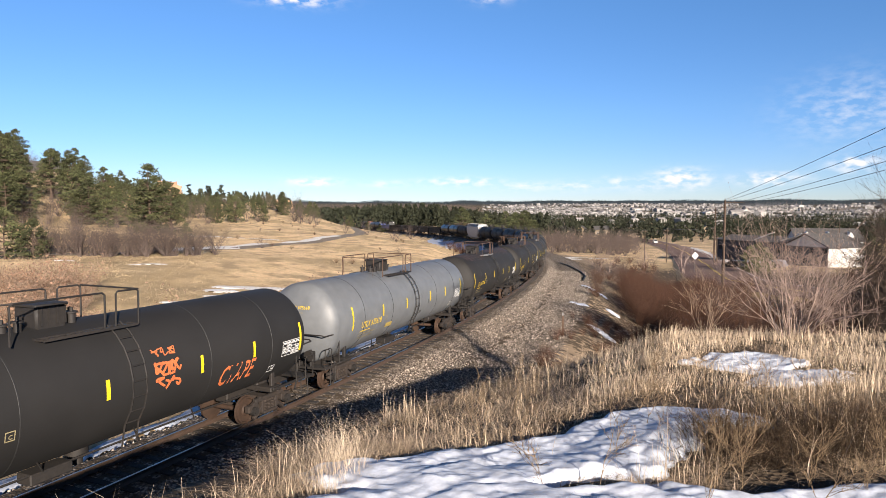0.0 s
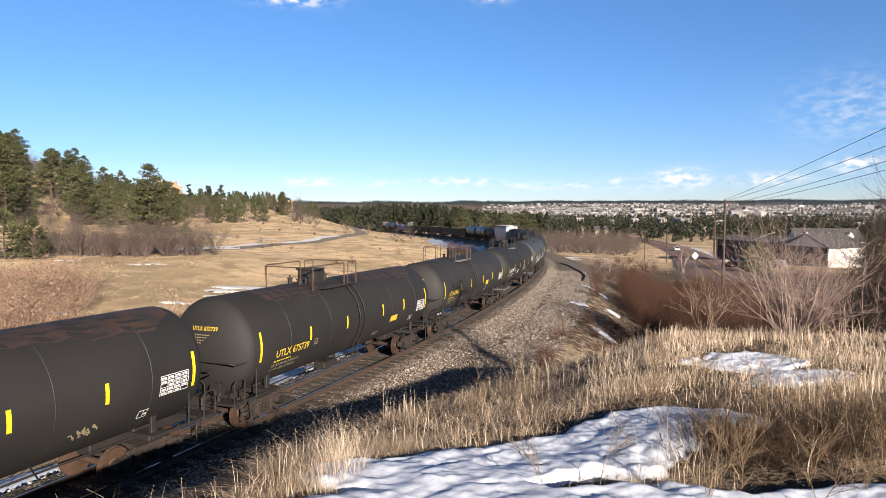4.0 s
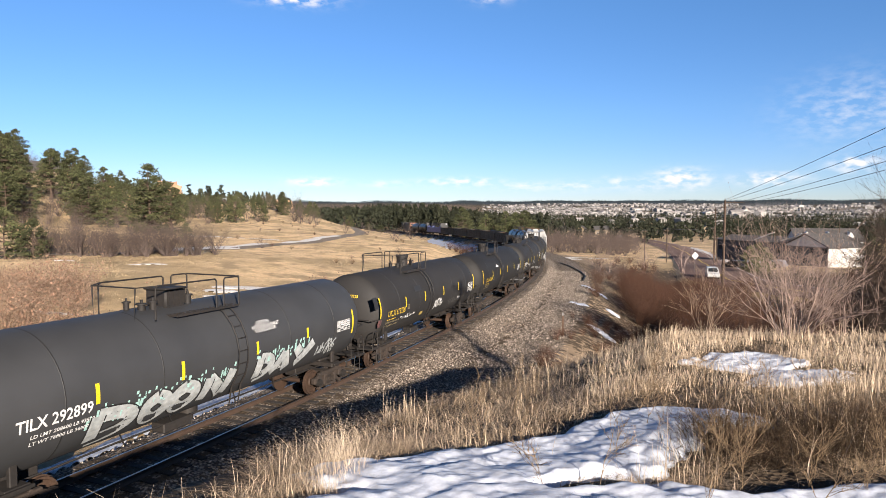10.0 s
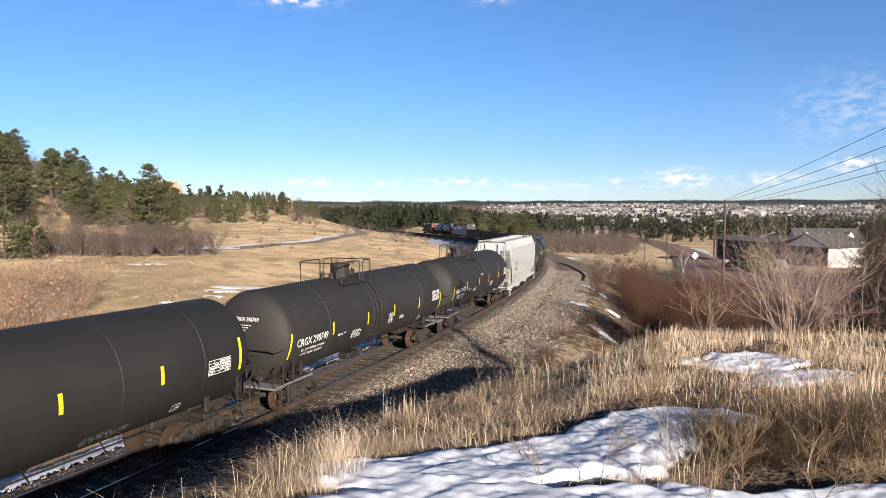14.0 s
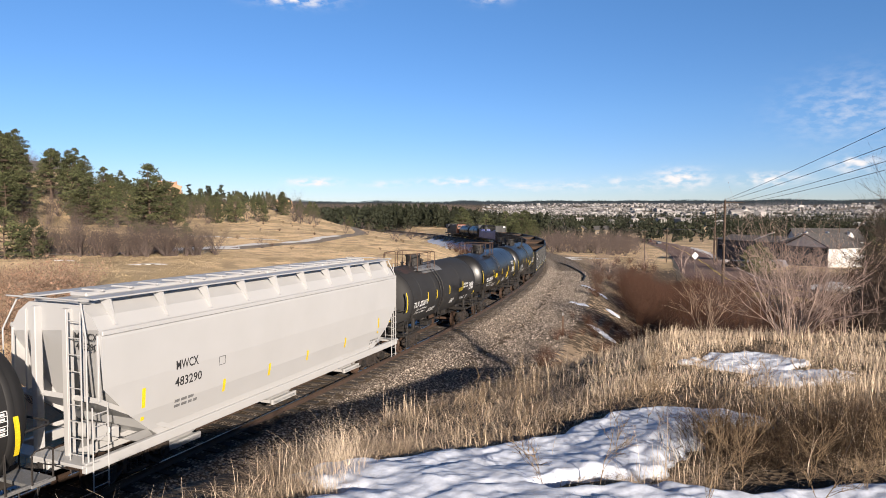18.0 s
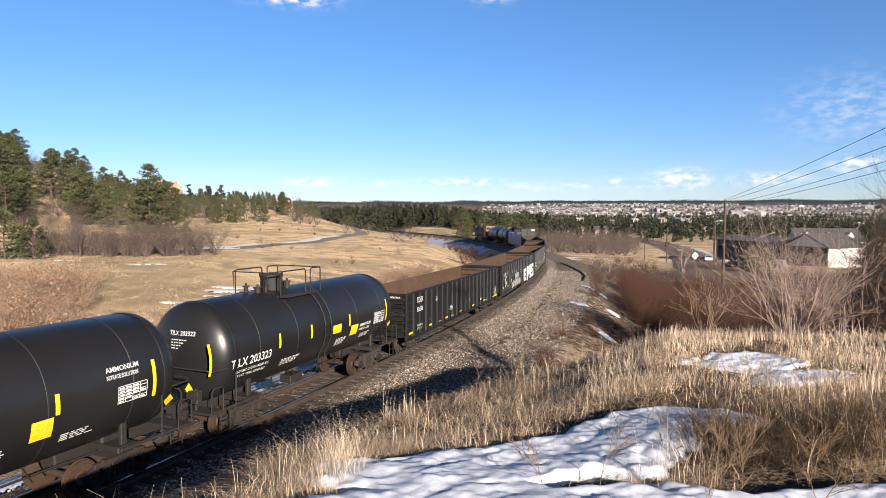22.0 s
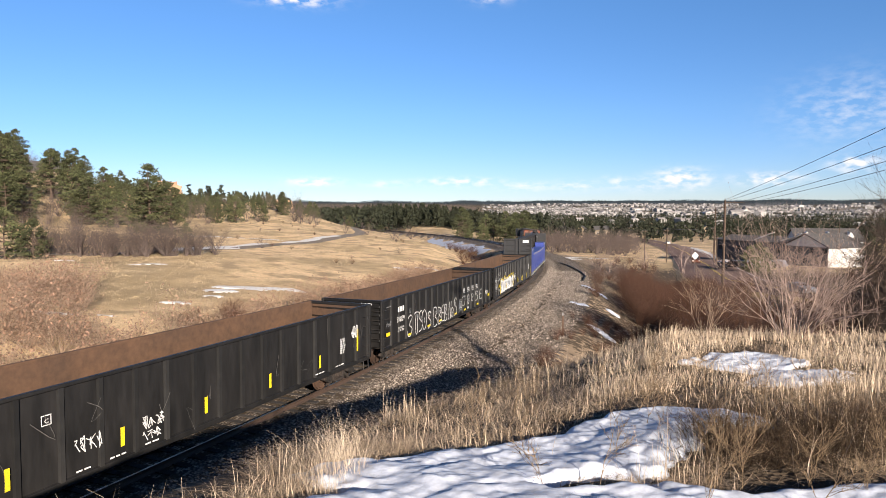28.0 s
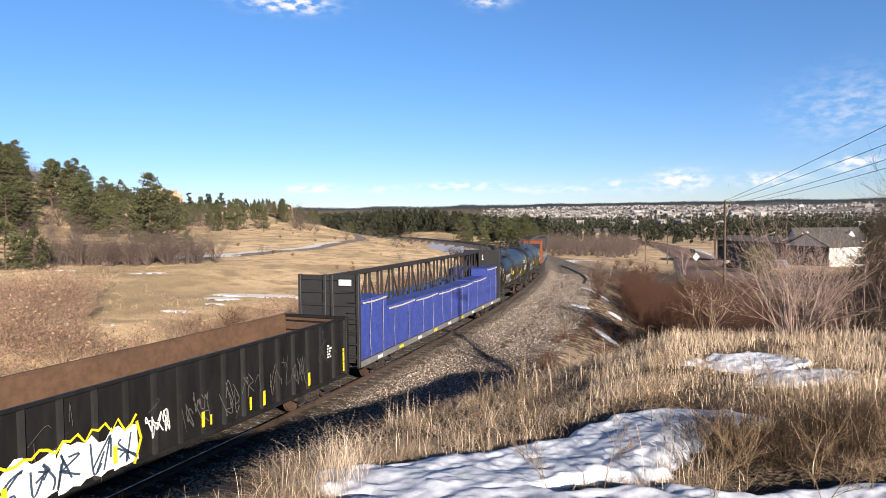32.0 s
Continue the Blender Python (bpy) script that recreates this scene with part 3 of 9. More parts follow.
def trucks(car, at, material=None):
    for e in (1, -1):
        tr = shared("truck", stock("bolster", b_bolster, M["truck"]), pose(e * at, 0, 0), car)
        for y in (-1.0, 1.0):
            fr = shared("side_frame", stock("side_frame", b_side_frame, M["truck"]), pose(0, y, 0), tr)
            shared("spring_group", stock("springs", b_springs, M["truck"]), pose(0, y, 0), tr)
            for x in (-0.865, 0.865):
                shared("bearing_cap", stock("bearing", b_bearing, M["steel_dark"]), pose(x, y + math.copysign(0.11, y), WHEEL_R, 0, 0, 0 if y > 0 else 180), tr)
        for x in (-0.865, 0.865):
            ws = shared("wheelset", stock("wheelset", b_wheelset, M["wheel"], True), pose(x, 0, WHEEL_R), tr)
            WHEELS.append(ws)


def couplers(car, half):
    for e in (1, -1):
        m = pose(e * (half - 0.17), 0, 0, 0, 0, 0 if e > 0 else 180)
        shared("coupler", stock("coupler", b_coupler, M["steel_dark"]), m, car)
        shared("brake_hose", stock("hose", b_hose, M["black_paint"]), m @ pose(0, 0.35, 0), car)


# ---- lettering and paint on curved or flat sides ----
FONTS = {}


def letters(text, size=1.0):
    key = text
    if key not in FONTS:
        cu = bpy.data.curves.new("lettering", "FONT")
        cu.body, cu.resolution_u, cu.offset = text, 2, 0.016
        ob = bpy.data.objects.new("lettering", cu)
        me = bpy.data.meshes.new_from_object(ob)
        v = np.array([tuple(p.co[:2]) for p in me.vertices])
        f = [tuple(p.vertices) for p in me.polygons]
        FONTS[key] = (v - v.min(0), f)
        bpy.data.objects.remove(ob)
    v, f = FONTS[key]
    return v * size / 0.7, f


def tank_wrap(R, zc, lift=0.006):
    """Paint on the camera side of a tank: u runs to the viewer's right from x0, v is the height."""
    def w(x0, u, z):
        a = math.asin(max(-0.999, min(0.999, (z - zc) / R)))
        return (x0 - u, (R + lift) * math.cos(a), zc + (R + lift) * math.sin(a))
    return w


def flat_wrap(y, lift=0.006):
    def w(x0, u, z):
        return (x0 - u, y + lift, z)
    return w


def end_wrap(x, lift=0.006):
    """Paint on a leading end: u runs to the viewer's right, towards +y."""
    def w(y0, u, z):
        return (x + lift, y0 + u, z)
    return w


def paint_text(name, car, text, x0, z0, size, material, wrap, lean=0.0, label="", width=0.0):
    """Lettering of a cap height; width, where given, is the length of the whole line."""
    v, f = letters(text, size)
    k = width / v[:, 0].max() if width else 1.0
    vs = [wrap(x0, a * k + lean * b, z0 + b) for a, b in v]
    return from_arrays(name, vs, f, material, car, label)


def plate_square(car, x0, z0, h, wrap, ink):
    """The small outlined square with one letter that freight cars carry."""
    t = 0.022
    paint_rects("plate_square", car, [(x0, h, z0, z0 + t), (x0, h, z0 + h - t, z0 + h), (x0, t, z0, z0 + h), (x0 - h + t, t, z0, z0 + h)], ink, wrap, "small stencilled square", 1)
    paint_text("plate_letter", car, "C", x0 - h * 0.33, z0 + h * 0.2, h * 0.42, ink, wrap)


def service_mark(car, x0, z0, wrap):
    """Two-column outlined lube stencil low on the shell."""
    t, w, h = 0.018, 0.30, 0.20
    paint_rects("service_stencil", car, [(x0, w, z0, z0 + t), (x0, w, z0 + h, z0 + h + t), (x0, t, z0, z0 + h), (x0 - w / 2, t, z0, z0 + h), (x0 - w + t, t, z0, z0 + h), (x0 - 0.18, 0.1, z0 + 0.07, z0 + 0.12)], M["white_paint"], wrap, "small white service stencil", 1)


def paint_rects(name, car, rects, material, wrap, label="", steps=3):
    """Rectangles (x0, width, z0, z1), cut into steps in height so that they follow a curved side."""
    vs, fs = [], []
    for x0, wd, z0, z1 in rects:
        n = len(vs)
        for k in range(steps + 1):
            z = z0 + (z1 - z0) * k / steps
            vs += [wrap(x0, 0, z), wrap(x0, wd, z)]
        fs += [(n + 2 * k, n + 2 * k + 1, n + 2 * k + 3, n + 2 * k + 2) for k in range(steps)]
    return from_arrays(name, vs, fs, material, car, label)


def paint_lines(name, car, x0, z0, rows, width, material, wrap, rng, h=0.06):
    """Small unreadable writing: short bars in rows."""
    rects = []
    for r in range(rows):
        u = 0.0
        while u < width * (0.75 + 0.25 * rng.random()):
            w = rng.uniform(0.06, 0.22)
            rects.append((x0 - u, w, z0 - r * h * 1.8, z0 - r * h * 1.8 + h))
            u += w + 0.05
    return tagged(paint_rects(name, car, rects, material, wrap, steps=1), kind="stuff")


def stroke(vs, fs, pts, width, x0, z0, wrap):
    n = len(vs)
    for i, (u, z) in enumerate(pts):
        a, b = pts[max(i - 1, 0)], pts[min(i + 1, len(pts) - 1)]
        dx, dz = b[0] - a[0], b[1] - a[1]
        q = math.hypot(dx, dz) or 1
        ox, oz = -dz / q * width / 2, dx / q * width / 2
        vs += [wrap(x0, u + ox, z0 + z + oz), wrap(x0, u - ox, z0 + z - oz)]
    fs += [(n + 2 * i, n + 2 * i + 1, n + 2 * i + 3, n + 2 * i + 2) for i in range(len(pts) - 1)]


def curve_pts(ctrl, k=6):
    """A smooth line through the control points."""
    out = []
    c = [ctrl[0]] + list(ctrl) + [ctrl[-1]]
    for i in range(1, len(c) - 2):
        for j in range(k):
            t = j / k
            out.append(tuple(0.5 * (2 * c[i][d] + (c[i + 1][d] - c[i - 1][d]) * t + (2 * c[i - 1][d] - 5 * c[i][d] + 4 * c[i + 1][d] - c[i + 2][d]) * t * t + (3 * c[i][d] - c[i - 1][d] - 3 * c[i + 1][d] + c[i + 2][d]) * t ** 3) for d in (0, 1)))
    return out + [tuple(ctrl[-1])]


def scrawl(name, car, x0, z0, w, h, material, wrap, rng, glyphs=5, thick=0.05, label="spray-painted scrawl"):
    """A tag of looping spray strokes, a few glyphs side by side."""
    vs, fs = [], []
    for g in range(glyphs):
        gw = w / glyphs
        for _ in range(rng.choice((1, 2))):
            pts = [(g * gw + rng.uniform(-0.1, 1.1) * gw, rng.uniform(0, 1) * h) for _ in range(rng.randint(4, 6))]
            pts[0] = (g * gw, rng.uniform(0.4, 1) * h)
            pts[-1] = ((g + 0.9) * gw, rng.uniform(0, 0.5) * h)
            stroke(vs, fs, curve_pts(pts), thick, x0, z0, wrap)
    return from_arrays(name, vs, fs, material, car, label)


def block_piece(car, x0, z0, w, h, wrap, rng, fill, edge, shade, glyphs=6):
    """A large painted piece: filled jagged letters with dark inner cuts and an outline."""
    gw = w / glyphs
    for g in range(glyphs):
        vs = []
        top = [((g + k / 4) * gw, h * rng.uniform(0.68, 1.0)) for k in range(5)]
        bot = [((g + k / 4) * gw + 0.03, h * rng.uniform(0.0, 0.12)) for k in range(5)]
        for (u, z), (ub, zb) in zip(top, bot):
            for k in range(4):
                q = k / 3
                vs.append(wrap(x0, ub + (u - ub) * q, z0 + zb + (z - zb) * q))
        fs = [(4 * i + k, 4 * i + 4 + k, 4 * i + 5 + k, 4 * i + 1 + k) for i in range(4) for k in range(3)]
        from_arrays("graffiti_fill", vs, fs, fill, car, "large spray-painted letter")
    lift = lambda a, u, z: (lambda p: (p[0], p[1] + 0.004, p[2]))(wrap(a, u, z))
    vo, fo = [], []
    for g in range(glyphs):
        for _ in range(4):
            pts = [((g + rng.uniform(0, 1)) * gw, rng.uniform(0.08, 0.85) * h) for _ in range(3)]
            stroke(vo, fo, curve_pts(pts, 4), 0.05, x0, z0, lift)
    from_arrays("graffiti_lines", vo, fo, shade, car)
    pts = []
    for k in range(glyphs * 4 + 1):
        pts.append((k / (glyphs * 4) * w, h * rng.uniform(0.8, 1.08)))
    vo, fo = [], []
    stroke(vo, fo, pts, 0.07, x0, z0, lift)
    stroke(vo, fo, [(-0.05, 0), (-0.08, h * 0.5), (0, h * 0.9)], 0.08, x0, z0, lift)
    stroke(vo, fo, [(w, h * 0.9), (w + 0.12, h * 0.5), (w - 0.1, 0.0)], 0.08, x0, z0, lift)
    from_arrays("graffiti_outline", vo, fo, edge, car)


def data_panel(car, x0, z0, w, h, wrap, rng):
    """The black and white consolidated stencil: a grid of white lines with figures."""
    rects = [(x0 - w * k / 4, 0.018, z0, z0 + h) for k in range(5)] + [(x0, w, z0 + h * k / 5, z0 + h * k / 5 + 0.018) for k in range(6)]
    for r in range(5):
        for k in range(4):
            if rng.random() < 0.8:
                rects.append((x0 - w * (k + 0.15) / 4, w * 0.17, z0 + h * (r + 0.3) / 5, z0 + h * (r + 0.75) / 5))
    return paint_rects("stencil_panel", car, rects, M["white_paint"], wrap, "white test-date grid", steps=2)


# ---------- tank cars ----------
def tank_car(i, label, paint, R, bars, mark, ink, style="plain", rust=False, text_at=None, ladder_x=0.3, grid_at=None, square=None, service=None, lines=(), dome=1.3):
    L = JOINTS[i + 1] - JOINTS[i]
    half = L / 2
    rng = random.Random(100 + i)
    zc = 4.31 - R if style != "short" else 4.26 - R
    car = thing("tank_car", Matrix(), label, "tank car", "freight cars of the train")
    hl = half - 0.55
    bm = bmesh.new()
    head = [(hl - 0.72 * (1 - math.sin(a)) * 1.0, R * math.cos(a)) for a in [radians(d) for d in (88, 78, 66, 54, 42, 30, 20, 11, 4)]]
    body = head[:]
    if style == "ringed":
        for x, hw in ((4.35, 0.22), (0.25, 0.62), (-4.6, 0.06)):
            x *= half / 8.3
            body += [(x + hw + 0.02, R), (x + hw, R + 0.018), (x - hw, R + 0.018), (x - hw - 0.02, R)]
    else:
        body += [(x, R) for x in (half * 0.55, 0.4, -half * 0.5)]
    body += [(-x, r) for x, r in head[::-1]]
    revolve(bm, body, 56, 0, zc)
    part("tank", bm, paint, car, smooth=True)
    # weld seams round the shell
    if style != "ringed":
        for x in (0.62, 0.30, -0.34, -0.66):
            bm = bmesh.new()
            revolve(bm, [(x * half + 0.020, R - 0.002), (x * half + 0.012, R + 0.005), (x * half - 0.012, R + 0.005), (x * half - 0.020, R - 0.002)], 56, 0, zc)
            part("weld_seam", bm, M["tank_seam"], car, smooth=True)
    # head ring bands and centre dark band under the ladder
    if style in ("ringed", "short"):
        for e in (1, -1):
            bm = bmesh.new()
            revolve(bm, [(e * (hl - 0.74), R), (e * (hl - 0.76), R + 0.012), (e * (hl - 0.86), R + 0.012), (e * (hl - 0.88), R)], 56, 0, zc)
            part("head_seam", bm, paint, car, smooth=True)
    xm = ladder_x + 0.95
    # saddle pads, stub sills and end platforms
    for e in (1, -1):
        bm = bmesh.new()
        box(bm, min(e * (half - 0.3), e * (half - 3.6)), max(e * (half - 0.3), e * (half - 3.6)), -0.26, 0.26, 0.72, 1.22, 0.03)
        part("stub_sill", bm, M["steel_dark"], car)
        bm = bmesh.new()
        box(bm, e * (half - 2.4) - 0.3, e * (half - 2.4) + 0.3, -1.35, 1.35, 0.95, 1.12, 0.03)
        for y in (-1.15, 1.15):
            box(bm, e * (half - 2.4) - 0.09, e * (half - 2.4) + 0.09, y - 0.06, y + 0.06, 1.05, zc - 0.75, 0.02)
        box(bm, e * (half - 2.4) - 0.28, e * (half - 2.4) + 0.28, -0.75, 0.75, 1.1, 1.42, 0.05)
        part("saddle", bm, M["steel_dark"], car)
        bm = bmesh.new()
        box(bm, e * (half - 0.62) - 0.28, e * (half - 0.62) + 0.28, -1.5, 1.5, 1.02, 1.10, 0.015)
        for y in (-1.42, 1.42):
            box(bm, e * (half - 1.6) - 1.1, e * (half - 1.6) + 1.1, y - 0.04, y + 0.04, 1.04, 1.12, 0.01)
        part("end_platform", bm, M["steel_dark"] if style != "ringed" else M["galvanised"], car)
        bm = bmesh.new()
        xe = e * (half - 0.38)
        rod(bm, [(xe, -1.42, 1.08), (xe, -1.42, 1.62), (xe, -1.32, 1.72), (xe, 0.2, 1.72), (xe, 0.3, 1.62), (xe, 0.3, 1.08)], 0.024, 6)
        rod(bm, [(xe, -0.9, 2.36), (xe, 1.30, 2.36), (xe - e * 0.05, 1.42, 2.32), (xe - e * 0.95, 1.47, 2.30), (xe - e * 1.05, 1.47, 2.2), (xe - e * 1.05, 1.47, 1.08)], 0.026, 6)
        rod(bm, [(xe, 1.45, 1.08), (xe, 1.47, 1.75), (xe - e * 0.08, 1.47, 1.82), (xe - e * 0.4, 1.47, 1.82), (xe - e * 0.48, 1.47, 1.74), (xe - e * 0.48, 1.47, 1.08)], 0.022, 6)
        part("end_handrail", bm, M["steel_dark"], car)
        for y in (-1.47, 1.47):
            bm = bmesh.new()
            x = e * (half - 0.95)
            for dx in (-0.2, 0.2):
                rod(bm, [(x + dx, y, 1.05), (x + dx, y, 0.42)], 0.018, 5)
            for z in (0.44, 0.74):
                rod(bm, [(x - 0.2, y, z), (x + 0.2, y, z)], 0.018, 5)
            part("step", bm, M["steel_dark"], car)
    bm = bmesh.new()
    rod(bm, [(half - 0.5, 0.75, 1.1), (half - 0.5, 0.75, 1.75)], 0.05, 8)
    box(bm, half - 0.62, half - 0.38, 0.60, 0.90, 1.3, 1.7, 0.03)
    rod(bm, [(half - 0.36, 0.75, 1.55), (half - 0.30, 0.75, 1.55)], 0.2, 12)
    part("hand_brake", bm, M["steel_dark"], car)
    # brake rod, pipe and outlet along the belly
    bm = bmesh.new()
    for y in (0.75, -0.75):
        rod(bm, [(half - 2.6, y, 0.98), (half * 0.4, y, 1.02), (-half * 0.4, y, 1.02), (-half + 2.6, y, 0.98)], 0.03, 5)
    part("brake_pipe", bm, M["steel_dark"], car)
    for x in (half * 0.36, half * 0.17, -half * 0.13, -half * 0.36):
        bm = bmesh.new()
        rod(bm, [(x, 0.75, 0.85), (x + 0.35, 0.95, 1.35)], 0.022, 5)
        part("brake_hanger", bm, M["steel_dark"], car)
    bm = bmesh.new()
    box(bm, half * 0.1, half * 0.22, 0.35, 0.85, 0.78, 1.05, 0.03)
    part("brake_cylinder", bm, M["steel_dark"], car)
    bm = bmesh.new()
    cyl(bm, (0.15, 0, 0.98), "z", 0.28, 0.4, 14)
    cyl(bm, (0.15, 0, 0.7), "z", 0.15, 0.25, 12)
    part("bottom_outlet", bm, M["steel_dark"], car, smooth=True)
    # manway, platform, railing
    zt = zc + R
    xd = ladder_x + dome
    bm = bmesh.new()
    if style == "plain" and i not in (4, 7, 8):
        box(bm, xd - 0.38, xd + 0.38, -0.40, 0.40, zt - 0.1, zt + 0.48, 0.05)
        box(bm, xd - 0.42, xd + 0.42, -0.44, 0.44, zt + 0.46, zt + 0.53, 0.02)
        for k in range(4):
            box(bm, xd - 0.36 + 0.2 * k, xd - 0.32 + 0.2 * k, 0.40, 0.43, zt + 0.02, zt + 0.45)
    else:
        rd = 0.40 if style != "plain" else 0.30
        cyl(bm, (xd, 0, zt + 0.16), "z", rd, 0.66, 24)
        cyl(bm, (xd, 0, zt + 0.5), "z", rd + 0.04, 0.08, 24)
        for k in range(8):
            a = k * math.tau / 8
            cyl(bm, (xd + rd * math.cos(a), rd * math.sin(a), zt + 0.52), "z", 0.035, 0.14, 6)
    part("manway", bm, M["steel_dark"], car, smooth=True)
    for dx, dy, r, h in ((-0.62, 0.25, 0.10, 0.26), (-0.85, -0.15, 0.08, 0.22), (0.75, 0.3, 0.09, 0.22), (1.05, 0.2, 0.11, 0.18), (1.3, -0.1, 0.08, 0.24)):
        bm = bmesh.new()
        cyl(bm, (xd + dx, dy, zt + h / 2 - 0.05), "z", r, h, 10)
        cyl(bm, (xd + dx, dy, zt + h - 0.03), "z", r * 1.5, 0.04, 10)
        cyl(bm, (xd + dx, dy, zt + h + 0.03), "z", r * 0.4, 0.12, 6)
        part("valve", bm, M["steel_dark"], car, smooth=True)
    grey_plat = M["galvanised"] if i in (2, 4, 5, 12) else M["steel_dark"]
    for y in (-0.86, 0.86):
        bm = bmesh.new()
        nx = 9
        x0, x1 = (xm - 1.45, xm + 1.1) if style == "plain" else (xm - 1.05, xm + 1.0)
        for k in range(nx + 1):
            x = x0 + (x1 - x0) * k / nx
            box(bm, x - 0.02, x + 0.02, y - 0.24, y + 0.24, zt - 0.22, zt - 0.17)
        for yy in (y - 0.24, y, y + 0.24):
            box(bm, x0, x1, yy - 0.025, yy + 0.025, zt - 0.23, zt - 0.16)
        for x in (x0 + 0.3, x1 - 0.3):
            box(bm, x - 0.03, x + 0.03, y - 0.04, y + 0.04, zt - 0.75, zt - 0.2)
        part("platform", bm, grey_plat, car)
    h = zt + 0.72
    iron = M["brown_steel"] if rust or i in (1, 4, 12, 13) else M["steel_dark"]
    a0, a1, yr = (xm - 1.5, xm + 2.25, 1.08) if style == "plain" else (xm - 1.4, xm + 1.55, 1.0)
    for y in (yr, -yr):
        bm = bmesh.new()
        rod(bm, [(a0, y, zt - 0.2), (a0, y, h - 0.06), (a0 + 0.07, y, h), (a0 + 0.62, y, h), (a0 + 0.68, y, h - 0.06), (a0 + 0.68, y, zt - 0.2)], 0.026, 6)
        part("railing", bm, iron, car)
        bm = bmesh.new()
        rod(bm, [(a0 + 1.0, y, zt - 0.2), (a0 + 1.0, y, h - 0.06), (a0 + 1.07, y, h), (a1 - 0.5, y, h), (a1 - 0.42, y, h - 0.06), (a1 - 0.42, y, zt - 0.2)], 0.026, 6)
        part("railing", bm, iron, car)
    bm = bmesh.new()
    rod(bm, [(a0, yr, h), (a0, -yr, h)], 0.026, 6)
    part("crash_bar", bm, iron, car)
    bm = bmesh.new()
    rod(bm, [(a1 - 0.5, yr, h), (a1, yr * 0.75, h - 0.02), (a1, yr * 0.7, zt - 0.28), (a1, yr * 0.75, h - 0.02), (a1, -yr * 0.75, h - 0.02), (a1, -yr * 0.7, zt - 0.28), (a1, -yr * 0.75, h - 0.02), (a1 - 0.5, -yr, h)], 0.026, 6)
    part("crash_bar", bm, iron, car)
    # ladders on both flanks, following the shell
    xl = xm - 0.95
    for sgn in (1, -1):
        bm = bmesh.new()
        arc = [radians(a) for a in (62, 48, 34, 20, 6, -8, -22, -36)]
        for dx in (-0.21, 0.21):
            rod(bm, [(xl + dx, sgn * (R + 0.09) * math.cos(a), zc + (R + 0.09) * math.sin(a)) for a in arc] + [(xl + dx, sgn * (R + 0.05) * math.cos(radians(-40)), 1.1)], 0.024, 5)
        for a in [radians(x) for x in (56, 43, 30, 17, 4, -9, -22, -34)]:
            y, z = sgn * (R + 0.09) * math.cos(a), zc + (R + 0.09) * math.sin(a)
            rod(bm, [(xl - 0.21, y, z), (xl + 0.21, y, z)], 0.016, 5)
        part("ladder", bm, M["steel_dark"], car)
    trucks(car, half - 2.4)
    couplers(car, half)
    # reflector strips and lettering on the near side
    w = tank_wrap(R, zc, 0.024 if style == "ringed" else 0.006)
    for k, (x, z0, z1) in enumerate(bars):
        # on the banded cars the end strips lean along the head seam
        slant = 0.12 if style == "ringed" and k in (0, len(bars) - 1) and z0 < 2.05 else 0.0
        vs = []
        for q in range(6):
            z = z0 + (z1 - z0) * q / 5
            xq = x + slant * (1 - q / 5) * (1 if x > 0 else -1)
            vs += [w(xq + 0.055, 0, z), w(xq - 0.055, 0, z)]
        from_arrays("reflector_strip", vs, [(2 * q, 2 * q + 1, 2 * q + 3, 2 * q + 2) for q in range(5)], M["yellow"], car, "yellow reflector strip")
    tx, tz, ts, tw = text_at or (6.15, 2.28, 0.25, 1.93)
    paint_text("reporting_mark", car, mark, tx, tz, ts, ink, w, label="stencilled car number", width=tw)
    dull = M["stencil_dull"] if ink is M["yellow_paint"] else ink
    if dull is not ink:
        paint_lines("stencil_lines", car, tx + 0.05, tz - 0.15, 1, 1.05, ink, w, rng, 0.05)
    for k, line in enumerate(lines):
        paint_text("load_limit", car, line, tx - (0.35 if dull is ink else -0.1), tz - (0.20 if dull is ink else 0.31) - 0.16 * k, 0.085, dull, w, width=1.55 - 0.12 * k)
    if square:
        plate_square(car, square[0], square[1], 0.22, w, dull)
    if service:
        service_mark(car, service[0], service[1], w)
    # number and rows of small stencils on the leading head
    e_w = lambda y0, u, z: (hl + 0.008 - 0.72 * (1 - math.sqrt(max(0.0, 1 - ((y0 + u) ** 2 + (z - zc) ** 2) / R ** 2))), y0 + u, z)
    paint_text("reporting_mark", car, mark, -0.35, zc + 0.62, 0.13, ink, e_w, width=0.95)
    paint_rects("stencil_lines", car, [(-0.25 + q * 0.10, 0.07, zc + 0.47 - 0.085 * k, zc + 0.50 - 0.085 * k) for k in range(4) for q in range(6 - k)], dull, e_w, steps=1)
    gx0, gz0, gw, gh = grid_at or (-5.85, 2.2, 0.92, 0.5)
    data_panel(car, gx0, gz0, gw, gh, w, rng)
    TRAIN.append((car, (JOINTS[i] + JOINTS[i + 1]) / 2, half - 2.4))
    return car, w, rng, zc, half


def diamond(name, car, x, z, r, material, wrap, label):
    vs = [wrap(x, 0, z + r), wrap(x, r, z), wrap(x, 0, z - r), wrap(x, -r, z)]
    return from_arrays(name, vs, [(0, 1, 2, 3)], material, car, label)


def std_bars(half, a=1.95, n=5):
    out = [(half - a, 2.22, 3.12)]
    inner = half - a
    for f in ((0.57, 0.16, -0.26, -0.62) if n == 6 else (0.58, 0.18, -0.25, -0.6)):
        out.append((inner * f, 2.45, 2.90))
    return out + [(-half + a, 2.22, 3.12)]


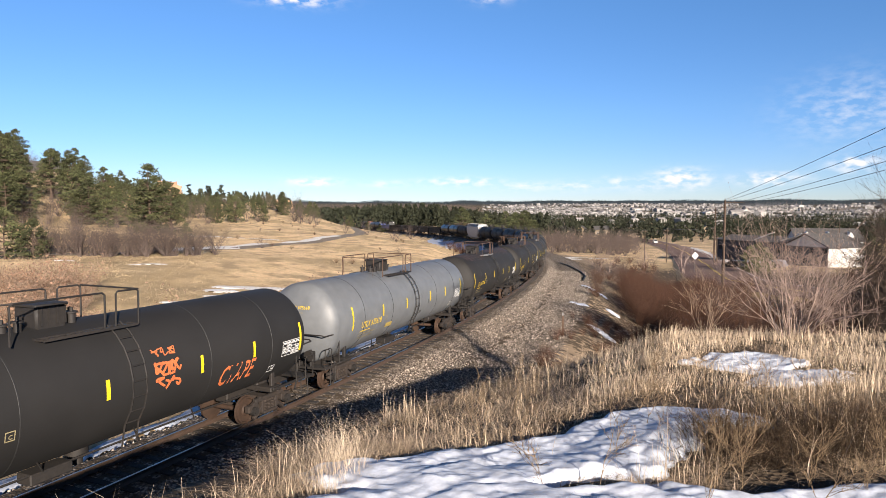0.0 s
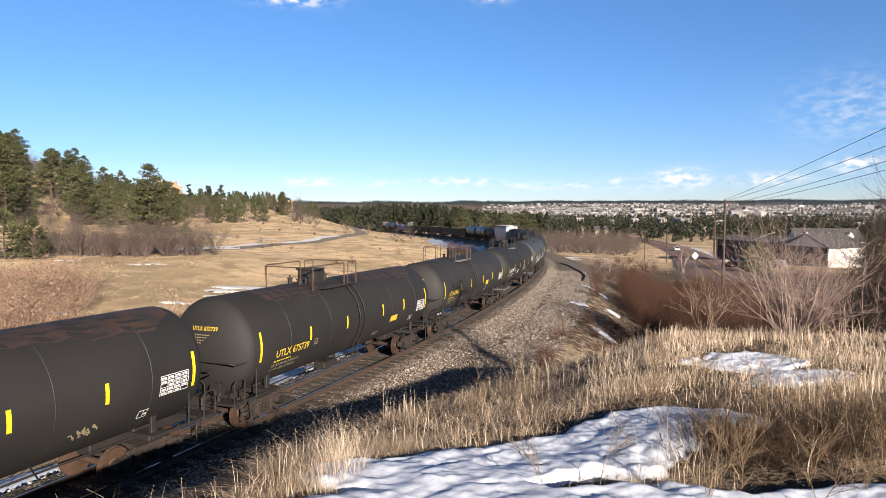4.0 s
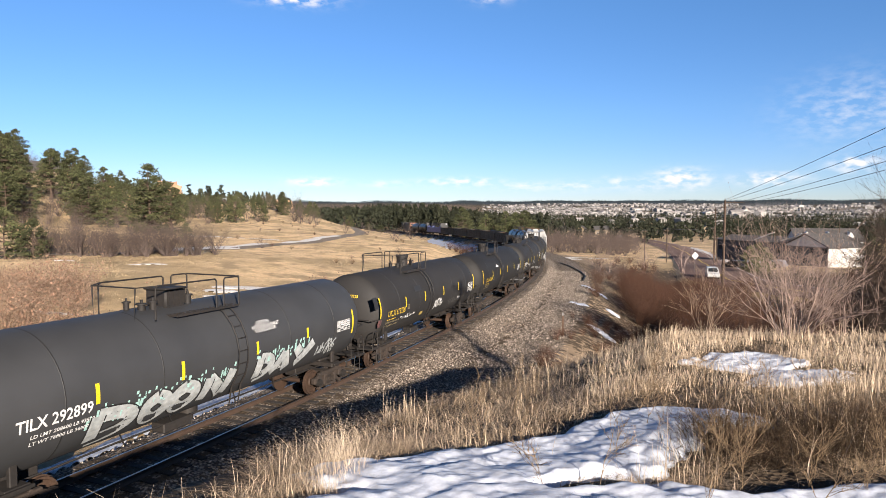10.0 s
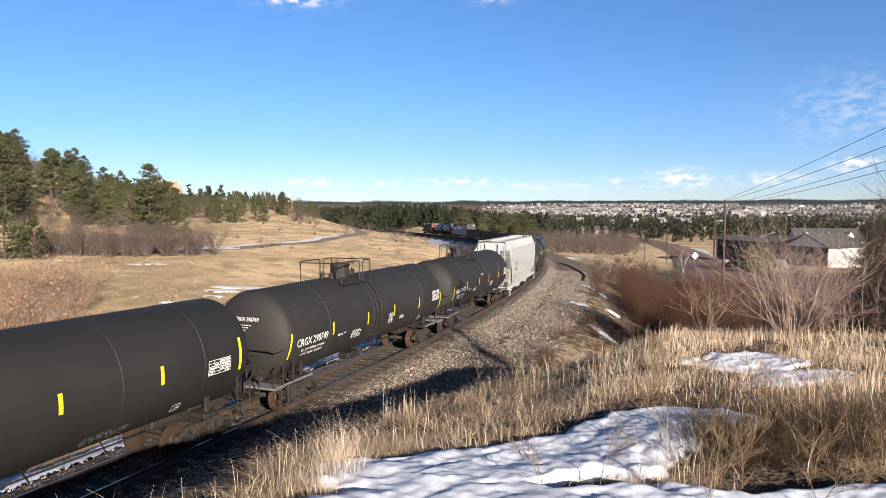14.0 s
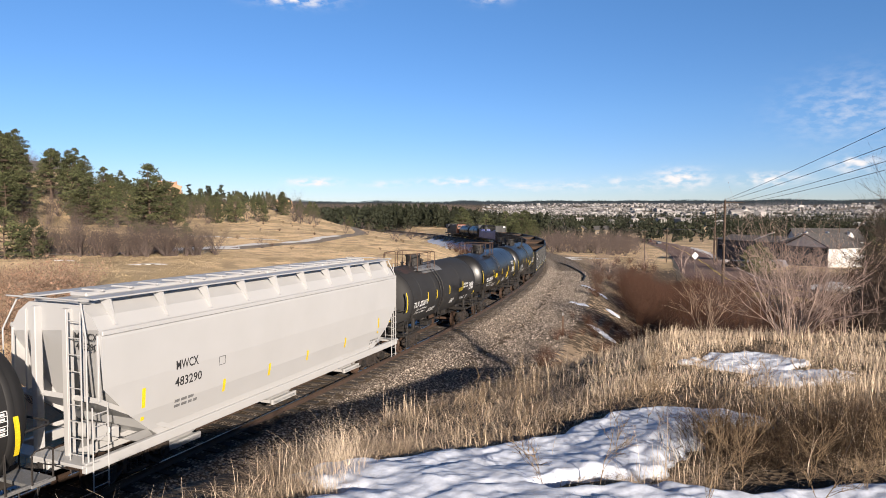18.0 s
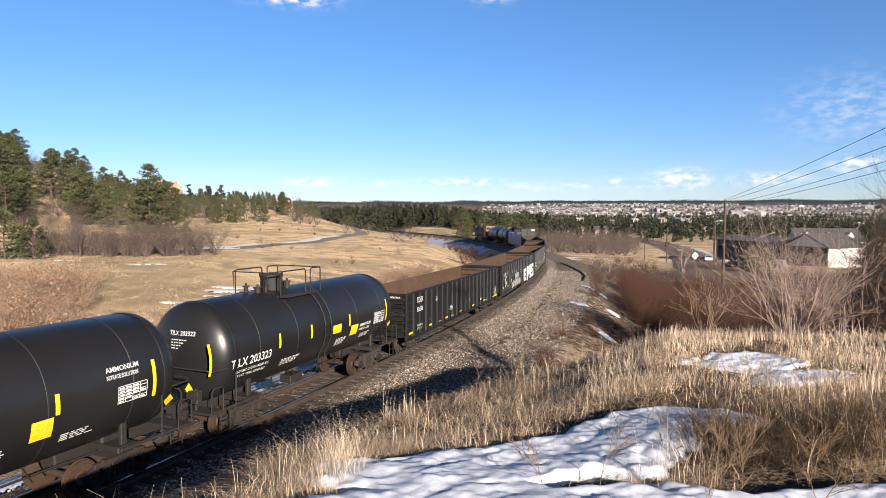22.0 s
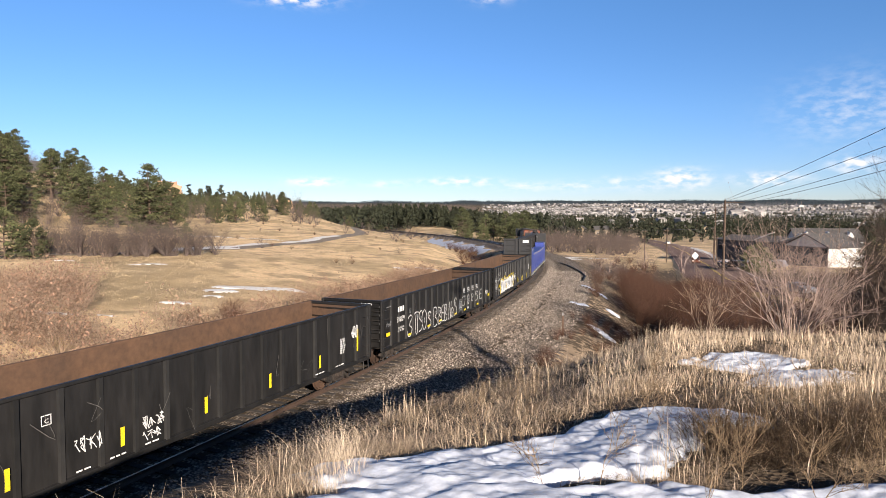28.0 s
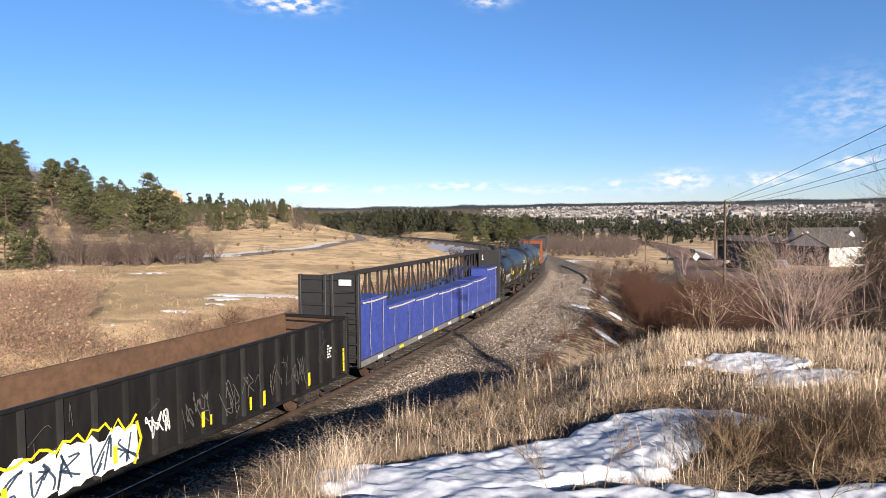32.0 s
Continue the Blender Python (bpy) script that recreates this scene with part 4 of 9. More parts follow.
LETTERS = {"D": [[(0.12, 0.0), (0.10, 0.5), (0.12, 1.0)], [(0.12, 1.0), (0.65, 0.85), (0.85, 0.5), (0.6, 0.12), (0.12, 0.0)]], "O": [[(0.5, 1.0), (0.1, 0.7), (0.12, 0.25), (0.5, 0.0), (0.88, 0.3), (0.88, 0.75), (0.5, 1.0)]],
           "N": [[(0.1, 0.0), (0.14, 0.5), (0.18, 1.0)], [(0.18, 1.0), (0.5, 0.5), (0.78, 0.0)], [(0.78, 0.0), (0.85, 0.5), (0.95, 1.1)]], "A": [[(0.0, 0.0), (0.3, 0.6), (0.5, 1.0)], [(0.5, 1.0), (0.65, 0.5), (0.85, 0.0)], [(0.2, 0.35), (0.45, 0.4), (0.75, 0.35)]],
           "Y": [[(0.0, 1.0), (0.25, 0.6), (0.45, 0.5)], [(0.95, 1.05), (0.6, 0.55), (0.2, 0.0)]]}


def painted_letters(car, w):
    """Two painted words low on the shell: pale letters with dark edges under a mint haze of spray."""
    rng = random.Random(66)
    up = lambda d: (lambda x0, u, z: (lambda p: (p[0], p[1] + d, p[2] + d * 0.3))(w(x0, u, z)))
    haze, edge, fill = ([], []), ([], []), ([], [])
    for x, wd, ch, z, h in ((4.72, 1.45, "D", 1.50, 0.66), (3.15, 0.82, "O", 1.55, 0.62), (2.2, 0.9, "O", 1.58, 0.62), (1.1, 1.25, "N", 1.55, 0.66), (-1.3, 0.85, "D", 1.66, 0.66), (-2.2, 1.0, "A", 1.62, 0.66), (-3.35, 1.1, "Y", 1.66, 0.66)):
        for q in range(15):
            u = rng.uniform(-0.1, 1.05) * wd
            zz = rng.uniform(0.55, 0.95) * h
            stroke(*haze, [(u, zz), (u + rng.uniform(-0.05, 0.05), zz + rng.uniform(0.12, 0.42))], rng.uniform(0.03, 0.10), x, z, w)
        for line in LETTERS[ch]:
            pts = curve_pts([(p * wd, q * h) for p, q in line], 5)
            stroke(*edge, pts, 0.45, x, z, up(0.003))
            stroke(*fill, pts, 0.36, x, z, up(0.007))
    from_arrays("graffiti_haze", *haze, M["mint_paint"], car, "mint spray haze")
    from_arrays("graffiti_outline", *edge, M["black_paint"], car, "black graffiti outlines")
    from_arrays("graffiti_fill", *fill, M["silver_spray"], car, "pale grey graffiti letters")


def half_of(i):
    return (JOINTS[i + 1] - JOINTS[i]) / 2


def rust_top(car, R, zc, spans):
    """Rust bleeding along the crown of a tank: thin irregular films."""
    rng = random.Random(7)
    for x0, x1 in spans:
        vs, fs = [], []
        nx, na = 14, 7
        for k in range(nx + 1):
            x = x0 + (x1 - x0) * k / nx
            lo = 52 + rng.uniform(-7, 7) + (16 if k in (0, nx) else 0)
            for j in range(na + 1):
                a = radians(lo + (128 - rng.uniform(0, 10) - lo) * j / na)
                vs.append((x + rng.uniform(-0.05, 0.05), (R + 0.004) * math.cos(a), zc + (R + 0.004) * math.sin(a)))
        fs = [(k * (na + 1) + j, k * (na + 1) + j + 1, (k + 1) * (na + 1) + j + 1, (k + 1) * (na + 1) + j) for k in range(nx) for j in range(na)]
        from_arrays("rust_stain", vs, fs, M["rust_film"], car, "brown rust stain", smooth=True)


M["rust_film"] = mat("rust_film", (0.051, 0.024, 0.0156), (0.0216, 0.018, 0.0168), 0.7, 0, 1.2, 7, 0.05, 30, mid=0.48, sharp=0.16)
R0 = 1.64
M["silver_spray"] = mat("silver_spray", (0.416, 0.432, 0.432), (0.272, 0.296, 0.296), 0.6, 0, 2.5, 8)
M["stencil_dull"] = mat("stencil_dull", (0.30, 0.25, 0.13), (0.19, 0.16, 0.10), 0.7, 0, 3, 30)
M["chalk_dull"] = mat("chalk_dull", (0.085, 0.083, 0.08), (0.05, 0.05, 0.048), 0.8, 0, 3, 30)
M["worn_yellow"] = mat("worn_yellow", (0.42, 0.30, 0.06), (0.30, 0.23, 0.08), 0.6, 0, 6, 30)
M["pink_dull"] = mat("pink_dull", (0.16, 0.075, 0.07), (0.10, 0.05, 0.05), 0.7, 0, 6, 30)
LB = ("LD LMT 206100 LB 93500 KG", "LT WT 81900 LB 37150 KG")
# front car: black, orange graffiti
c, w, rng, zc, hf = tank_car(0, "weathered black tank car with orange graffiti", M["tank_black"], R0, [(6.6, 2.25, 3.2), (3.4, 2.48, 2.98), (0.5, 2.5, 2.99), (-2.57, 2.46, 2.97), (-4.83, 2.45, 2.95), (-7.3, 2.2, 3.18)], "UTLX 675622", M["yellow_paint"], text_at=(5.75, 2.26, 0.25, 1.9), ladder_x=-0.35, dome=1.35, grid_at=(-6.3, 2.15, 0.95, 0.5), square=(2.93, 2.25), service=(-5.75, 1.72), lines=LB)
paint_text("graffiti", c, "CVAPE", -3.3, 1.82, 0.58, M["orange_paint"], w, 0.25, "orange spray-painted letters", 1.5)
scrawl("graffiti", c, -0.9, 3.22, 0.78, 0.22, M["orange_paint"], w, rng, 4, 0.03, "thin orange scrawl")
scrawl("graffiti", c, -0.95, 2.72, 0.85, 0.36, M["orange_paint"], w, rng, 4, 0.065, "orange spray-painted scrawl")
scrawl("graffiti", c, -0.95, 2.32, 0.85, 0.36, M["orange_paint"], w, rng, 3, 0.065, "orange spray-painted scrawl")
# grey car
c, w, rng, zc, hf = tank_car(1, "light grey tank car with yellow stencilled numbers", M["tank_gray"], R0, [(6.53, 2.25, 3.23), (3.70, 2.47, 2.98), (1.05, 2.44, 2.96), (-2.06, 2.44, 2.96), (-4.35, 2.43, 2.97), (-7.1, 2.2, 3.18)], "UTLX 675618", M["yellow_paint"], text_at=(5.75, 2.20, 0.26, 1.9), ladder_x=-0.12, dome=1.3, grid_at=(-6.05, 2.15, 0.88, 0.48), square=(3.48, 2.23), service=(-5.42, 1.74), lines=LB)
paint_rects("warning_panel", c, [(3.22, 0.68, 1.84, 2.05)], M["worn_yellow"], w, "worn yellow warning panel")
for spot in ((-0.85, 0.06, 2.75, 2.95), (-1.75, 0.08, 2.35, 2.55), (-0.75, 0.25, 1.95, 2.1)):
    paint_rects("dark_spot", c, [spot], M["chalk_dull"], w, "dark scuff")
# rusty-topped black cars
c, w, rng, zc, hf = tank_car(2, "black tank car with rust-stained top and yellow numbers", M["tank_rusty"], R0, [(6.95, 2.24, 3.2), (3.95, 2.47, 2.99), (1.30, 2.47, 2.97), (-1.79, 2.44, 2.93), (-4.1, 2.41, 2.92), (-6.86, 2.18, 3.15)], "UTLX 675706", M["yellow_paint"], rust=True, text_at=(6.05, 2.24, 0.26, 1.95), ladder_x=0.1, dome=1.5, grid_at=(-5.7, 2.17, 0.95, 0.52), square=(3.74, 2.24), service=(-5.15, 1.70), lines=LB)
rust_top(c, R0, zc, [(-6.9, -0.6), (1.4, 6.6)])
scrawl("graffiti", c, -3.2, 1.7, 0.8, 0.3, M["stencil_dull"], w, rng, 4, 0.03, "faint tan scrawl")
c, w, rng, zc, hf = tank_car(3, "black tank car with brown rust along its top", M["tank_rusty"], R0, [(6.85, 2.2, 3.18), (3.98, 2.42, 2.92), (1.32, 2.42, 2.92), (-1.88, 2.48, 2.98), (-4.1, 2.45, 2.95), (-6.79, 2.2, 3.18)], "UTLX 675739", M["yellow_paint"], rust=True, text_at=(6.0, 2.16, 0.25, 1.95), ladder_x=0.2, dome=1.3, grid_at=(-5.69, 2.16, 0.95, 0.5), square=(3.7, 2.2), service=(-5.0, 1.80), lines=LB)
rust_top(c, R0, zc, [(-6.6, -1.2), (2.0, 5.8)])
paint_rects("warning_panel", c, [(-2.75, 0.70, 2.05, 2.32)], M["yellow_paint"], w, "yellow warning panel")
paint_lines("stencil_lines", c, -1.35, 1.75, 3, 0.4, M["stencil_dull"], w, rng, 0.03)
c, w, rng, zc, hf = tank_car(4, "black tank car with yellow numbers and chalk scrawls", M["tank_black"], R0, [(6.96, 2.25, 3.2), (3.91, 2.42, 2.9), (1.55, 2.38, 2.88), (-1.42, 2.38, 2.88), (-3.95, 2.38, 2.89), (-7.15, 2.15, 3.16)], "UTLX 208467", M["yellow_paint"], text_at=(6.15, 2.30, 0.25, 1.93), ladder_x=0.53, dome=0.25, grid_at=(-6.0, 2.2, 0.9, 0.46), square=(3.62, 2.30), service=(-2.3, 1.78), lines=LB)
paint_rects("warning_panel", c, [(-2.19, 0.66, 2.18, 2.47)], M["yellow"], w, "yellow warning panel")
scrawl("graffiti", c, 3.64, 1.74, 2.2, 0.28, M["chalk_dull"], w, rng, 9, 0.035, "faint grey scrawl")
scrawl("graffiti", c, -0.65, 1.95, 0.4, 0.3, M["chalk_dull"], w, rng, 4, 0.02, "faint grey scrawl")
scrawl("graffiti", c, -3.2, 1.8, 0.8, 0.2, M["chalk_dull"], w, rng, 4, 0.03, "faint grey scrawl")
paint_rects("chalk_mark", c, [(0.08, 0.28, 1.95, 1.98), (-0.02, 0.05, 1.98, 2.09)], M["white_paint"], w, "small white chalk mark", 1)
c, w, rng, zc, hf = tank_car(5, "dark grey-black tank car with white numbers and banded shell", M["tank_black"], R0, [(7.09, 1.96, 2.84), (4.3, 2.35, 2.84), (1.42, 2.33, 2.8), (-1.18, 2.32, 2.81), (-4.12, 2.3, 2.8), (-7.14, 1.82, 2.79)], "CRGX 290852", M["white_paint"], "ringed", text_at=(6.69, 2.30, 0.27, 2.07), ladder_x=0.55, dome=0.5, grid_at=(-5.95, 2.42, 0.95, 0.48), service=(-4.6, 1.55), lines=("LD LMT 205600 93200KG", "LT WT 60400 36500KG"))
paint_lines("stencil_lines", c, 3.9, 2.27, 2, 0.5, M["white_paint"], w, rng, 0.03)
paint_lines("stencil_lines", c, 2.8, 2.25, 7, 0.8, M["white_paint"], w, rng, 0.027)
paint_lines("stencil_lines", c, -0.85, 2.78, 2, 0.4, M["white_paint"], w, rng, 0.03)
paint_lines("stencil_lines", c, -0.9, 2.35, 8, 0.42, M["white_paint"], w, rng, 0.03)
paint_lines("stencil_lines", c, -1.85, 2.13, 4, 0.6, M["white_paint"], w, rng, 0.027)
c, w, rng, zc, hf = tank_car(6, "slate-grey tank car with large white and mint graffiti", M["tank_slate"], R0, [(7.42, 2.26, 3.19), (4.62, 2.49, 2.98), (1.96, 2.42, 2.94), (-1.19, 2.5, 2.91), (-3.98, 2.55, 2.91), (-7.18, 2.18, 3.14)], "TILX 292899", M["white_paint"], text_at=(6.56, 2.33, 0.27, 1.82), ladder_x=-0.42, dome=1.4, grid_at=(-5.97, 2.4, 0.95, 0.4), lines=("LD LMT 208600 LB 93500", "LT WT 76800 LB 36000"))
painted_letters(c, w)
scrawl("graffiti", c, -4.8, 1.62, 1.2, 0.62, M["silver_spray"], w, rng, 7, 0.05, "thin white scrawl")
paint_text("caution_text", c, "CAUTION", -1.35, 3.42, 0.10, M["white_paint"], w)
paint_text("caution_text", c, "NITROGEN BLANKET", -1.1, 3.30, 0.10, M["white_paint"], w)
paint_text("caution_text", c, "DO NOT ENTER", -1.2, 3.18, 0.10, M["white_paint"], w)
c, w, rng, zc, hf = tank_car(7, "black tank car with yellow numbers and white scribbles", M["tank_black"], R0, [(7.02, 2.36, 3.31), (4.16, 2.53, 3.03), (1.62, 2.53, 3.03), (-1.21, 2.52, 3.01), (-3.83, 2.51, 2.99), (-6.92, 2.28, 3.24)], "UTLX 673728", M["yellow_paint"], text_at=(6.2, 2.30, 0.27, 1.95), ladder_x=0.8, dome=0.2, grid_at=(-5.7, 2.2, 0.92, 0.55), square=(3.95, 2.4), lines=LB)
paint_rects("patch", c, [(6.28, 2.1, 2.24, 2.66)], M["black_paint"], tank_wrap(R0, zc, 0.003), "fresh black paint behind the number")
paint_rects("patch", c, [(2.88, 0.85, 3.14, 3.4)], M["black_paint"], w, "fresh black paint patch")
paint_rects("patch", c, [(7.62, 0.4, 2.85, 3.36)], M["black_paint"], w, "fresh black paint patch")
paint_rects("label_plate", c, [(2.06, 0.4, 1.82, 2.0)], M["worn_yellow"], w, "small worn orange label")
scrawl("graffiti", c, 7.18, 1.92, 0.32, 0.4, M["pink_dull"], w, rng, 4, 0.04, "faded pink scrawl")
scrawl("graffiti", c, 4.66, 1.98, 1.85, 0.2, M["white_paint"], w, rng, 7, 0.022, "thin white scrawl")
for _ in range(2):
    scrawl("graffiti", c, 0.12, 1.9, 1.25, 0.5, M["white_paint"], w, rng, 6, 0.028, "thin white scrawl")
scrawl("graffiti", c, -2.2, 1.78, 2.2, 0.4, M["chalk_dull"], w, rng, 9, 0.03, "faint grey scrawl")
scrawl("graffiti", c, -3.9, 2.0, 0.5, 0.14, M["white_paint"], w, rng, 4, 0.025, "thin white scrawl")
c, w, rng, zc, hf = tank_car(8, "black tank car with yellow numbers and a white patch", M["tank_black"], R0, [(7.08, 2.29, 3.24), (4.1, 2.52, 3.01), (1.52, 2.5, 2.99), (-1.28, 2.5, 2.98), (-4.13, 2.47, 2.97), (-7.14, 2.21, 3.2)], "UTLX 672474", M["yellow_paint"], text_at=(6.15, 2.30, 0.26, 1.94), ladder_x=0.8, dome=0.2, grid_at=(-5.8, 2.3, 0.9, 0.42), square=(3.82, 2.27), service=(-4.75, 1.5), lines=LB)
paint_rects("patch", c, [(2.78, 0.84, 3.15, 3.25), (2.55, 0.3, 3.25, 3.33)], M["white_paint"], w, "white label patch")
scrawl("graffiti", c, -2.05, 1.34, 1.3, 0.3, M["galvanised"], w, rng, 6, 0.02, "thin pale scrawl")
BANDED = [(7.13, 1.97, 2.85), (4.35, 2.35, 2.85), (1.48, 2.31, 2.83), (-1.15, 2.3, 2.82), (-4.1, 2.28, 2.8), (-7.05, 1.88, 2.77)]
for k, num, more in ((9, "CRGX 290749", ("LD LMT 205400 93100KG", "LT WT 80600 36500KG")), (10, "CRGX 290732", ("LD LMT 205700 93300KG", "LT WT 80300 36400KG"))):
    c, w, rng, zc, hf = tank_car(k, "dull black tank car with white numbers and shell bands" if k == 9 else "dull black tank car with white numbers and worn shell", M["tank_black"], R0, BANDED, num, M["white_paint"], "ringed", text_at=(6.8, 2.30, 0.27, 2.06), ladder_x=0.55 if k == 9 else 0.1, dome=0.5 if k == 9 else 1.4, grid_at=(-5.9, 2.42, 0.98, 0.5), service=(-4.5, 1.6), lines=more)
    paint_lines("stencil_lines", c, 3.95, 2.28, 2, 0.5, M["white_paint"], w, rng, 0.03)
    paint_lines("stencil_lines", c, 2.8, 2.22, 7 if k == 9 else 4, 0.7, M["white_paint"], w, rng, 0.027)
    paint_lines("stencil_lines", c, -0.62 if k == 9 else -1.8, 2.45 if k == 9 else 2.25, 9 if k == 9 else 6, 0.45 if k == 9 else 0.8, M["white_paint"], w, rng, 0.03)
    paint_lines("stencil_lines", c, -1.85 if k == 9 else 0.9, 2.2 if k == 9 else 3.02, 4 if k == 9 else 2, 0.5, M["white_paint"], w, rng, 0.027)
RS = 1.58
SHORT_BARS = {12: [(6.02, 2.22, 3.19), (3.2, 2.42, 2.93), (1.82, 2.41, 2.92), (-0.34, 2.43, 2.93), (-2.83, 2.42, 2.92), (-5.3, 2.2, 3.18)],
              13: [(6.09, 2.27, 3.22), (2.79, 2.48, 2.99), (-0.14, 2.48, 2.98), (-2.59, 2.5, 2.97), (-5.25, 2.23, 3.19)],
              14: [(6.38, 2.26, 3.21), (3.05, 2.47, 2.96), (1.13, 2.46, 2.96), (-1.63, 2.46, 2.95), (-4.93, 2.22, 3.18)]}
for i, num, line in ((12, "TILX 202010", "LD LMT 216300 LB 98100 KG"), (13, "TILX 203305", "LD LMT 212100 96200 KG"), (14, "TILX 203323", "LD LMT 212700 96500 KG"), (21, "TILX 203311", "LD LMT 212100 96200 KG"), (22, "TILX 203318", "LD LMT 212100 96200 KG")):
    c, w, rng, zc, hf = tank_car(i, "glossy black short tank car with white numbers and yellow panels" if i != 12 else "matt black short tank car with white numbers", M["tank_gloss"] if i != 12 else M["tank_black"], RS, SHORT_BARS.get(i, SHORT_BARS[13]), num, M["white_paint"], "short",
                                 text_at=(5.47, 2.25, 0.27, 1.97) if i == 14 else (5.15, 2.30, 0.27, 1.95), ladder_x=0.12 if i == 14 else 1.22, dome=1.3 if i == 14 else 0.35, grid_at=(-3.75, 2.22, 0.95, 0.48) if i == 14 else (-4.15, 2.3, 0.85, 0.42), lines=(line, "LT WT 73300 33200 KG"))
    if i == 12:
        paint_rects("warning_panel", c, [(-2.03, 0.68, 2.36, 2.6)], M["yellow_paint"], w, "yellow warning panel")
        rust_top(c, RS, zc, [(1.8, 4.9)])
        paint_rects("bare_top", c, [(2.6, 3.0, zc + 1.18, zc + 1.572)], M["galvanised"], w, "bare grey patch on the crown", 5)
        service_mark(c, -3.9, 1.75, w)
        ax, az = -2.95, 2.68
    elif i == 14:
        paint_rects("warning_panel", c, [(-0.35, 0.63, 2.34, 2.68)], M["yellow"], w, "yellow warning panel")
        paint_rects("warning_panel", c, [(-1.78, 0.58, 2.03, 2.46)], M["yellow"], w, "yellow warning panel")
        ax, az = -2.5, 2.3
    else:
        paint_rects("warning_panel", c, [(2.24, 0.65, 2.38, 2.69)], M["yellow"], w, "yellow warning panel")
        paint_rects("warning_panel", c, [(-2.0, 0.5, 2.03, 2.48)], M["yellow"], w, "yellow warning panel")
        paint_rects("warning_panel", c, [(0.30, 0.36, 1.58, 1.98)], M["yellow"], w, "yellow warning panel")
        ax, az = -3.86, 3.12
    paint_lines("stencil_lines", c, 2.8, 1.98, 5, 0.95, M["white_paint"], w, rng, 0.027)
    paint_lines("stencil_lines", c, -0.75, 2.05, 6, 0.72, M["white_paint"], w, rng, 0.027)
    paint_lines("stencil_lines", c, -2.75, 1.95, 4, 0.8, M["white_paint"], w, rng, 0.027)
    paint_text("caution_text", c, "AMMONIUM", ax, az, 0.12, M["white_paint"], w)
    paint_text("caution_text", c, "NITRATE SOLUTION", ax, az - 0.17, 0.10, M["white_paint"], w, width=0.9)
    diamond("placard", c, -hf + 1.15, 1.95, 0.17, M["yellow"], w, "yellow diamond placard")
    from_arrays("placard", [(hf - 0.36, 0.62, 1.95), (hf - 0.36, 0.78, 1.75), (hf - 0.36, 0.62, 1.55), (hf - 0.36, 0.46, 1.75)], [(0, 1, 2, 3)], M["yellow"], c, "yellow diamond placard")


# ---------- covered hopper ----------
def ladder_flat(bm, x, y, z0, z1, w=0.42, n=6, along_x=True, r=0.018):
    for d in (-w / 2, w / 2):
        p = (x + d, y) if along_x else (x, y + d)
        rod(bm, [(*p, z0), (*p, z1)], r, 5)
    for k in range(n):
        z = z0 + (z1 - z0) * (k + 0.4) / n
        a, b = ((x - w / 2, y), (x + w / 2, y)) if along_x else ((x, y - w / 2), (x, y + w / 2))
        rod(bm, [(*a, z), (*b, z)], r * 0.8, 5)


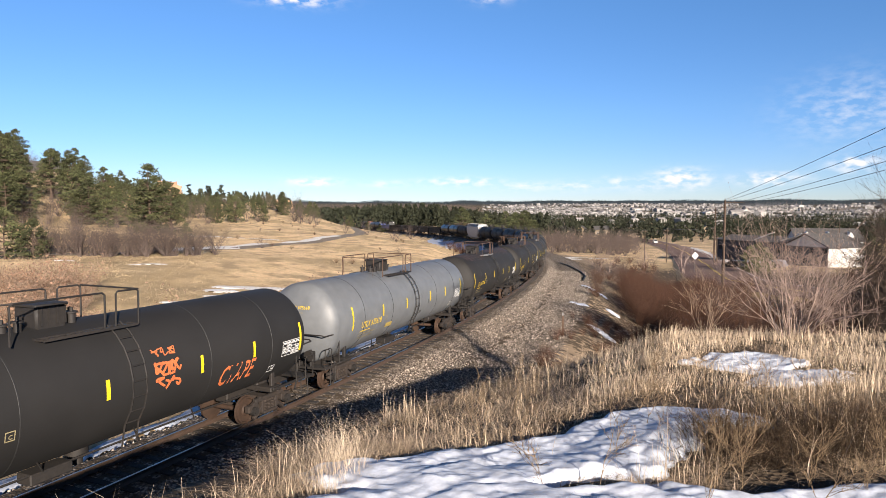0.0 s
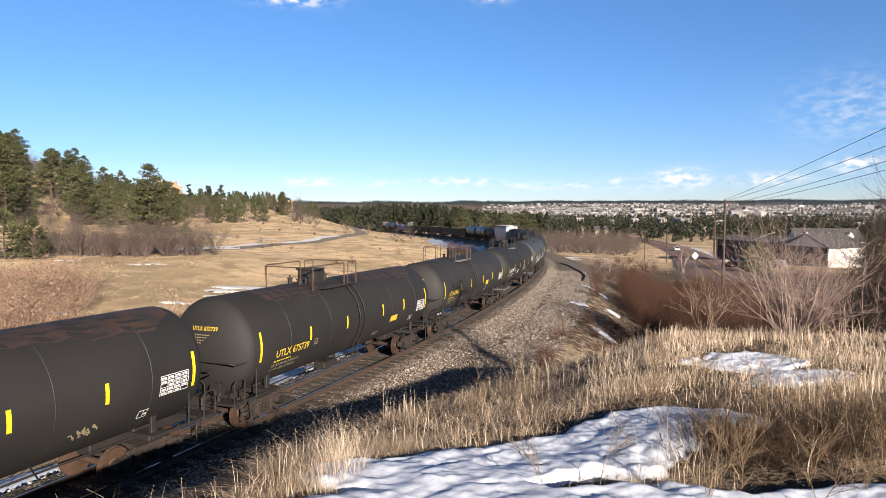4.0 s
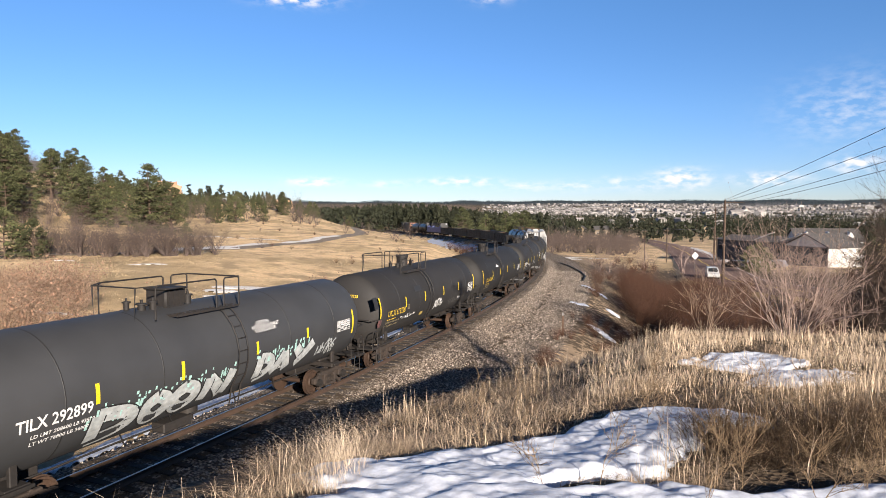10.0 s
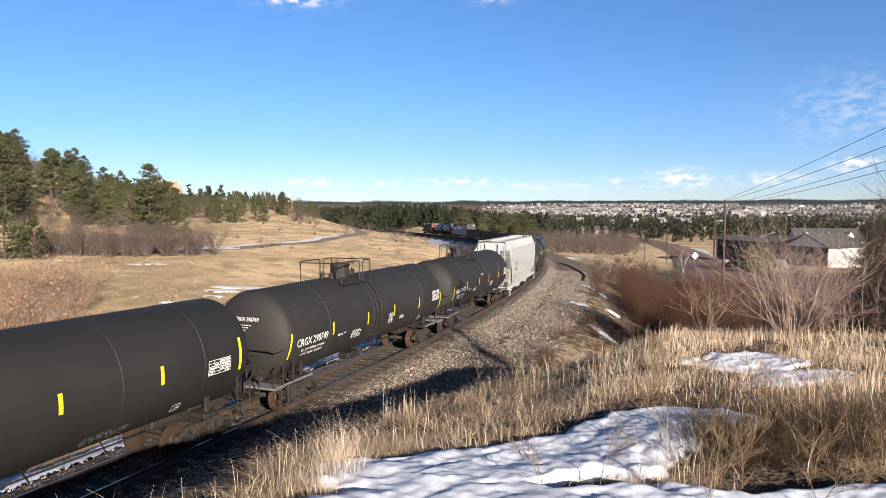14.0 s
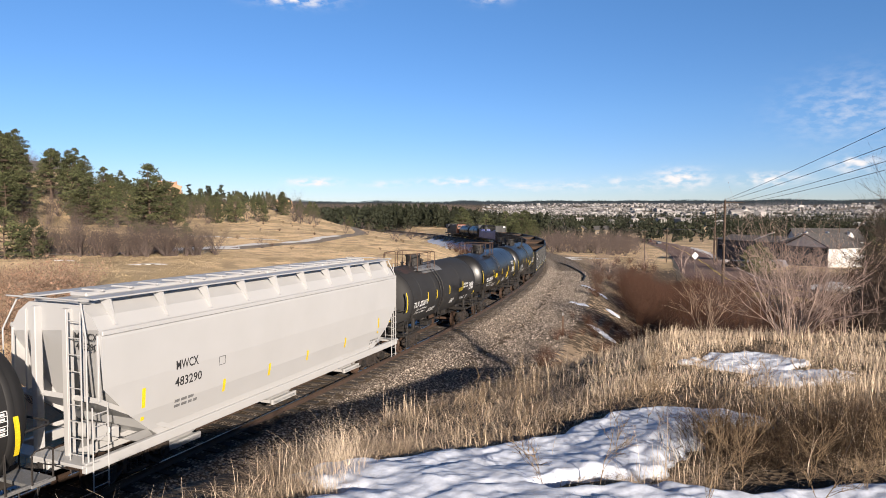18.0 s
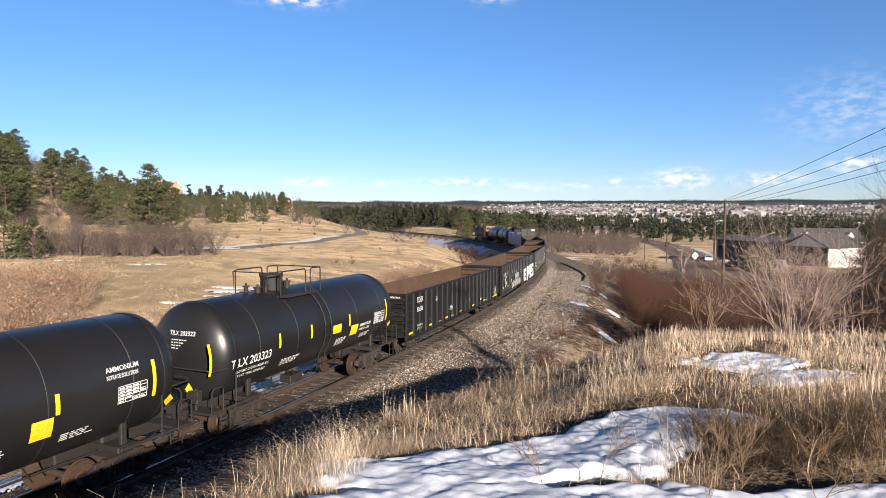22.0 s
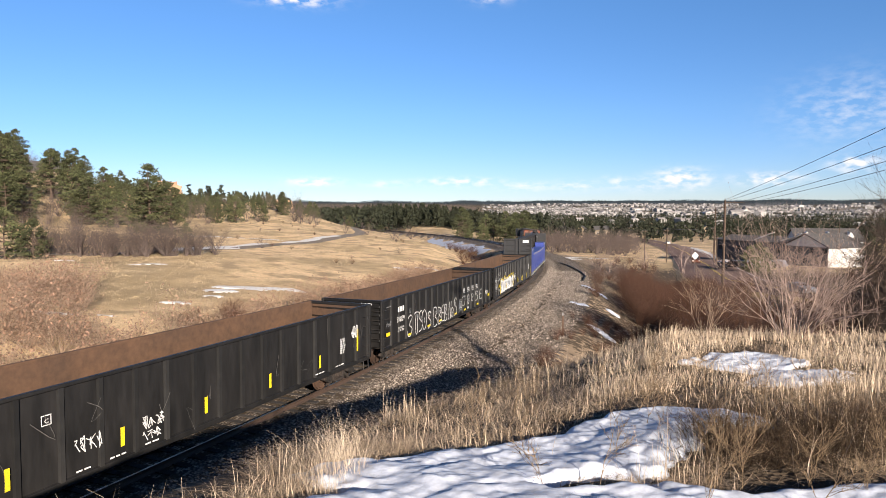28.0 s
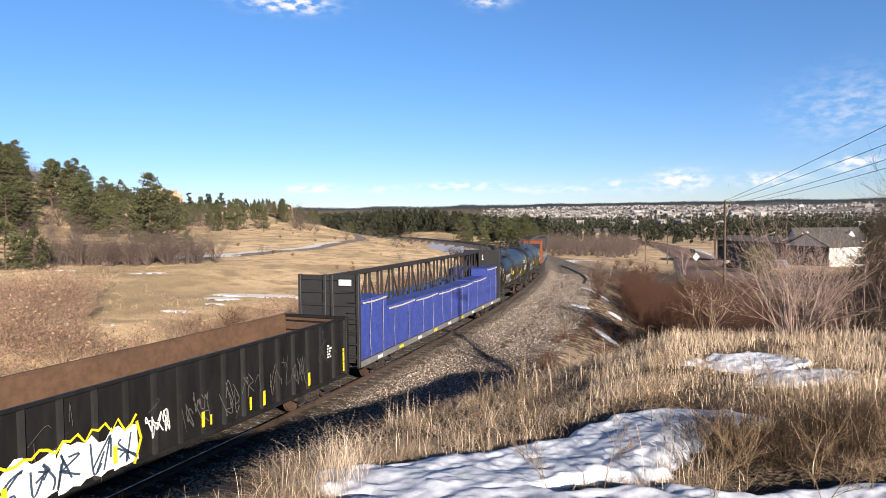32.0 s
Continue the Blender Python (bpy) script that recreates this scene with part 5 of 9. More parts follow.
def covered_hopper(i):
    half = half_of(i)
    car = thing("covered_hopper", Matrix(), "clean white covered hopper car with black numbers", "hopper car", "freight cars of the train")
    W = M["hopper_white"]
    rng = random.Random(5)
    hb = half - 0.75
    # shell cross-section, from the roof's edge down to the side sill
    prof = [(0.35, 4.86), (0.9, 4.78), (1.30, 4.52), (1.50, 4.22), (1.57, 4.16), (1.60, 4.0), (1.62, 2.8), (1.56, 1.9), (1.42, 1.30), (1.40, 1.05)]
    bm = bmesh.new()
    # the body's end is cut: roof corners reach out, the slope sheet cuts in below
    xs = lambda z: hb if z > 2.55 else hb - (2.55 - z) * 1.25
    rows = []
    for y, z in prof:
        rows.append([bm.verts.new((x, y, z)) for x in (xs(z), 0, -xs(z))])
    rows2 = [[bm.verts.new((v.co.x, -v.co.y, v.co.z)) for v in r] for r in rows]
    for rr in (rows, rows2):
        for a, b in zip(rr, rr[1:]):
            for k in range(2):
                bm.faces.new((a[k], a[k + 1], b[k + 1], b[k]))
    for k in range(2):
        bm.faces.new((rows[0][k], rows[0][k + 1], rows2[0][k + 1], rows2[0][k]))
    for col in (0, 2):
        bm.faces.new([r[col] for r in rows] + [r[col] for r in rows2[::-1]])
    bmesh.ops.recalc_face_normals(bm, faces=bm.faces)
    part("body", bm, W, car)
    # slope sheets and hopper bays below
    for k, x in enumerate((-4.9, 0.0, 4.9)):
        x *= hb / 8
        bm = bmesh.new()
        top, bot = [], []
        for sx, sy in ((-1, -1), (1, -1), (1, 1), (-1, 1)):
            top.append(bm.verts.new((x + sx * 2.35, sy * 1.35, 1.35)))
            bot.append(bm.verts.new((x + sx * 0.55, sy * 0.75, 0.45)))
        bm.faces.new(bot)
        for q in range(4):
            bm.faces.new((top[q], top[(q + 1) % 4], bot[(q + 1) % 4], bot[q]))
        bmesh.ops.recalc_face_normals(bm, faces=bm.faces)
        bay = part("hopper_bay", bm, W, car)
        bm = bmesh.new()
        box(bm, x - 0.65, x + 0.65, -1.05, 1.05, 0.36, 0.47, 0.02)
        for y in (-1.0, 1.0):
            box(bm, x - 0.7, x + 0.7, y - 0.05, y + 0.05, 0.34, 0.52, 0.01)
        part("outlet_gate", bm, W, car)
    # roof: running boards, hatches, side overhang with gusset ribs
    for e in (-1, 1):
        bm = bmesh.new()
        box(bm, -hb + 0.1, hb - 0.1, e * 0.98 - 0.28, e * 0.98 + 0.28, 4.90, 4.94, 0.008)
        part("running_board", bm, W, car)
        bm = bmesh.new()
        box(bm, -hb, hb, e * 1.59 - 0.05, e * 1.59 + 0.05, 4.08, 4.2, 0.02)
        part("roof_rail", bm, W, car)
        for k in range(10):
            x = -hb + 0.5 + (2 * hb - 1.0) * k / 9
            bm = bmesh.new()
            a = [bm.verts.new((x - 0.025, e * q[0], q[1])) for q in ((0.95, 4.90), (1.32, 4.90), (1.52, 4.28), (1.44, 4.30))]
            b = [bm.verts.new((x + 0.025, e * q[0], q[1])) for q in ((0.95, 4.90), (1.32, 4.90), (1.52, 4.28), (1.44, 4.30))]
            bm.faces.new(a), bm.faces.new(b[::-1])
            for q in range(4):
                bm.faces.new((a[q], a[(q + 1) % 4], b[(q + 1) % 4], b[q]))
            bmesh.ops.recalc_face_normals(bm, faces=bm.faces)
            part("roof_bracket", bm, W, car)
    for k in range(4):
        x0 = -hb + 0.6 + k * (2 * hb - 1.2) / 4
        bm = bmesh.new()
        box(bm, x0 + 0.05, x0 + (2 * hb - 1.2) / 4 - 0.05, -0.30, 0.30, 4.86, 4.99, 0.04)
        for q in range(4):
            box(bm, x0 + 0.4 + q * 0.9, x0 + 0.5 + q * 0.9, -0.38, 0.38, 4.97, 5.03, 0.015)
        part("hatch_cover", bm, W, car)
    # side sills
    for e in (-1, 1):
        bm = bmesh.new()
        box(bm, -half + 0.35, half - 0.35, e * 1.42 - 0.08, e * 1.42 + 0.08, 0.86, 1.12, 0.02)
        part("side_sill", bm, W, car)
    bm = bmesh.new()
    box(bm, -half + 0.3, half - 0.3, -0.3, 0.3, 0.72, 1.05, 0.03)
    part("centre_sill", bm, W, car)
    for e in (1, -1):
        # flat end wall with posts
        x = e * (hb + 0.02)
        for y in (-0.55, 0.55):
            bm = bmesh.new()
            box(bm, x - 0.05, x + e * 0.10 + 0.05, y - 0.09, y + 0.09, 1.0, 4.7, 0.02)
            part("end_post", bm, W, car)
        for y in (-1.5, -1.0, 1.0, 1.5):
            bm = bmesh.new()
            box(bm, x - 0.03, x + 0.03, y - 0.03, y + 0.03, 2.5, 4.6 if abs(y) < 1.2 else 4.1, 0.01)
            part("end_stiffener", bm, W, car)
        bm = bmesh.new()
        box(bm, min(x, e * half - e * 0.25), max(x, e * half - e * 0.25), -1.5, 1.5, 1.02, 1.1, 0.015)
        part("end_platform", bm, W, car)
        bm = bmesh.new()
        s = [(e * (hb - 0.02), 2.56), (e * (hb - 2.3), 1.2), (e * (hb - 2.2), 1.12), (e * (hb + 0.06), 2.46)]
        a = [bm.verts.new((q[0], -1.45, q[1])) for q in s]
        b = [bm.verts.new((q[0], 1.45, q[1])) for q in s]
        for q in range(4):
            bm.faces.new((a[q], a[(q + 1) % 4], b[(q + 1) % 4], b[q]))
        bm.faces.new(a), bm.faces.new(b[::-1])
        bmesh.ops.recalc_face_normals(bm, faces=bm.faces)
        part("slope_sheet", bm, W, car)
        for y in (-1.5, 1.5):
            bm = bmesh.new()
            ladder_flat(bm, e * (half - 0.75), y, 0.35, 2.4, 0.42, 7)
            part("side_ladder", bm, W, car)
            bm = bmesh.new()
            rod(bm, [(e * (half - 0.45), y * 0.97, 1.1), (e * (half - 0.45), y * 0.97, 4.1), (e * (half - 0.6), y * 0.75, 4.85), (e * (half - 0.7), y * 0.6, 4.92)], 0.022, 6)
            part("corner_post", bm, W, car)
        bm = bmesh.new()
        ladder_flat(bm, e * (half - 0.42), 1.1, 1.1, 4.7, 0.42, 9, False)
        part("end_ladder", bm, W, car)
        bm = bmesh.new()
        rod(bm, [(e * (hb), -1.2, 4.9), (e * (hb + 0.35), -1.2, 4.96), (e * (hb + 0.35), 1.2, 4.96), (e * hb, 1.2, 4.9)], 0.022, 6)
        part("end_railing", bm, W, car)
    bm = bmesh.new()
    cyl(bm, (half - 1.3, 0.5, 1.5), "y", 0.22, 0.6, 14)
    box(bm, half - 1.9, half - 1.6, 0.2, 0.8, 1.1, 1.5, 0.04)
    part("air_tank", bm, W, car, smooth=True)
    trucks(car, half - 2.15)
    couplers(car, half)
    w = lambda x0, u, z: (x0 - u, float(np.interp(z, [1.05, 1.3, 1.9, 2.8, 4.0], [1.40, 1.42, 1.56, 1.62, 1.60])) + 0.008, z)
    for x, z0, z1 in ((6.7, 1.67, 2.53), (3.7, 1.66, 2.05), (1.52, 1.64, 2.05), (-0.69, 1.68, 2.05), (-3.38, 1.64, 2.03), (-6.2, 1.74, 2.42)):
        vs, fs = [], []
        stroke(vs, fs, [(0, z0), (0.0, (z0 + z1) / 2), (0.0, z1)], 0.11, x, 0, w)
        from_arrays("reflector_strip", vs, fs, M["yellow"], car, "yellow reflector strip")
    paint_text("reporting_mark", car, "MWCX", 5.62, 2.75, 0.25, M["black_paint"], w, label="black stencilled letters", width=0.82)
    paint_text("reporting_mark", car, "483290", 5.66, 2.28, 0.25, M["black_paint"], w, label="black stencilled number", width=1.0)
    paint_lines("stencil_lines", car, 5.65, 1.85, 2, 0.9, M["galvanised"], w, rng, 0.08)
    paint_lines("stencil_lines", car, -5.6, 1.45, 2, 0.8, M["galvanised"], w, rng, 0.07)
    for dx, wd, z0, z1 in ((0, 0.27, 2.52, 2.535), (0, 0.27, 2.765, 2.78), (0, 0.016, 2.52, 2.78), (-0.255, 0.016, 2.52, 2.78)):
        paint_rects("stencil_square", car, [(3.97 + dx, wd, z0, z1)], M["black_paint"], w, steps=1)
    ew = end_wrap(hb + 0.015)
    paint_text("reporting_mark", car, "MWCX", 0.72, 3.95, 0.17, M["black_paint"], ew)
    paint_text("reporting_mark", car, "483290", 0.76, 3.7, 0.17, M["black_paint"], ew)
    TRAIN.append((car, (JOINTS[i] + JOINTS[i + 1]) / 2, half - 2.15))


covered_hopper(11)


# ---------- gondolas ----------
def gondola(i, label, ribs, marks, tall=3.15):
    half = half_of(i)
    hb = half - 0.56
    car = thing("gondola_car", Matrix(), label, "gondola car", "freight cars of the train")
    rng = random.Random(40 + i)
    B = M["gon_black"]
    z0, z1, yo = 0.82, tall, 1.50
    for e in (-1, 1):
        bm = bmesh.new()
        box(bm, -hb, hb, min(e * (yo - 0.03), e * (yo - 0.07)), max(e * (yo - 0.03), e * (yo - 0.07)), z0, z1 - 0.05)
        side = part("side_wall", bm, B, car)
        bm = bmesh.new()
        yi = e * (yo - 0.075)
        # rusty inner skin, slightly dented
        nx, nz = 30, 5
        g = [[bm.verts.new((-hb + 0.06 + (2 * hb - 0.12) * a / nx, yi - e * (0.008 + 0.03 * rng.random() * (0 < b < nz)), 1.15 + (z1 - 0.06 - 1.15) * b / nz)) for b in range(nz + 1)] for a in range(nx + 1)]
        for a in range(nx):
            for b in range(nz):
                bm.faces.new((g[a][b], g[a + 1][b], g[a + 1][b + 1], g[a][b + 1]))
        part("inner_wall", bm, M["gon_rust"], car, "rusty brown inner wall")
        bm = bmesh.new()
        box(bm, -hb - 0.02, hb + 0.02, min(e * (yo - 0.09), e * (yo + 0.04)), max(e * (yo - 0.09), e * (yo + 0.04)), z1 - 0.09, z1, 0.02)
        part("top_chord", bm, B if e > 0 else M["gon_rust"], car)
        bm = bmesh.new()
        box(bm, -hb, hb, min(e * (yo - 0.05), e * (yo + 0.03)), max(e * (yo - 0.05), e * (yo + 0.03)), z0 - 0.08, z0 + 0.10, 0.02)
        part("side_sill", bm, B, car)
        for k in range(ribs + 1):
            x = -hb + 0.12 + (2 * hb - 0.24) * k / ribs
            key = "rib%d_%d" % (int(e > 0), round(tall * 100))
            ey = e

            def b_rib(bm, ey=ey):
                s = [(-0.075, yo - 0.04), (-0.055, yo + 0.045), (0.055, yo + 0.045), (0.075, yo - 0.04)]
                a = [bm.verts.new((q[0], ey * q[1], z0 + 0.08)) for q in s]
                b = [bm.verts.new((q[0], ey * q[1], z1 - 0.08)) for q in s]
                for q in range(3):
                    bm.faces.new((a[q], a[q + 1], b[q + 1], b[q]))
                bmesh.ops.recalc_face_normals(bm, faces=bm.faces)
            shared("side_post", stock(key, b_rib, M["gon_post"]), pose(x, 0, 0), car)
    bm = bmesh.new()
    box(bm, -hb, hb, -yo + 0.05, yo - 0.05, 1.05, 1.15)
    part("floor", bm, M["gon_rust"], car, "rust-brown steel floor")
    bm = bmesh.new()
    box(bm, -half + 0.3, half - 0.3, -0.3, 0.3, 0.70, 1.05, 0.03)
    for k in range(5):
        x = -hb * 0.6 + hb * 1.2 * k / 4
        box(bm, x - 0.1, x + 0.1, -1.42, 1.42, 0.80, 1.05)
    part("underframe", bm, M["steel_dark"], car)
    for e in (1, -1):
        x = e * hb
        bm = bmesh.new()
        box(bm, x - 0.03, x + 0.03, -yo + 0.04, yo - 0.04, 1.0, z1 - 0.06)
        part("end_wall", bm, B, car)
        bm = bmesh.new()
        box(bm, x - e * 0.035 - 0.005, x - e * 0.035 + 0.005, -yo + 0.09, yo - 0.09, 1.15, z1 - 0.07)
        part("inner_wall", bm, M["gon_rust"], car, "rusty brown inner end wall")
        bm = bmesh.new()
        box(bm, x - 0.08, x + 0.08, -yo - 0.03, yo + 0.03, z1 - 0.13, z1 + 0.005, 0.03)
        part("end_chord", bm, B, car)
        for k in range(5):
            z = 1.25 + (z1 - 1.6) * k / 4
            bm = bmesh.new()
            box(bm, x + e * 0.03 - 0.05, x + e * 0.03 + 0.07, -yo + 0.06, yo - 0.06, z, z + 0.14, 0.03)
            part("end_rib", bm, B, car)
        for sy in (1, -1):
            bm = bmesh.new()
            box(bm, x - 0.10, x + 0.10, min(sy * (yo - 0.05), sy * (yo + 0.06)), max(sy * (yo - 0.05), sy * (yo + 0.06)), z0, z1, 0.02)
            part("corner_post", bm, B, car)
        for k in range(5):
            z = 1.0 + k * 0.42
            bm = bmesh.new()
            rod(bm, [(x + e * 0.06, yo - 0.5, z), (x + e * 0.17, yo - 0.5, z), (x + e * 0.17, yo - 0.06, z), (x + e * 0.06, yo - 0.06, z)], 0.014, 5)
            part("grab_iron", bm, M["steel_dark"], car)
            bm = bmesh.new()
            rod(bm, [(x - e * 0.12, yo + 0.04, z), (x - e * 0.12, yo + 0.12, z), (x - e * 0.56, yo + 0.12, z), (x - e * 0.56, yo + 0.04, z)], 0.014, 5)
            part("grab_iron", bm, M["steel_dark"], car)
        bm = bmesh.new()
        for dx in (0.12, 0.52):
            rod(bm, [(x - e * dx, yo, 0.85), (x - e * dx, yo + 0.02, 0.38)], 0.018, 5)
        rod(bm, [(x - e * 0.12, yo + 0.02, 0.38), (x - e * 0.52, yo + 0.02, 0.38)], 0.018, 5)
        part("step", bm, M["steel_dark"], car)
    bm = bmesh.new()
    cyl(bm, (hb + 0.2, -0.6, 2.3), "x", 0.26, 0.05, 16)
    box(bm, hb + 0.05, hb + 0.2, -0.75, -0.45, 2.1, 2.5, 0.03)
    part("hand_brake", bm, M["steel_dark"], car)
    trucks(car, half - 2.35)
    couplers(car, half)
    w = flat_wrap(yo - 0.03)
    w2 = flat_wrap(yo + 0.048)
    marks(car, w2, w2, rng, hb)
    TRAIN.append((car, (JOINTS[i] + JOINTS[i + 1]) / 2, half - 2.35))
    return car


def yellow_marks(car, w, spots):
    for x, z0, wd, h in spots:
        paint_rects("reflector_strip", car, [(x, wd, z0, z0 + h)], M["yellow"], w, "yellow reflector strip", 1)


def end_number(car, hb, text, tall=3.15):
    paint_text("reporting_mark", car, text, 0.15, tall - 0.27, 0.13, M["white_paint"], end_wrap(hb + 0.085), label="white number on the end sill")


def grey_scuffs(car, w, rng, hb, n=26):
    """Scratches and chalky scuffs between the posts."""
    vs, fs = [], []
    for _ in range(n):
        x, z = rng.uniform(-hb, hb), rng.uniform(1.1, 2.7)
        stroke(vs, fs, curve_pts([(rng.uniform(-0.3, 0.3), rng.uniform(-0.5, 0.5)) for _ in range(3)], 3), rng.uniform(0.008, 0.02), x, z, w)
    tagged(from_arrays("scratches", vs, fs, M["steel_scuff"], car, "pale scratches"), kind="stuff")


def m_coer(car, w, w2, rng, hb):
    end_number(car, hb, "COER 806266")
    paint_text("reporting_mark", car, "COER", 7.69, 2.53, 0.28, M["white_paint"], w, label="white stencilled letters", width=0.83)
    paint_text("reporting_mark", car, "806266", 7.69, 2.07, 0.23, M["white_paint"], w, label="white stencilled number", width=0.83)
    paint_text("load_limit", car, "LD LMT 208700", 7.66, 1.31, 0.09, M["white_paint"], w, width=0.74)
    paint_text("load_limit", car, "LT WT 77300", 7.66, 1.14, 0.09, M["white_paint"], w, width=0.72)
    yellow_marks(car, w2, [(8.8, 1.06, 0.5, 0.11)] + [(x, 1.05, 0.44, 0.10) for x in (5.91, 3.25, 0.53, -2.27, -5.04)] + [(-7.84, 1.03, 0.9, 0.12)])
    paint_rects("label_plate", car, [(-4.2, 0.22, 1.2, 1.36)], M["white_paint"], w2, steps=1)
    for lx in (-7.5, -5.6, 2.2, 4.4):
        paint_lines("stencil_lines", car, lx, 1.05, 1, 0.5, M["white_paint"], w, rng, 0.035)
    paint_lines("stencil_lines", car, -8.15, 1.75, 5, 0.3, M["white_paint"], w, rng, 0.045)
    paint_lines("stencil_lines", car, -8.1, 1.38, 3, 0.45, M["white_paint"], w, rng, 0.045)
    scrawl("graffiti", car, 5.9, 1.36, 0.25, 0.12, M["galvanised"], w, rng, 3, 0.015)
    scrawl("graffiti", car, 2.42, 1.42, 0.58, 0.28, M["mint_paint"], w, rng, 4, 0.045, "mint graffiti tag")
    scrawl("graffiti", car, -1.41, 1.44, 0.45, 0.26, M["galvanised"], w, rng, 3, 0.02)
    scrawl("graffiti", car, -7.75, 1.25, 0.35, 0.45, M["galvanised"], w, rng, 3, 0.015)
    plate_square(car, 4.87, 2.28, 0.25, w, M["white_paint"])
    grey_scuffs(car, w, rng, hb, 14)


def block_letters(car, wrap, rects, material, label):
    """Big painted letters, one mesh for each letter."""
    for group in rects:
        paint_rects("graffiti_letter", car, group, material, wrap, label, 1)


def m_sflc(car, w, w2, rng, hb):
    end_number(car, hb, "SFLC 643")
    paint_text("reporting_mark", car, "SFLC", 7.85, 2.18, 0.26, M["white_paint"], w, label="white stencilled letters", width=0.75)
    paint_text("reporting_mark", car, "643", 7.84, 1.77, 0.22, M["white_paint"], w, label="white stencilled number", width=0.6)
    scrawl("graffiti", car, 7.55, 1.28, 0.8, 0.5, M["white_paint"], w, rng, 4, 0.04)
    scrawl("graffiti", car, 7.4, 1.98, 0.45, 0.18, M["white_paint"], w, rng, 4, 0.025)
    scrawl("graffiti", car, 8.6, 1.9, 0.45, 0.5, M["galvanised"], w, rng, 3, 0.02)
    yellow_marks(car, w2, [(8.6, 1.22, 0.42, 0.18), (6.43, 1.20, 0.44, 0.11)])
    plate_square(car, 6.35, 2.22, 0.26, w, M["white_paint"])
    scrawl("graffiti", car, 5.55, 1.3, 0.65, 1.0, M["galvanised"], w, rng, 4, 0.022)
    scrawl("graffiti", car, 4.55, 2.05, 0.6, 0.42, M["galvanised"], w, rng, 5, 0.03)
    scrawl("graffiti", car, 3.6, 2.1, 0.65, 0.35, M["galvanised"], w, rng, 5, 0.03)
    paint_lines("stencil_lines", car, 4.6, 1.6, 3, 0.4, M["white_paint"], w, rng, 0.045)
    # silver bubble letters: fat rings with dark edges and white spatter
    over, top = flat_wrap(1.556), flat_wrap(1.560)
    for x0, wd, z0, h in ((4.25, 0.62, 0.86, 0.40), (3.55, 0.66, 0.9, 0.55), (2.75, 1.05, 0.88, 1.1), (1.66, 1.1, 0.86, 1.15), (0.72, 0.7, 0.88, 0.5), (0.1, 0.55, 0.9, 0.42)):
        ring = [(wd * (0.5 + 0.36 * math.cos(q)), h * (0.5 + 0.36 * math.sin(q))) for q in np.linspace(0.3, 6.3, 14)]
        for nm, thick, mt, wr in (("graffiti_outline", 0.36, M["white_paint"], w2), ("graffiti_fill", 0.29, M["silver_spray"], over), ("graffiti_lines", 0.022, M["black_paint"], top)):
            vs, fs = [], []
            stroke(vs, fs, ring, thick * min(1, wd), x0, z0, wr)
            from_arrays(nm, vs, fs, mt, car, "silver bubble-letter graffiti")
    paint_rects("graffiti_spatter", car, [(4.3 - 4.8 * rng.random(), 0.05, z, z + 0.05) for z in [rng.uniform(0.9, 2.25) for _ in range(50)]], M["white_paint"], w2, "white paint spatter", 1)
    yellow_marks(car, flat_wrap(1.566), [(3.4, 1.2, 0.4, 0.14), (0.7, 1.1, 0.35, 0.14)])
    scrawl("graffiti", car, -0.27, 1.8, 1.0, 0.42, M["galvanised"], w, rng, 5, 0.04)
    # white block letters across the posts
    E = [(-2.4, 0.55, 0.78, 1.95), (-2.9, 1.1, 0.78, 1.12), (-2.9, 0.85, 1.24, 1.52), (-2.9, 1.1, 1.66, 1.97)]
    Mm = [(-4.35, 0.8, 0.70, 2.08), (-6.45, 0.85, 0.70, 2.10), (-5.1, 0.55, 1.2, 2.05), (-5.65, 0.4, 0.95, 1.6), (-6.0, 0.5, 1.2, 2.06)]
    Ss = [(-7.45, 1.75, 0.78, 1.1), (-7.45, 1.75, 1.26, 1.56), (-7.45, 1.75, 1.76, 2.12), (-7.45, 0.6, 1.5, 1.8), (-8.6, 0.6, 1.0, 1.3)]
    block_letters(car, flat_wrap(1.556), (E, Mm, Ss), M["white_paint"], "huge white block-letter graffiti")
    grey_scuffs(car, w, rng, hb, 12)


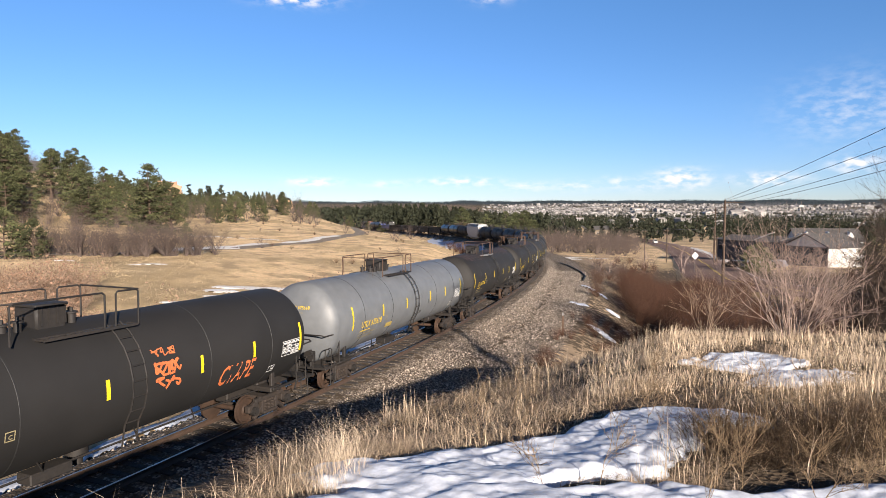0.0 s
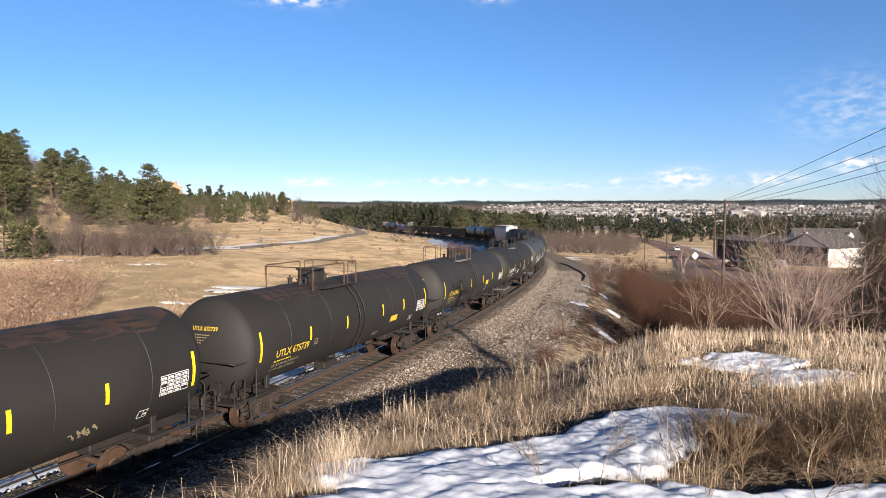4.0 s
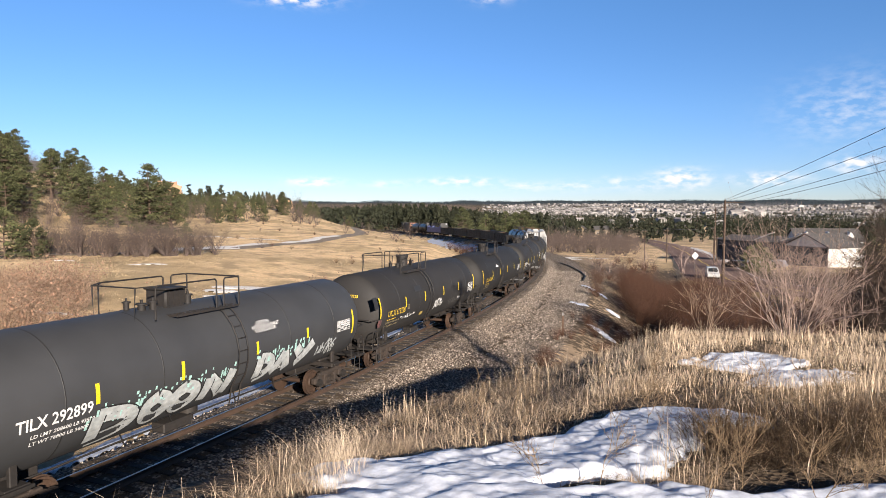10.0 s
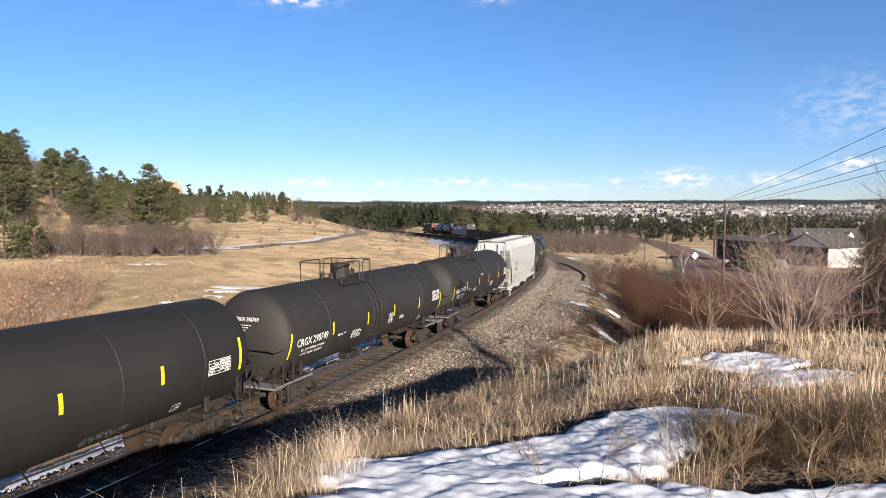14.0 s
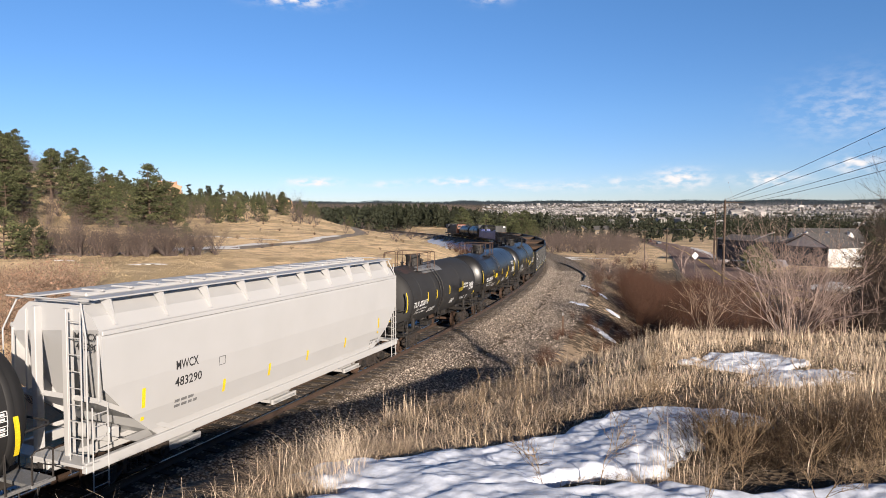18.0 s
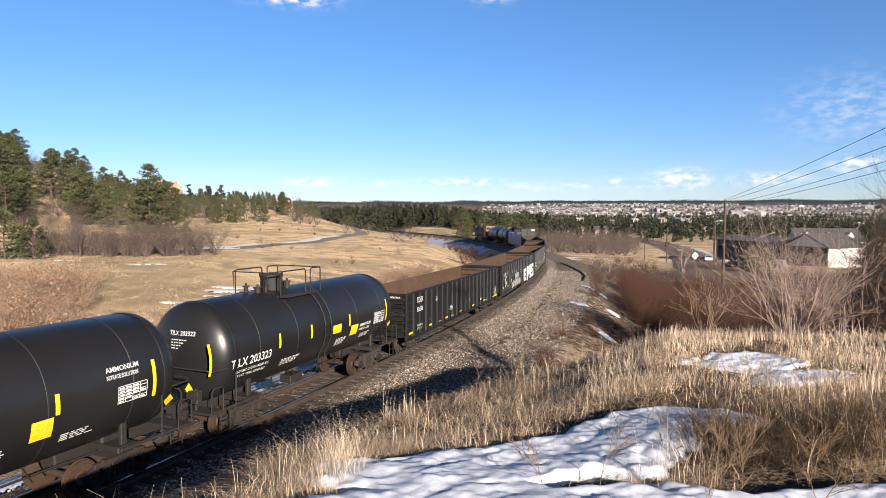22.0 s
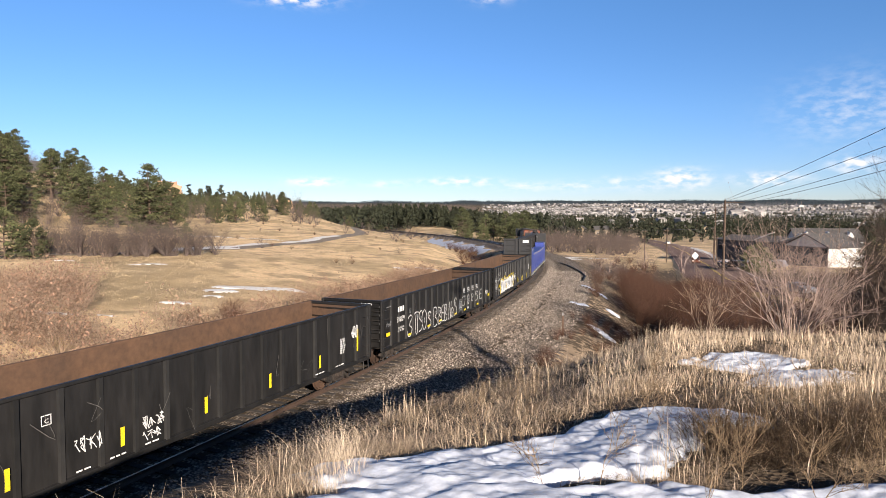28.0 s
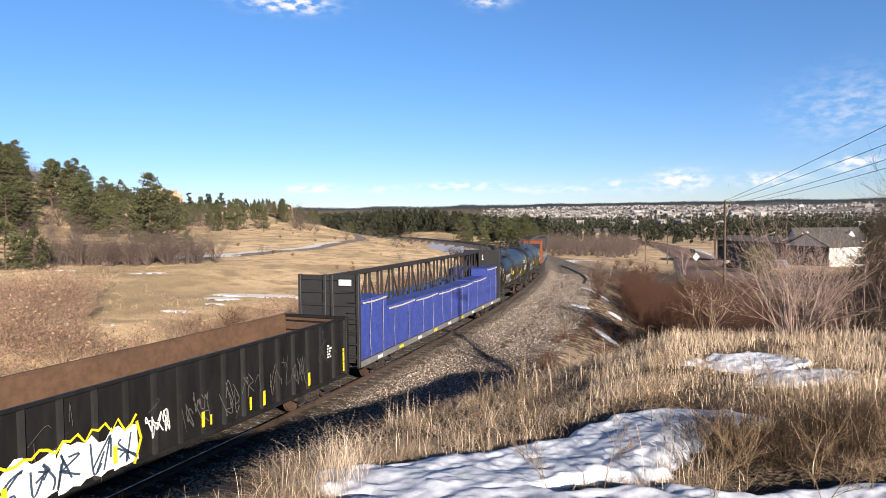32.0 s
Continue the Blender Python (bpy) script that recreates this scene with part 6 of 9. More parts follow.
def m_ucry(car, w, w2, rng, hb):
    end_number(car, hb, "UCRY 100493")
    paint_text("reporting_mark", car, "UCRY", 7.83, 2.25, 0.25, M["white_paint"], w, label="white stencilled letters", width=0.66)
    paint_text("reporting_mark", car, "100493", 8.0, 1.78, 0.24, M["white_paint"], w, label="white stencilled number", width=1.04)
    for _ in range(2):
        scrawl("graffiti", car, 7.9, 1.42, 0.75, 0.3, M["white_paint"], w, rng, 4, 0.035)
    scrawl("graffiti", car, 8.65, 1.68, 0.3, 0.28, M["white_paint"], w, rng, 3, 0.02)
    paint_text("load_limit", car, "LD LMT 208500", 7.97, 1.3, 0.10, M["white_paint"], w, width=0.92)
    paint_text("load_limit", car, "LT WT  76500", 7.97, 1.14, 0.10, M["white_paint"], w, width=0.90)
    yellow_marks(car, w2, [(8.80, 1.32, 0.12, 0.92)] + [(x, 1.21, 0.12, 0.48) for x in (6.36, 3.54, 0.68, -2.27, -5.24)] + [(-8.05, 1.32, 0.12, 0.9)])
    plate_square(car, 5.55, 2.33, 0.24, w, M["white_paint"])
    scrawl("graffiti", car, 4.78, 1.4, 0.73, 0.42, M["white_paint"], w, rng, 5, 0.022)
    scrawl("graffiti", car, 2.87, 1.4, 0.7, 0.36, M["white_paint"], w, rng, 5, 0.022)
    scrawl("graffiti", car, 2.87, 1.12, 0.6, 0.25, M["white_paint"], w, rng, 4, 0.022)
    for lx in (6.8, 4.75, 3.85, 2.8, -5.0, -6.4):
        paint_lines("stencil_lines", car, lx, 1.0, 1, 0.5, M["white_paint"], w, rng, 0.04)
    paint_lines("stencil_lines", car, -6.75, 2.0, 7, 0.35, M["white_paint"], w, rng, 0.05)
    scrawl("graffiti", car, -7.65, 1.95, 0.42, 0.45, M["white_paint"], w, rng, 3, 0.12, "white paint blotch")
    grey_scuffs(car, w, rng, hb, 18)


# single-line painted letters, each in a unit square
GLYPHS = {"3": [[(0.05, 0.9), (0.6, 1.0), (0.9, 0.85), (0.35, 0.55), (0.95, 0.35), (0.6, 0.02), (0.05, 0.08), (0.0, 0.3)]],
          "T": [[(0.0, 0.95), (0.5, 1.0), (1.0, 0.97)], [(0.4, 0.95), (0.25, 0.5), (0.35, 0.0), (0.75, 0.05), (0.7, 0.5), (0.85, 0.9)]],
          "S": [[(0.95, 0.85), (0.6, 1.0), (0.1, 0.85), (0.25, 0.6), (0.85, 0.42), (0.75, 0.1), (0.1, 0.0)], [(0.5, 0.75), (0.62, 0.7), (0.5, 0.65)]],
          "O": [[(0.5, 1.0), (0.1, 0.75), (0.08, 0.3), (0.5, 0.0), (0.9, 0.3), (0.9, 0.75), (0.5, 1.0)], [(0.45, 0.6), (0.6, 0.45), (0.45, 0.35)]],
          "B": [[(0.1, 0.0), (0.05, 0.5), (0.1, 1.0), (0.7, 0.95), (0.9, 0.7), (0.4, 0.5), (0.95, 0.3), (0.7, 0.0), (0.1, 0.0)], [(0.35, 0.75), (0.45, 0.78)], [(0.6, 0.75), (0.7, 0.78)]],
          "E": [[(0.9, 1.0), (0.15, 0.9), (0.05, 0.5), (0.15, 0.05), (0.95, 0.0)], [(0.1, 0.5), (0.5, 0.55), (0.7, 0.5)]],
          "N": [[(0.0, 0.0), (0.1, 0.6), (0.25, 1.0), (0.6, 0.3), (0.75, 0.05), (0.85, 0.6), (1.0, 1.05)]],
          "J": [[(0.0, 0.95), (0.95, 1.0), (0.85, 0.4), (0.6, 0.02), (0.05, 0.15)]]}


def m_mid(car, w, w2, rng, hb):
    """Road name in plain bars, number, and a long row of chalky painted letters."""
    paint_rects("reporting_mark", car, [(7.5 - k * 0.19, 0.14, 2.38, 2.63) for k in range(4)], M["white_paint"], w, "white stencilled road mark", 1)
    paint_text("reporting_mark", car, "518179", 7.63, 1.89, 0.25, M["white_paint"], w, label="white stencilled number", width=0.92)
    paint_text("reporting_mark", car, "518179", 0.5, 2.88, 0.13, M["white_paint"], end_wrap(hb + 0.085))
    paint_text("load_limit", car, "LD LMT 213100", 7.5, 1.56, 0.09, M["white_paint"], w, width=0.75)
    paint_text("load_limit", car, "LT WT 72900", 7.5, 1.42, 0.09, M["white_paint"], w, width=0.75)
    yellow_marks(car, w2, [(8.85, 1.42, 0.44, 0.17)] + [(x, 1.02, 0.42, 0.10) for x in (6.25, 3.55, 1.72, -1.0, -2.88, -5.7)] + [(-8.43, 1.31, 0.45, 0.16)])
    for ch, x0, wd, z0, h in (("3", 6.31, 0.62, 0.96, 1.05), ("T", 5.42, 0.55, 0.95, 1.1), ("S", 4.85, 0.6, 0.98, 1.05), ("O", 4.4, 0.75, 0.96, 1.1), ("S", 3.55, 0.55, 0.92, 0.92), ("B", 2.65, 0.62, 0.88, 1.05), ("B", 1.93, 0.55, 0.92, 0.92), ("E", 1.32, 0.45, 0.98, 0.9), ("B", 0.85, 0.45, 0.95, 0.92),
                              ("N", 0.1, 0.5, 0.86, 1.05), ("O", -0.35, 0.4, 0.95, 0.6), ("S", -0.9, 0.52, 1.0, 1.02), ("J", -2.55, 0.55, 1.32, 0.58), ("O", -3.5, 0.52, 1.31, 0.64), ("O", -4.4, 0.48, 1.41, 0.54), ("S", -5.33, 0.62, 1.35, 0.62), ("E", -6.3, 0.75, 1.36, 0.62)):
        vs, fs = [], []
        for line in GLYPHS[ch]:
            stroke(vs, fs, curve_pts([(p * wd + rng.uniform(-0.02, 0.02), q * h + rng.uniform(-0.02, 0.02)) for p, q in line], 5), 0.042, x0, z0, w2)
        from_arrays("graffiti", vs, fs, M["white_paint"], car, "thin white graffiti letter")
    for k in range(4):
        paint_rects("graffiti", car, [(-2.62 - k * 0.93, 0.5, 2.15, 2.19), (-2.68 - k * 0.93, 0.38, 2.24, 2.30), (-2.66 - k * 0.93, 0.12, 2.24, 2.42), (-2.92 - k * 0.93, 0.1, 2.24, 2.42), (-2.66 - k * 0.93, 0.36, 2.38, 2.43)], M["white_paint"], w2, "small white painted mark with underline", 1)
    scrawl("graffiti", car, -1.88, 1.0, 0.5, 0.88, M["white_paint"], w2, rng, 3, 0.03)
    scrawl("graffiti", car, -3.5, 1.0, 0.4, 0.2, M["white_paint"], w2, rng, 4, 0.03)
    scrawl("graffiti", car, -7.83, 1.46, 0.6, 0.4, M["white_paint"], w2, rng, 4, 0.03)
    for _ in range(2):
        scrawl("graffiti", car, 8.85, 1.85, 0.55, 0.25, M["galvanised"], w, rng, 5, 0.018)
    plate_square(car, 6.1, 2.14, 0.22, w, M["galvanised"])
    paint_lines("stencil_lines", car, 8.85, 2.76, 1, 0.55, M["galvanised"], w, rng, 0.04)
    grey_scuffs(car, w, rng, hb, 20)


def m_last(car, w, w2, rng, hb):
    end_number(car, hb, "COER 807099")
    paint_text("reporting_mark", car, "C O E R", 7.6, 2.42, 0.21, M["white_paint"], w, label="white stencilled letters", width=0.66)
    paint_text("reporting_mark", car, "8070", 7.6, 1.97, 0.21, M["white_paint"], w, label="white stencilled number", width=0.63)
    paint_text("reporting_mark", car, "99", 6.71, 1.94, 0.21, M["white_paint"], w, width=0.3)
    paint_lines("stencil_lines", car, 7.6, 1.30, 2, 0.45, M["white_paint"], w, rng, 0.05)
    for _ in range(2):
        scrawl("graffiti", car, 7.54, 1.48, 0.56, 0.25, M["yellow_paint"], w, rng, 4, 0.03)
    for _ in range(2):
        scrawl("graffiti", car, 8.75, 1.2, 0.7, 1.3, M["white_paint"], w, rng, 3, 0.02)
    block_piece(car, 6.8, 0.92, 5.75, 1.18, flat_wrap(1.556), rng, M["white_paint"], M["yellow"], M["blue_paint"], 8)
    yellow_marks(car, flat_wrap(1.566), [(x, 1.12, 0.12, 0.44) for x in (6.84, 4.4, 1.76, -1.16)] + [(-1.5, 1.1, 0.07, 0.3), (-3.22, 1.03, 0.1, 0.42), (-3.88, 1.0, 0.12, 0.48), (-6.42, 1.02, 0.13, 0.48), (-hb + 0.42, 1.03, 0.12, 0.92)])
    scrawl("graffiti", car, 0.75, 1.36, 0.76, 0.7, M["white_paint"], w, rng, 4, 0.04, "thin white graffiti tag")
    for x in (-0.6, -1.9, -2.9, -4.3, -5.5):
        scrawl("graffiti", car, x, 1.15, 0.9, 1.1, M["steel_scuff"], w, rng, 3, 0.03, "faint grey scrawl")
    paint_lines("stencil_lines", car, -hb + 1.5, 2.2, 5, 0.2, M["white_paint"], w, rng, 0.06)
    plate_square(car, 4.97, 2.26, 0.22, w, M["white_paint"])
    grey_scuffs(car, w, rng, hb, 24)


gondola(15, "black gondola car with rusty inside and white stencils", 20, m_coer, 3.15)
gondola(16, "black gondola car with white block-letter graffiti and rusty inside", 19, m_sflc)
gondola(17, "black gondola car with yellow strips and rusty inside", 18, m_ucry)
gondola(18, "black gondola car with thin white graffiti letters", 20, m_mid)
gondola(19, "scuffed black gondola car with large white graffiti piece", 21, m_last)


# ---------- centre-beam flat car with wrapped lumber ----------
def centerbeam(i):
    half = half_of(i)
    hb = half - 0.55
    car = thing("centerbeam_car", Matrix(), "black centre-beam flat car with slatted beam and end bulkheads", "flat car", "freight cars of the train")
    rng = random.Random(9)
    D = M["steel_dark"]
    bm = bmesh.new()
    box(bm, -hb, hb, -1.42, 1.42, 0.98, 1.08, 0.01)
    box(bm, -half + 0.3, half - 0.3, -0.35, 0.35, 0.55, 1.0, 0.03)
    part("deck", bm, M["truck"], car)
    for e in (-1, 1):
        bm = bmesh.new()
        box(bm, -hb, hb, e * 1.42 - 0.05, e * 1.42 + 0.05, 0.80, 1.06, 0.015)
        part("side_sill", bm, M["galvanised"] if e > 0 else D, car)
    z1 = 4.72
    for e in (1, -1):
        x = e * hb
        bm = bmesh.new()
        box(bm, x - 0.06, x + 0.06, -1.40, 1.40, 1.08, z1)
        bulk = part("bulkhead", bm, M["black_paint"], car)
        for k in range(7):
            z = 1.2 + k * 0.55
            bm = bmesh.new()
            box(bm, x + e * 0.05 - 0.05, x + e * 0.05 + 0.08, -1.36, 1.36, z, z + 0.10, 0.02)
            part("bulkhead_rib", bm, M["black_paint"], car)
        bm = bmesh.new()
        for y in (-1.40, -0.18, 0.18, 1.40):
            box(bm, x + e * 0.06 - 0.08, x + e * 0.06 + 0.10, y - 0.07, y + 0.07, 0.8, z1 + 0.03, 0.02)
        part("bulkhead_post", bm, M["black_paint"], car)
        bm = bmesh.new()
        for k in range(8):
            z = 0.9 + k * 0.45
            rod(bm, [(x + e * 0.08, 0.95, z), (x + e * 0.2, 0.95, z), (x + e * 0.2, 1.35, z), (x + e * 0.08, 1.35, z)], 0.014, 5)
        part("grab_iron", bm, D, car)
    # beam: top and bottom chords, posts in pairs, diagonals
    for z, t in ((z1 - 0.09, 0.18), (1.2, 0.12)):
        bm = bmesh.new()
        box(bm, -hb, hb, -0.20, 0.20, z - t / 2, z + t / 2, 0.03)
        part("beam_chord", bm, D, car)
    n = 17
    for k in range(n):
        x = -hb + 0.9 + (2 * hb - 1.8) * k / (n - 1)
        for dy in (-0.11, 0.11):
            def b_post(bm):
                box(bm, -0.08, 0.08, -0.035, 0.035, 1.2, z1 - 0.1, 0.01)
            shared("beam_post", stock("cb_post", b_post, D), pose(x, dy, 0), car)
        if k < n - 1:
            step = (2 * hb - 1.8) / (n - 1)
            bm = bmesh.new()
            s = 1 if k % 2 else -1
            rod(bm, [(x + (0.1 if s > 0 else step - 0.1), 0, 2.4), (x + (step - 0.1 if s > 0 else 0.1), 0, z1 - 0.15)], 0.05, 6)
            part("beam_brace", bm, D, car)
    trucks(car, half - 3.2)
    couplers(car, half)
    for k in range(9):
        x = hb - 1.6 - k * 2.4
        paint_rects("reflector_strip", car, [(x, 0.5, 0.86, 1.0)], M["yellow"] if k % 2 else M["white_paint"], flat_wrap(1.475), steps=1)
    for k in range(18):
        bm = bmesh.new()
        cyl(bm, (hb - 0.8 - k * 1.3, 1.36, 0.72), "x", 0.08, 0.3, 10)
        part("winch", bm, D, car)
    paint_rects("label_plate", car, [(-0.2 + 0.75, 0.6, 4.30, 4.55)], M["white_paint"], end_wrap(hb + 0.19), "pale paper notice", 1)
    bm = bmesh.new()
    box(bm, -hb - 0.02, -hb + 1.6, 0.20, 0.32, 1.1, z1, 0.02)
    part("end_gusset", bm, M["black_paint"], car)
    paint_rects("emblem", car, [(-hb + 1.15, 0.5, 4.0, 4.06), (-hb + 1.0, 0.12, 4.1, 4.4), (-hb + 0.85, 0.1, 4.2, 4.5)], M["white_paint"], flat_wrap(0.325), "white emblem", 1)
    # wrapped lumber bundles on the near side: each its own pack with uneven top
    for e in (1, -1):
        tops = [(hb - 0.15, 2.6, 3.62), (hb - 2.8, 3.35, 3.05), (hb - 6.2, 3.35, 3.0), (hb - 9.6, 3.3, 2.95), (hb - 12.95, 3.35, 2.95), (hb - 16.35, 3.35, 3.0), (hb - 19.75, 2.9, 3.55)]
        for x0, ln, zt in tops:
            bm = bmesh.new()
            nx, nz = 14, 8
            yo, yi = e * 1.40, e * 0.26
            ys = lambda a, b: yo + e * (0.025 * math.sin(a * 2.1 + b) + 0.02 * rng.random()) - e * (0.05 if b == nz else 0)
            g = [[bm.verts.new((x0 - ln * a / nx, ys(a, b), 1.09 + (zt - 1.09) * b / nz + (0.02 * rng.random() if b == nz else 0))) for b in range(nz + 1)] for a in range(nx + 1)]
            t = [bm.verts.new((x0 - ln * a / nx, yi, zt + 0.01 + 0.03 * rng.random())) for a in range(nx + 1)]
            bt = [bm.verts.new((x0 - ln * a / nx, yi, 1.09)) for a in range(nx + 1)]
            for a in range(nx):
                for b in range(nz):
                    bm.faces.new((g[a][b], g[a + 1][b], g[a + 1][b + 1], g[a][b + 1]))
                bm.faces.new((g[a][nz], g[a + 1][nz], t[a + 1], t[a]))
                bm.faces.new((t[a], t[a + 1], bt[a + 1], bt[a]))
            bm.faces.new([g[0][b] for b in range(nz + 1)] + [t[0], bt[0]])
            bm.faces.new([g[nx][b] for b in range(nz + 1)][::-1] + [bt[nx], t[nx]])
            bmesh.ops.recalc_face_normals(bm, faces=bm.faces)
            pk = part("lumber_pack", bm, M["wrap_blue"], car, "lumber bundle in blue plastic wrap", True)
            if e > 0:
                vs, fs = [], []
                wv = flat_wrap(1.455)
                for q in range(2):
                    u = ln * (0.25 + 0.5 * q) + rng.uniform(-0.2, 0.2)
                    stroke(vs, fs, [(u, 1.1), (u + rng.uniform(-0.1, 0.1), 2.0), (u + rng.uniform(-0.1, 0.1), zt)], 0.035, x0, 0, wv)
                stroke(vs, fs, [(0.05, zt - 0.10), (ln / 2, zt - 0.13), (ln - 0.05, zt - 0.08)], 0.07, x0, 0, wv)
                from_arrays("strap", vs, fs, M["strap"], car, "pale tie-down straps")
    TRAIN.append((car, (JOINTS[i] + JOINTS[i + 1]) / 2, half - 3.2))


M["strap"] = mat("strap", (0.4125, 0.375, 0.315), (0.3375, 0.315, 0.27), 0.7, 0, 3, 20)
centerbeam(20)


# ---------- pushing locomotive at the rear ----------
def locomotive(i):
    half = half_of(i)
    car = thing("locomotive", Matrix(), "orange and black diesel locomotive pushing at the rear, darkened as in shade", "locomotive", "freight cars of the train")
    # orange dulled, hood and radiator black: the shaded side put into the colours
    O, D = M["loco_orange_shaded"], M["black_paint"]
    bm = bmesh.new()
    box(bm, -half + 0.6, half - 0.6, -1.5, 1.5, 1.15, 1.55, 0.04)
    part("frame", bm, D, car)
    bm = bmesh.new()
    box(bm, -half + 1.6, half - 5.2, -0.95, 0.95, 1.55, 4.2, 0.10)
    part("engine_hood", bm, D, car)
    bm = bmesh.new()
    box(bm, -half + 1.4, -half + 5.2, -1.48, 1.48, 3.0, 4.55, 0.12)
    part("radiator", bm, D, car)
    bm = bmesh.new()
    box(bm, half - 5.2, half - 2.9, -1.5, 1.5, 1.55, 4.6, 0.12)
    cab = part("cab", bm, O, car)
    for y in (-0.75, 0.75):
        bm = bmesh.new()
        box(bm, half - 2.91, half - 2.86, y - 0.5, y + 0.5, 3.5, 4.1)
        part("windscreen", bm, M["glass"], car)
    for y in (-1.5, 1.5):
        bm = bmesh.new()
        box(bm, half - 4.7, half - 3.4, y - 0.03, y + 0.03, 3.4, 4.1)
        part("cab_window", bm, M["glass"], car)
    bm = bmesh.new()
    box(bm, half - 2.9, half - 1.1, -1.0, 1.0, 1.55, 3.1, 0.15)
    part("nose", bm, D, car)
    bm = bmesh.new()
    box(bm, -3.2, 3.2, -1.35, 1.35, 0.35, 1.15, 0.15)
    part("fuel_tank", bm, D, car)
    for x in (-half + 3.3, -half + 6.5, 0.5, half - 7):
        bm = bmesh.new()
        cyl(bm, (x, 0, 4.45), "z", 0.6, 0.5, 18)
        part("roof_fan", bm, D, car)
    for y in (-1.45, 1.45):
        bm = bmesh.new()
        rod(bm, [(-half + 0.9, y, 2.5), (half - 5.3, y, 2.5)], 0.025, 6)
        for k in range(9):
            x = -half + 0.9 + k * (2 * half - 6.2) / 8
            rod(bm, [(x, y, 1.5), (x, y, 2.5)], 0.02, 5)
        part("handrail", bm, M["galvanised"], car)
    trucks(car, half - 4.2)
    couplers(car, half)
    TRAIN.append((car, (JOINTS[i] + JOINTS[i + 1]) / 2, half - 4.2))


locomotive(23)


# ---------- snow ----------
M["snow"] = mat("snow", (0.63, 0.67, 0.75), (0.56, 0.595, 0.67), 0.6, 0, 1.2, 9, 0.35, 9)
M["snow_old"] = mat("snow_old", (0.703, 0.684, 0.665), (0.57, 0.5415, 0.5035), 0.7, 0, 1.0, 6, 0.25, 5)


def snow_patch(label, blobs, step, thick, material, rough=1.0, seed=1.0, group="", cup=0.0):
    """Snow lying on the ground: the union of soft ellipses (x, y, rx, ry, turn), ragged at the rim, tapering into the ground."""
    x0 = min(b[0] - max(b[2], b[3]) * 1.5 for b in blobs)
    x1 = max(b[0] + max(b[2], b[3]) * 1.5 for b in blobs)
    y0 = min(b[1] - max(b[2], b[3]) * 1.5 for b in blobs)
    y1 = max(b[1] + max(b[2], b[3]) * 1.5 for b in blobs)
    X, Y = np.meshgrid(np.arange(x0, x1, step), np.arange(y0, y1, step))
    m = np.full(X.shape, -9.0)
    for bx, by, rx, ry, turn in blobs:
        c, s = math.cos(radians(turn)), math.sin(radians(turn))
        u, v = ((X - bx) * c + (Y - by) * s) / rx, (-(X - bx) * s + (Y - by) * c) / ry
        m = np.maximum(m, 1 - np.hypot(u, v))
    k = 1 / (step * 14)
    m = m + rough * (0.20 * wob(X * k, Y * k, 1.0, seed) + 0.12 * wob(X * k, Y * k, 0.37, seed + 2))
    Z = ground_z(X, Y)
    cups = 0.5 + 0.5 * wob(X + 0.11 * np.sin(Y * 9), Y * 1.7, 0.115, seed) + 0.45 * wob(X, Y * 1.4, 0.31, seed + 3) + 0.25 * wob(X, Y, 0.05, seed + 5)
    rise = thick * smooth(m, -0.02, 0.22) - cup * thick * cups * smooth(m, 0.05, 0.3) + thick * 0.30 * wob(X * k, Y * k, 0.75, seed + 4) * smooth(m, 0.1, 0.4) + thick * 0.12 * wob(X * k, Y * k, 0.24, seed + 6) * smooth(m, 0.1, 0.3)
    Z = Z + rise - 0.02 - 0.05 * thick
    keep = m > -0.06
    quad = keep[:-1, :-1] & keep[1:, :-1] & keep[:-1, 1:] & keep[1:, 1:]
    ids = np.arange(X.size).reshape(X.shape)
    f = np.stack([ids[:-1, :-1], ids[:-1, 1:], ids[1:, 1:], ids[1:, :-1]], -1)[quad]
    used = np.unique(f)
    back = np.zeros(X.size, int)
    back[used] = np.arange(len(used))
    ob = from_arrays("snow_patch", np.stack([X, Y, Z], -1).reshape(-1, 3)[used], back[f], material, smooth=True)
    return tagged(ob, label, "snow", group)


NEAR_SNOW = [(0.2, 7.3, 2.0, 0.85, 12), (1.75, 8.0, 1.4, 1.05, 30), (2.8, 8.85, 1.35, 0.8, 32), (3.8, 9.35, 1.1, 0.45, -12), (1.2, 5.6, 3.6, 1.4, 0), (4.3, 6.2, 2.2, 0.72, 3), (5.9, 6.4, 1.4, 0.55, 5)]
snow_patch("melting white snow patch with dimpled surface among dry grass", NEAR_SNOW, 0.04, 0.17, M["snow"], 1.1, 1.0, "snow patches", 0.15)
MID_SNOW = [(7.0, 14.2, 1.5, 1.15, 60), (7.4, 12.6, 1.3, 0.7, 25), (6.7, 12.0, 0.8, 0.3, 10)]
snow_patch("thin snow patch pierced by dry grass stalks", MID_SNOW, 0.05, 0.13, M["snow"], 2.6, 3.0, "snow patches", 0.36)
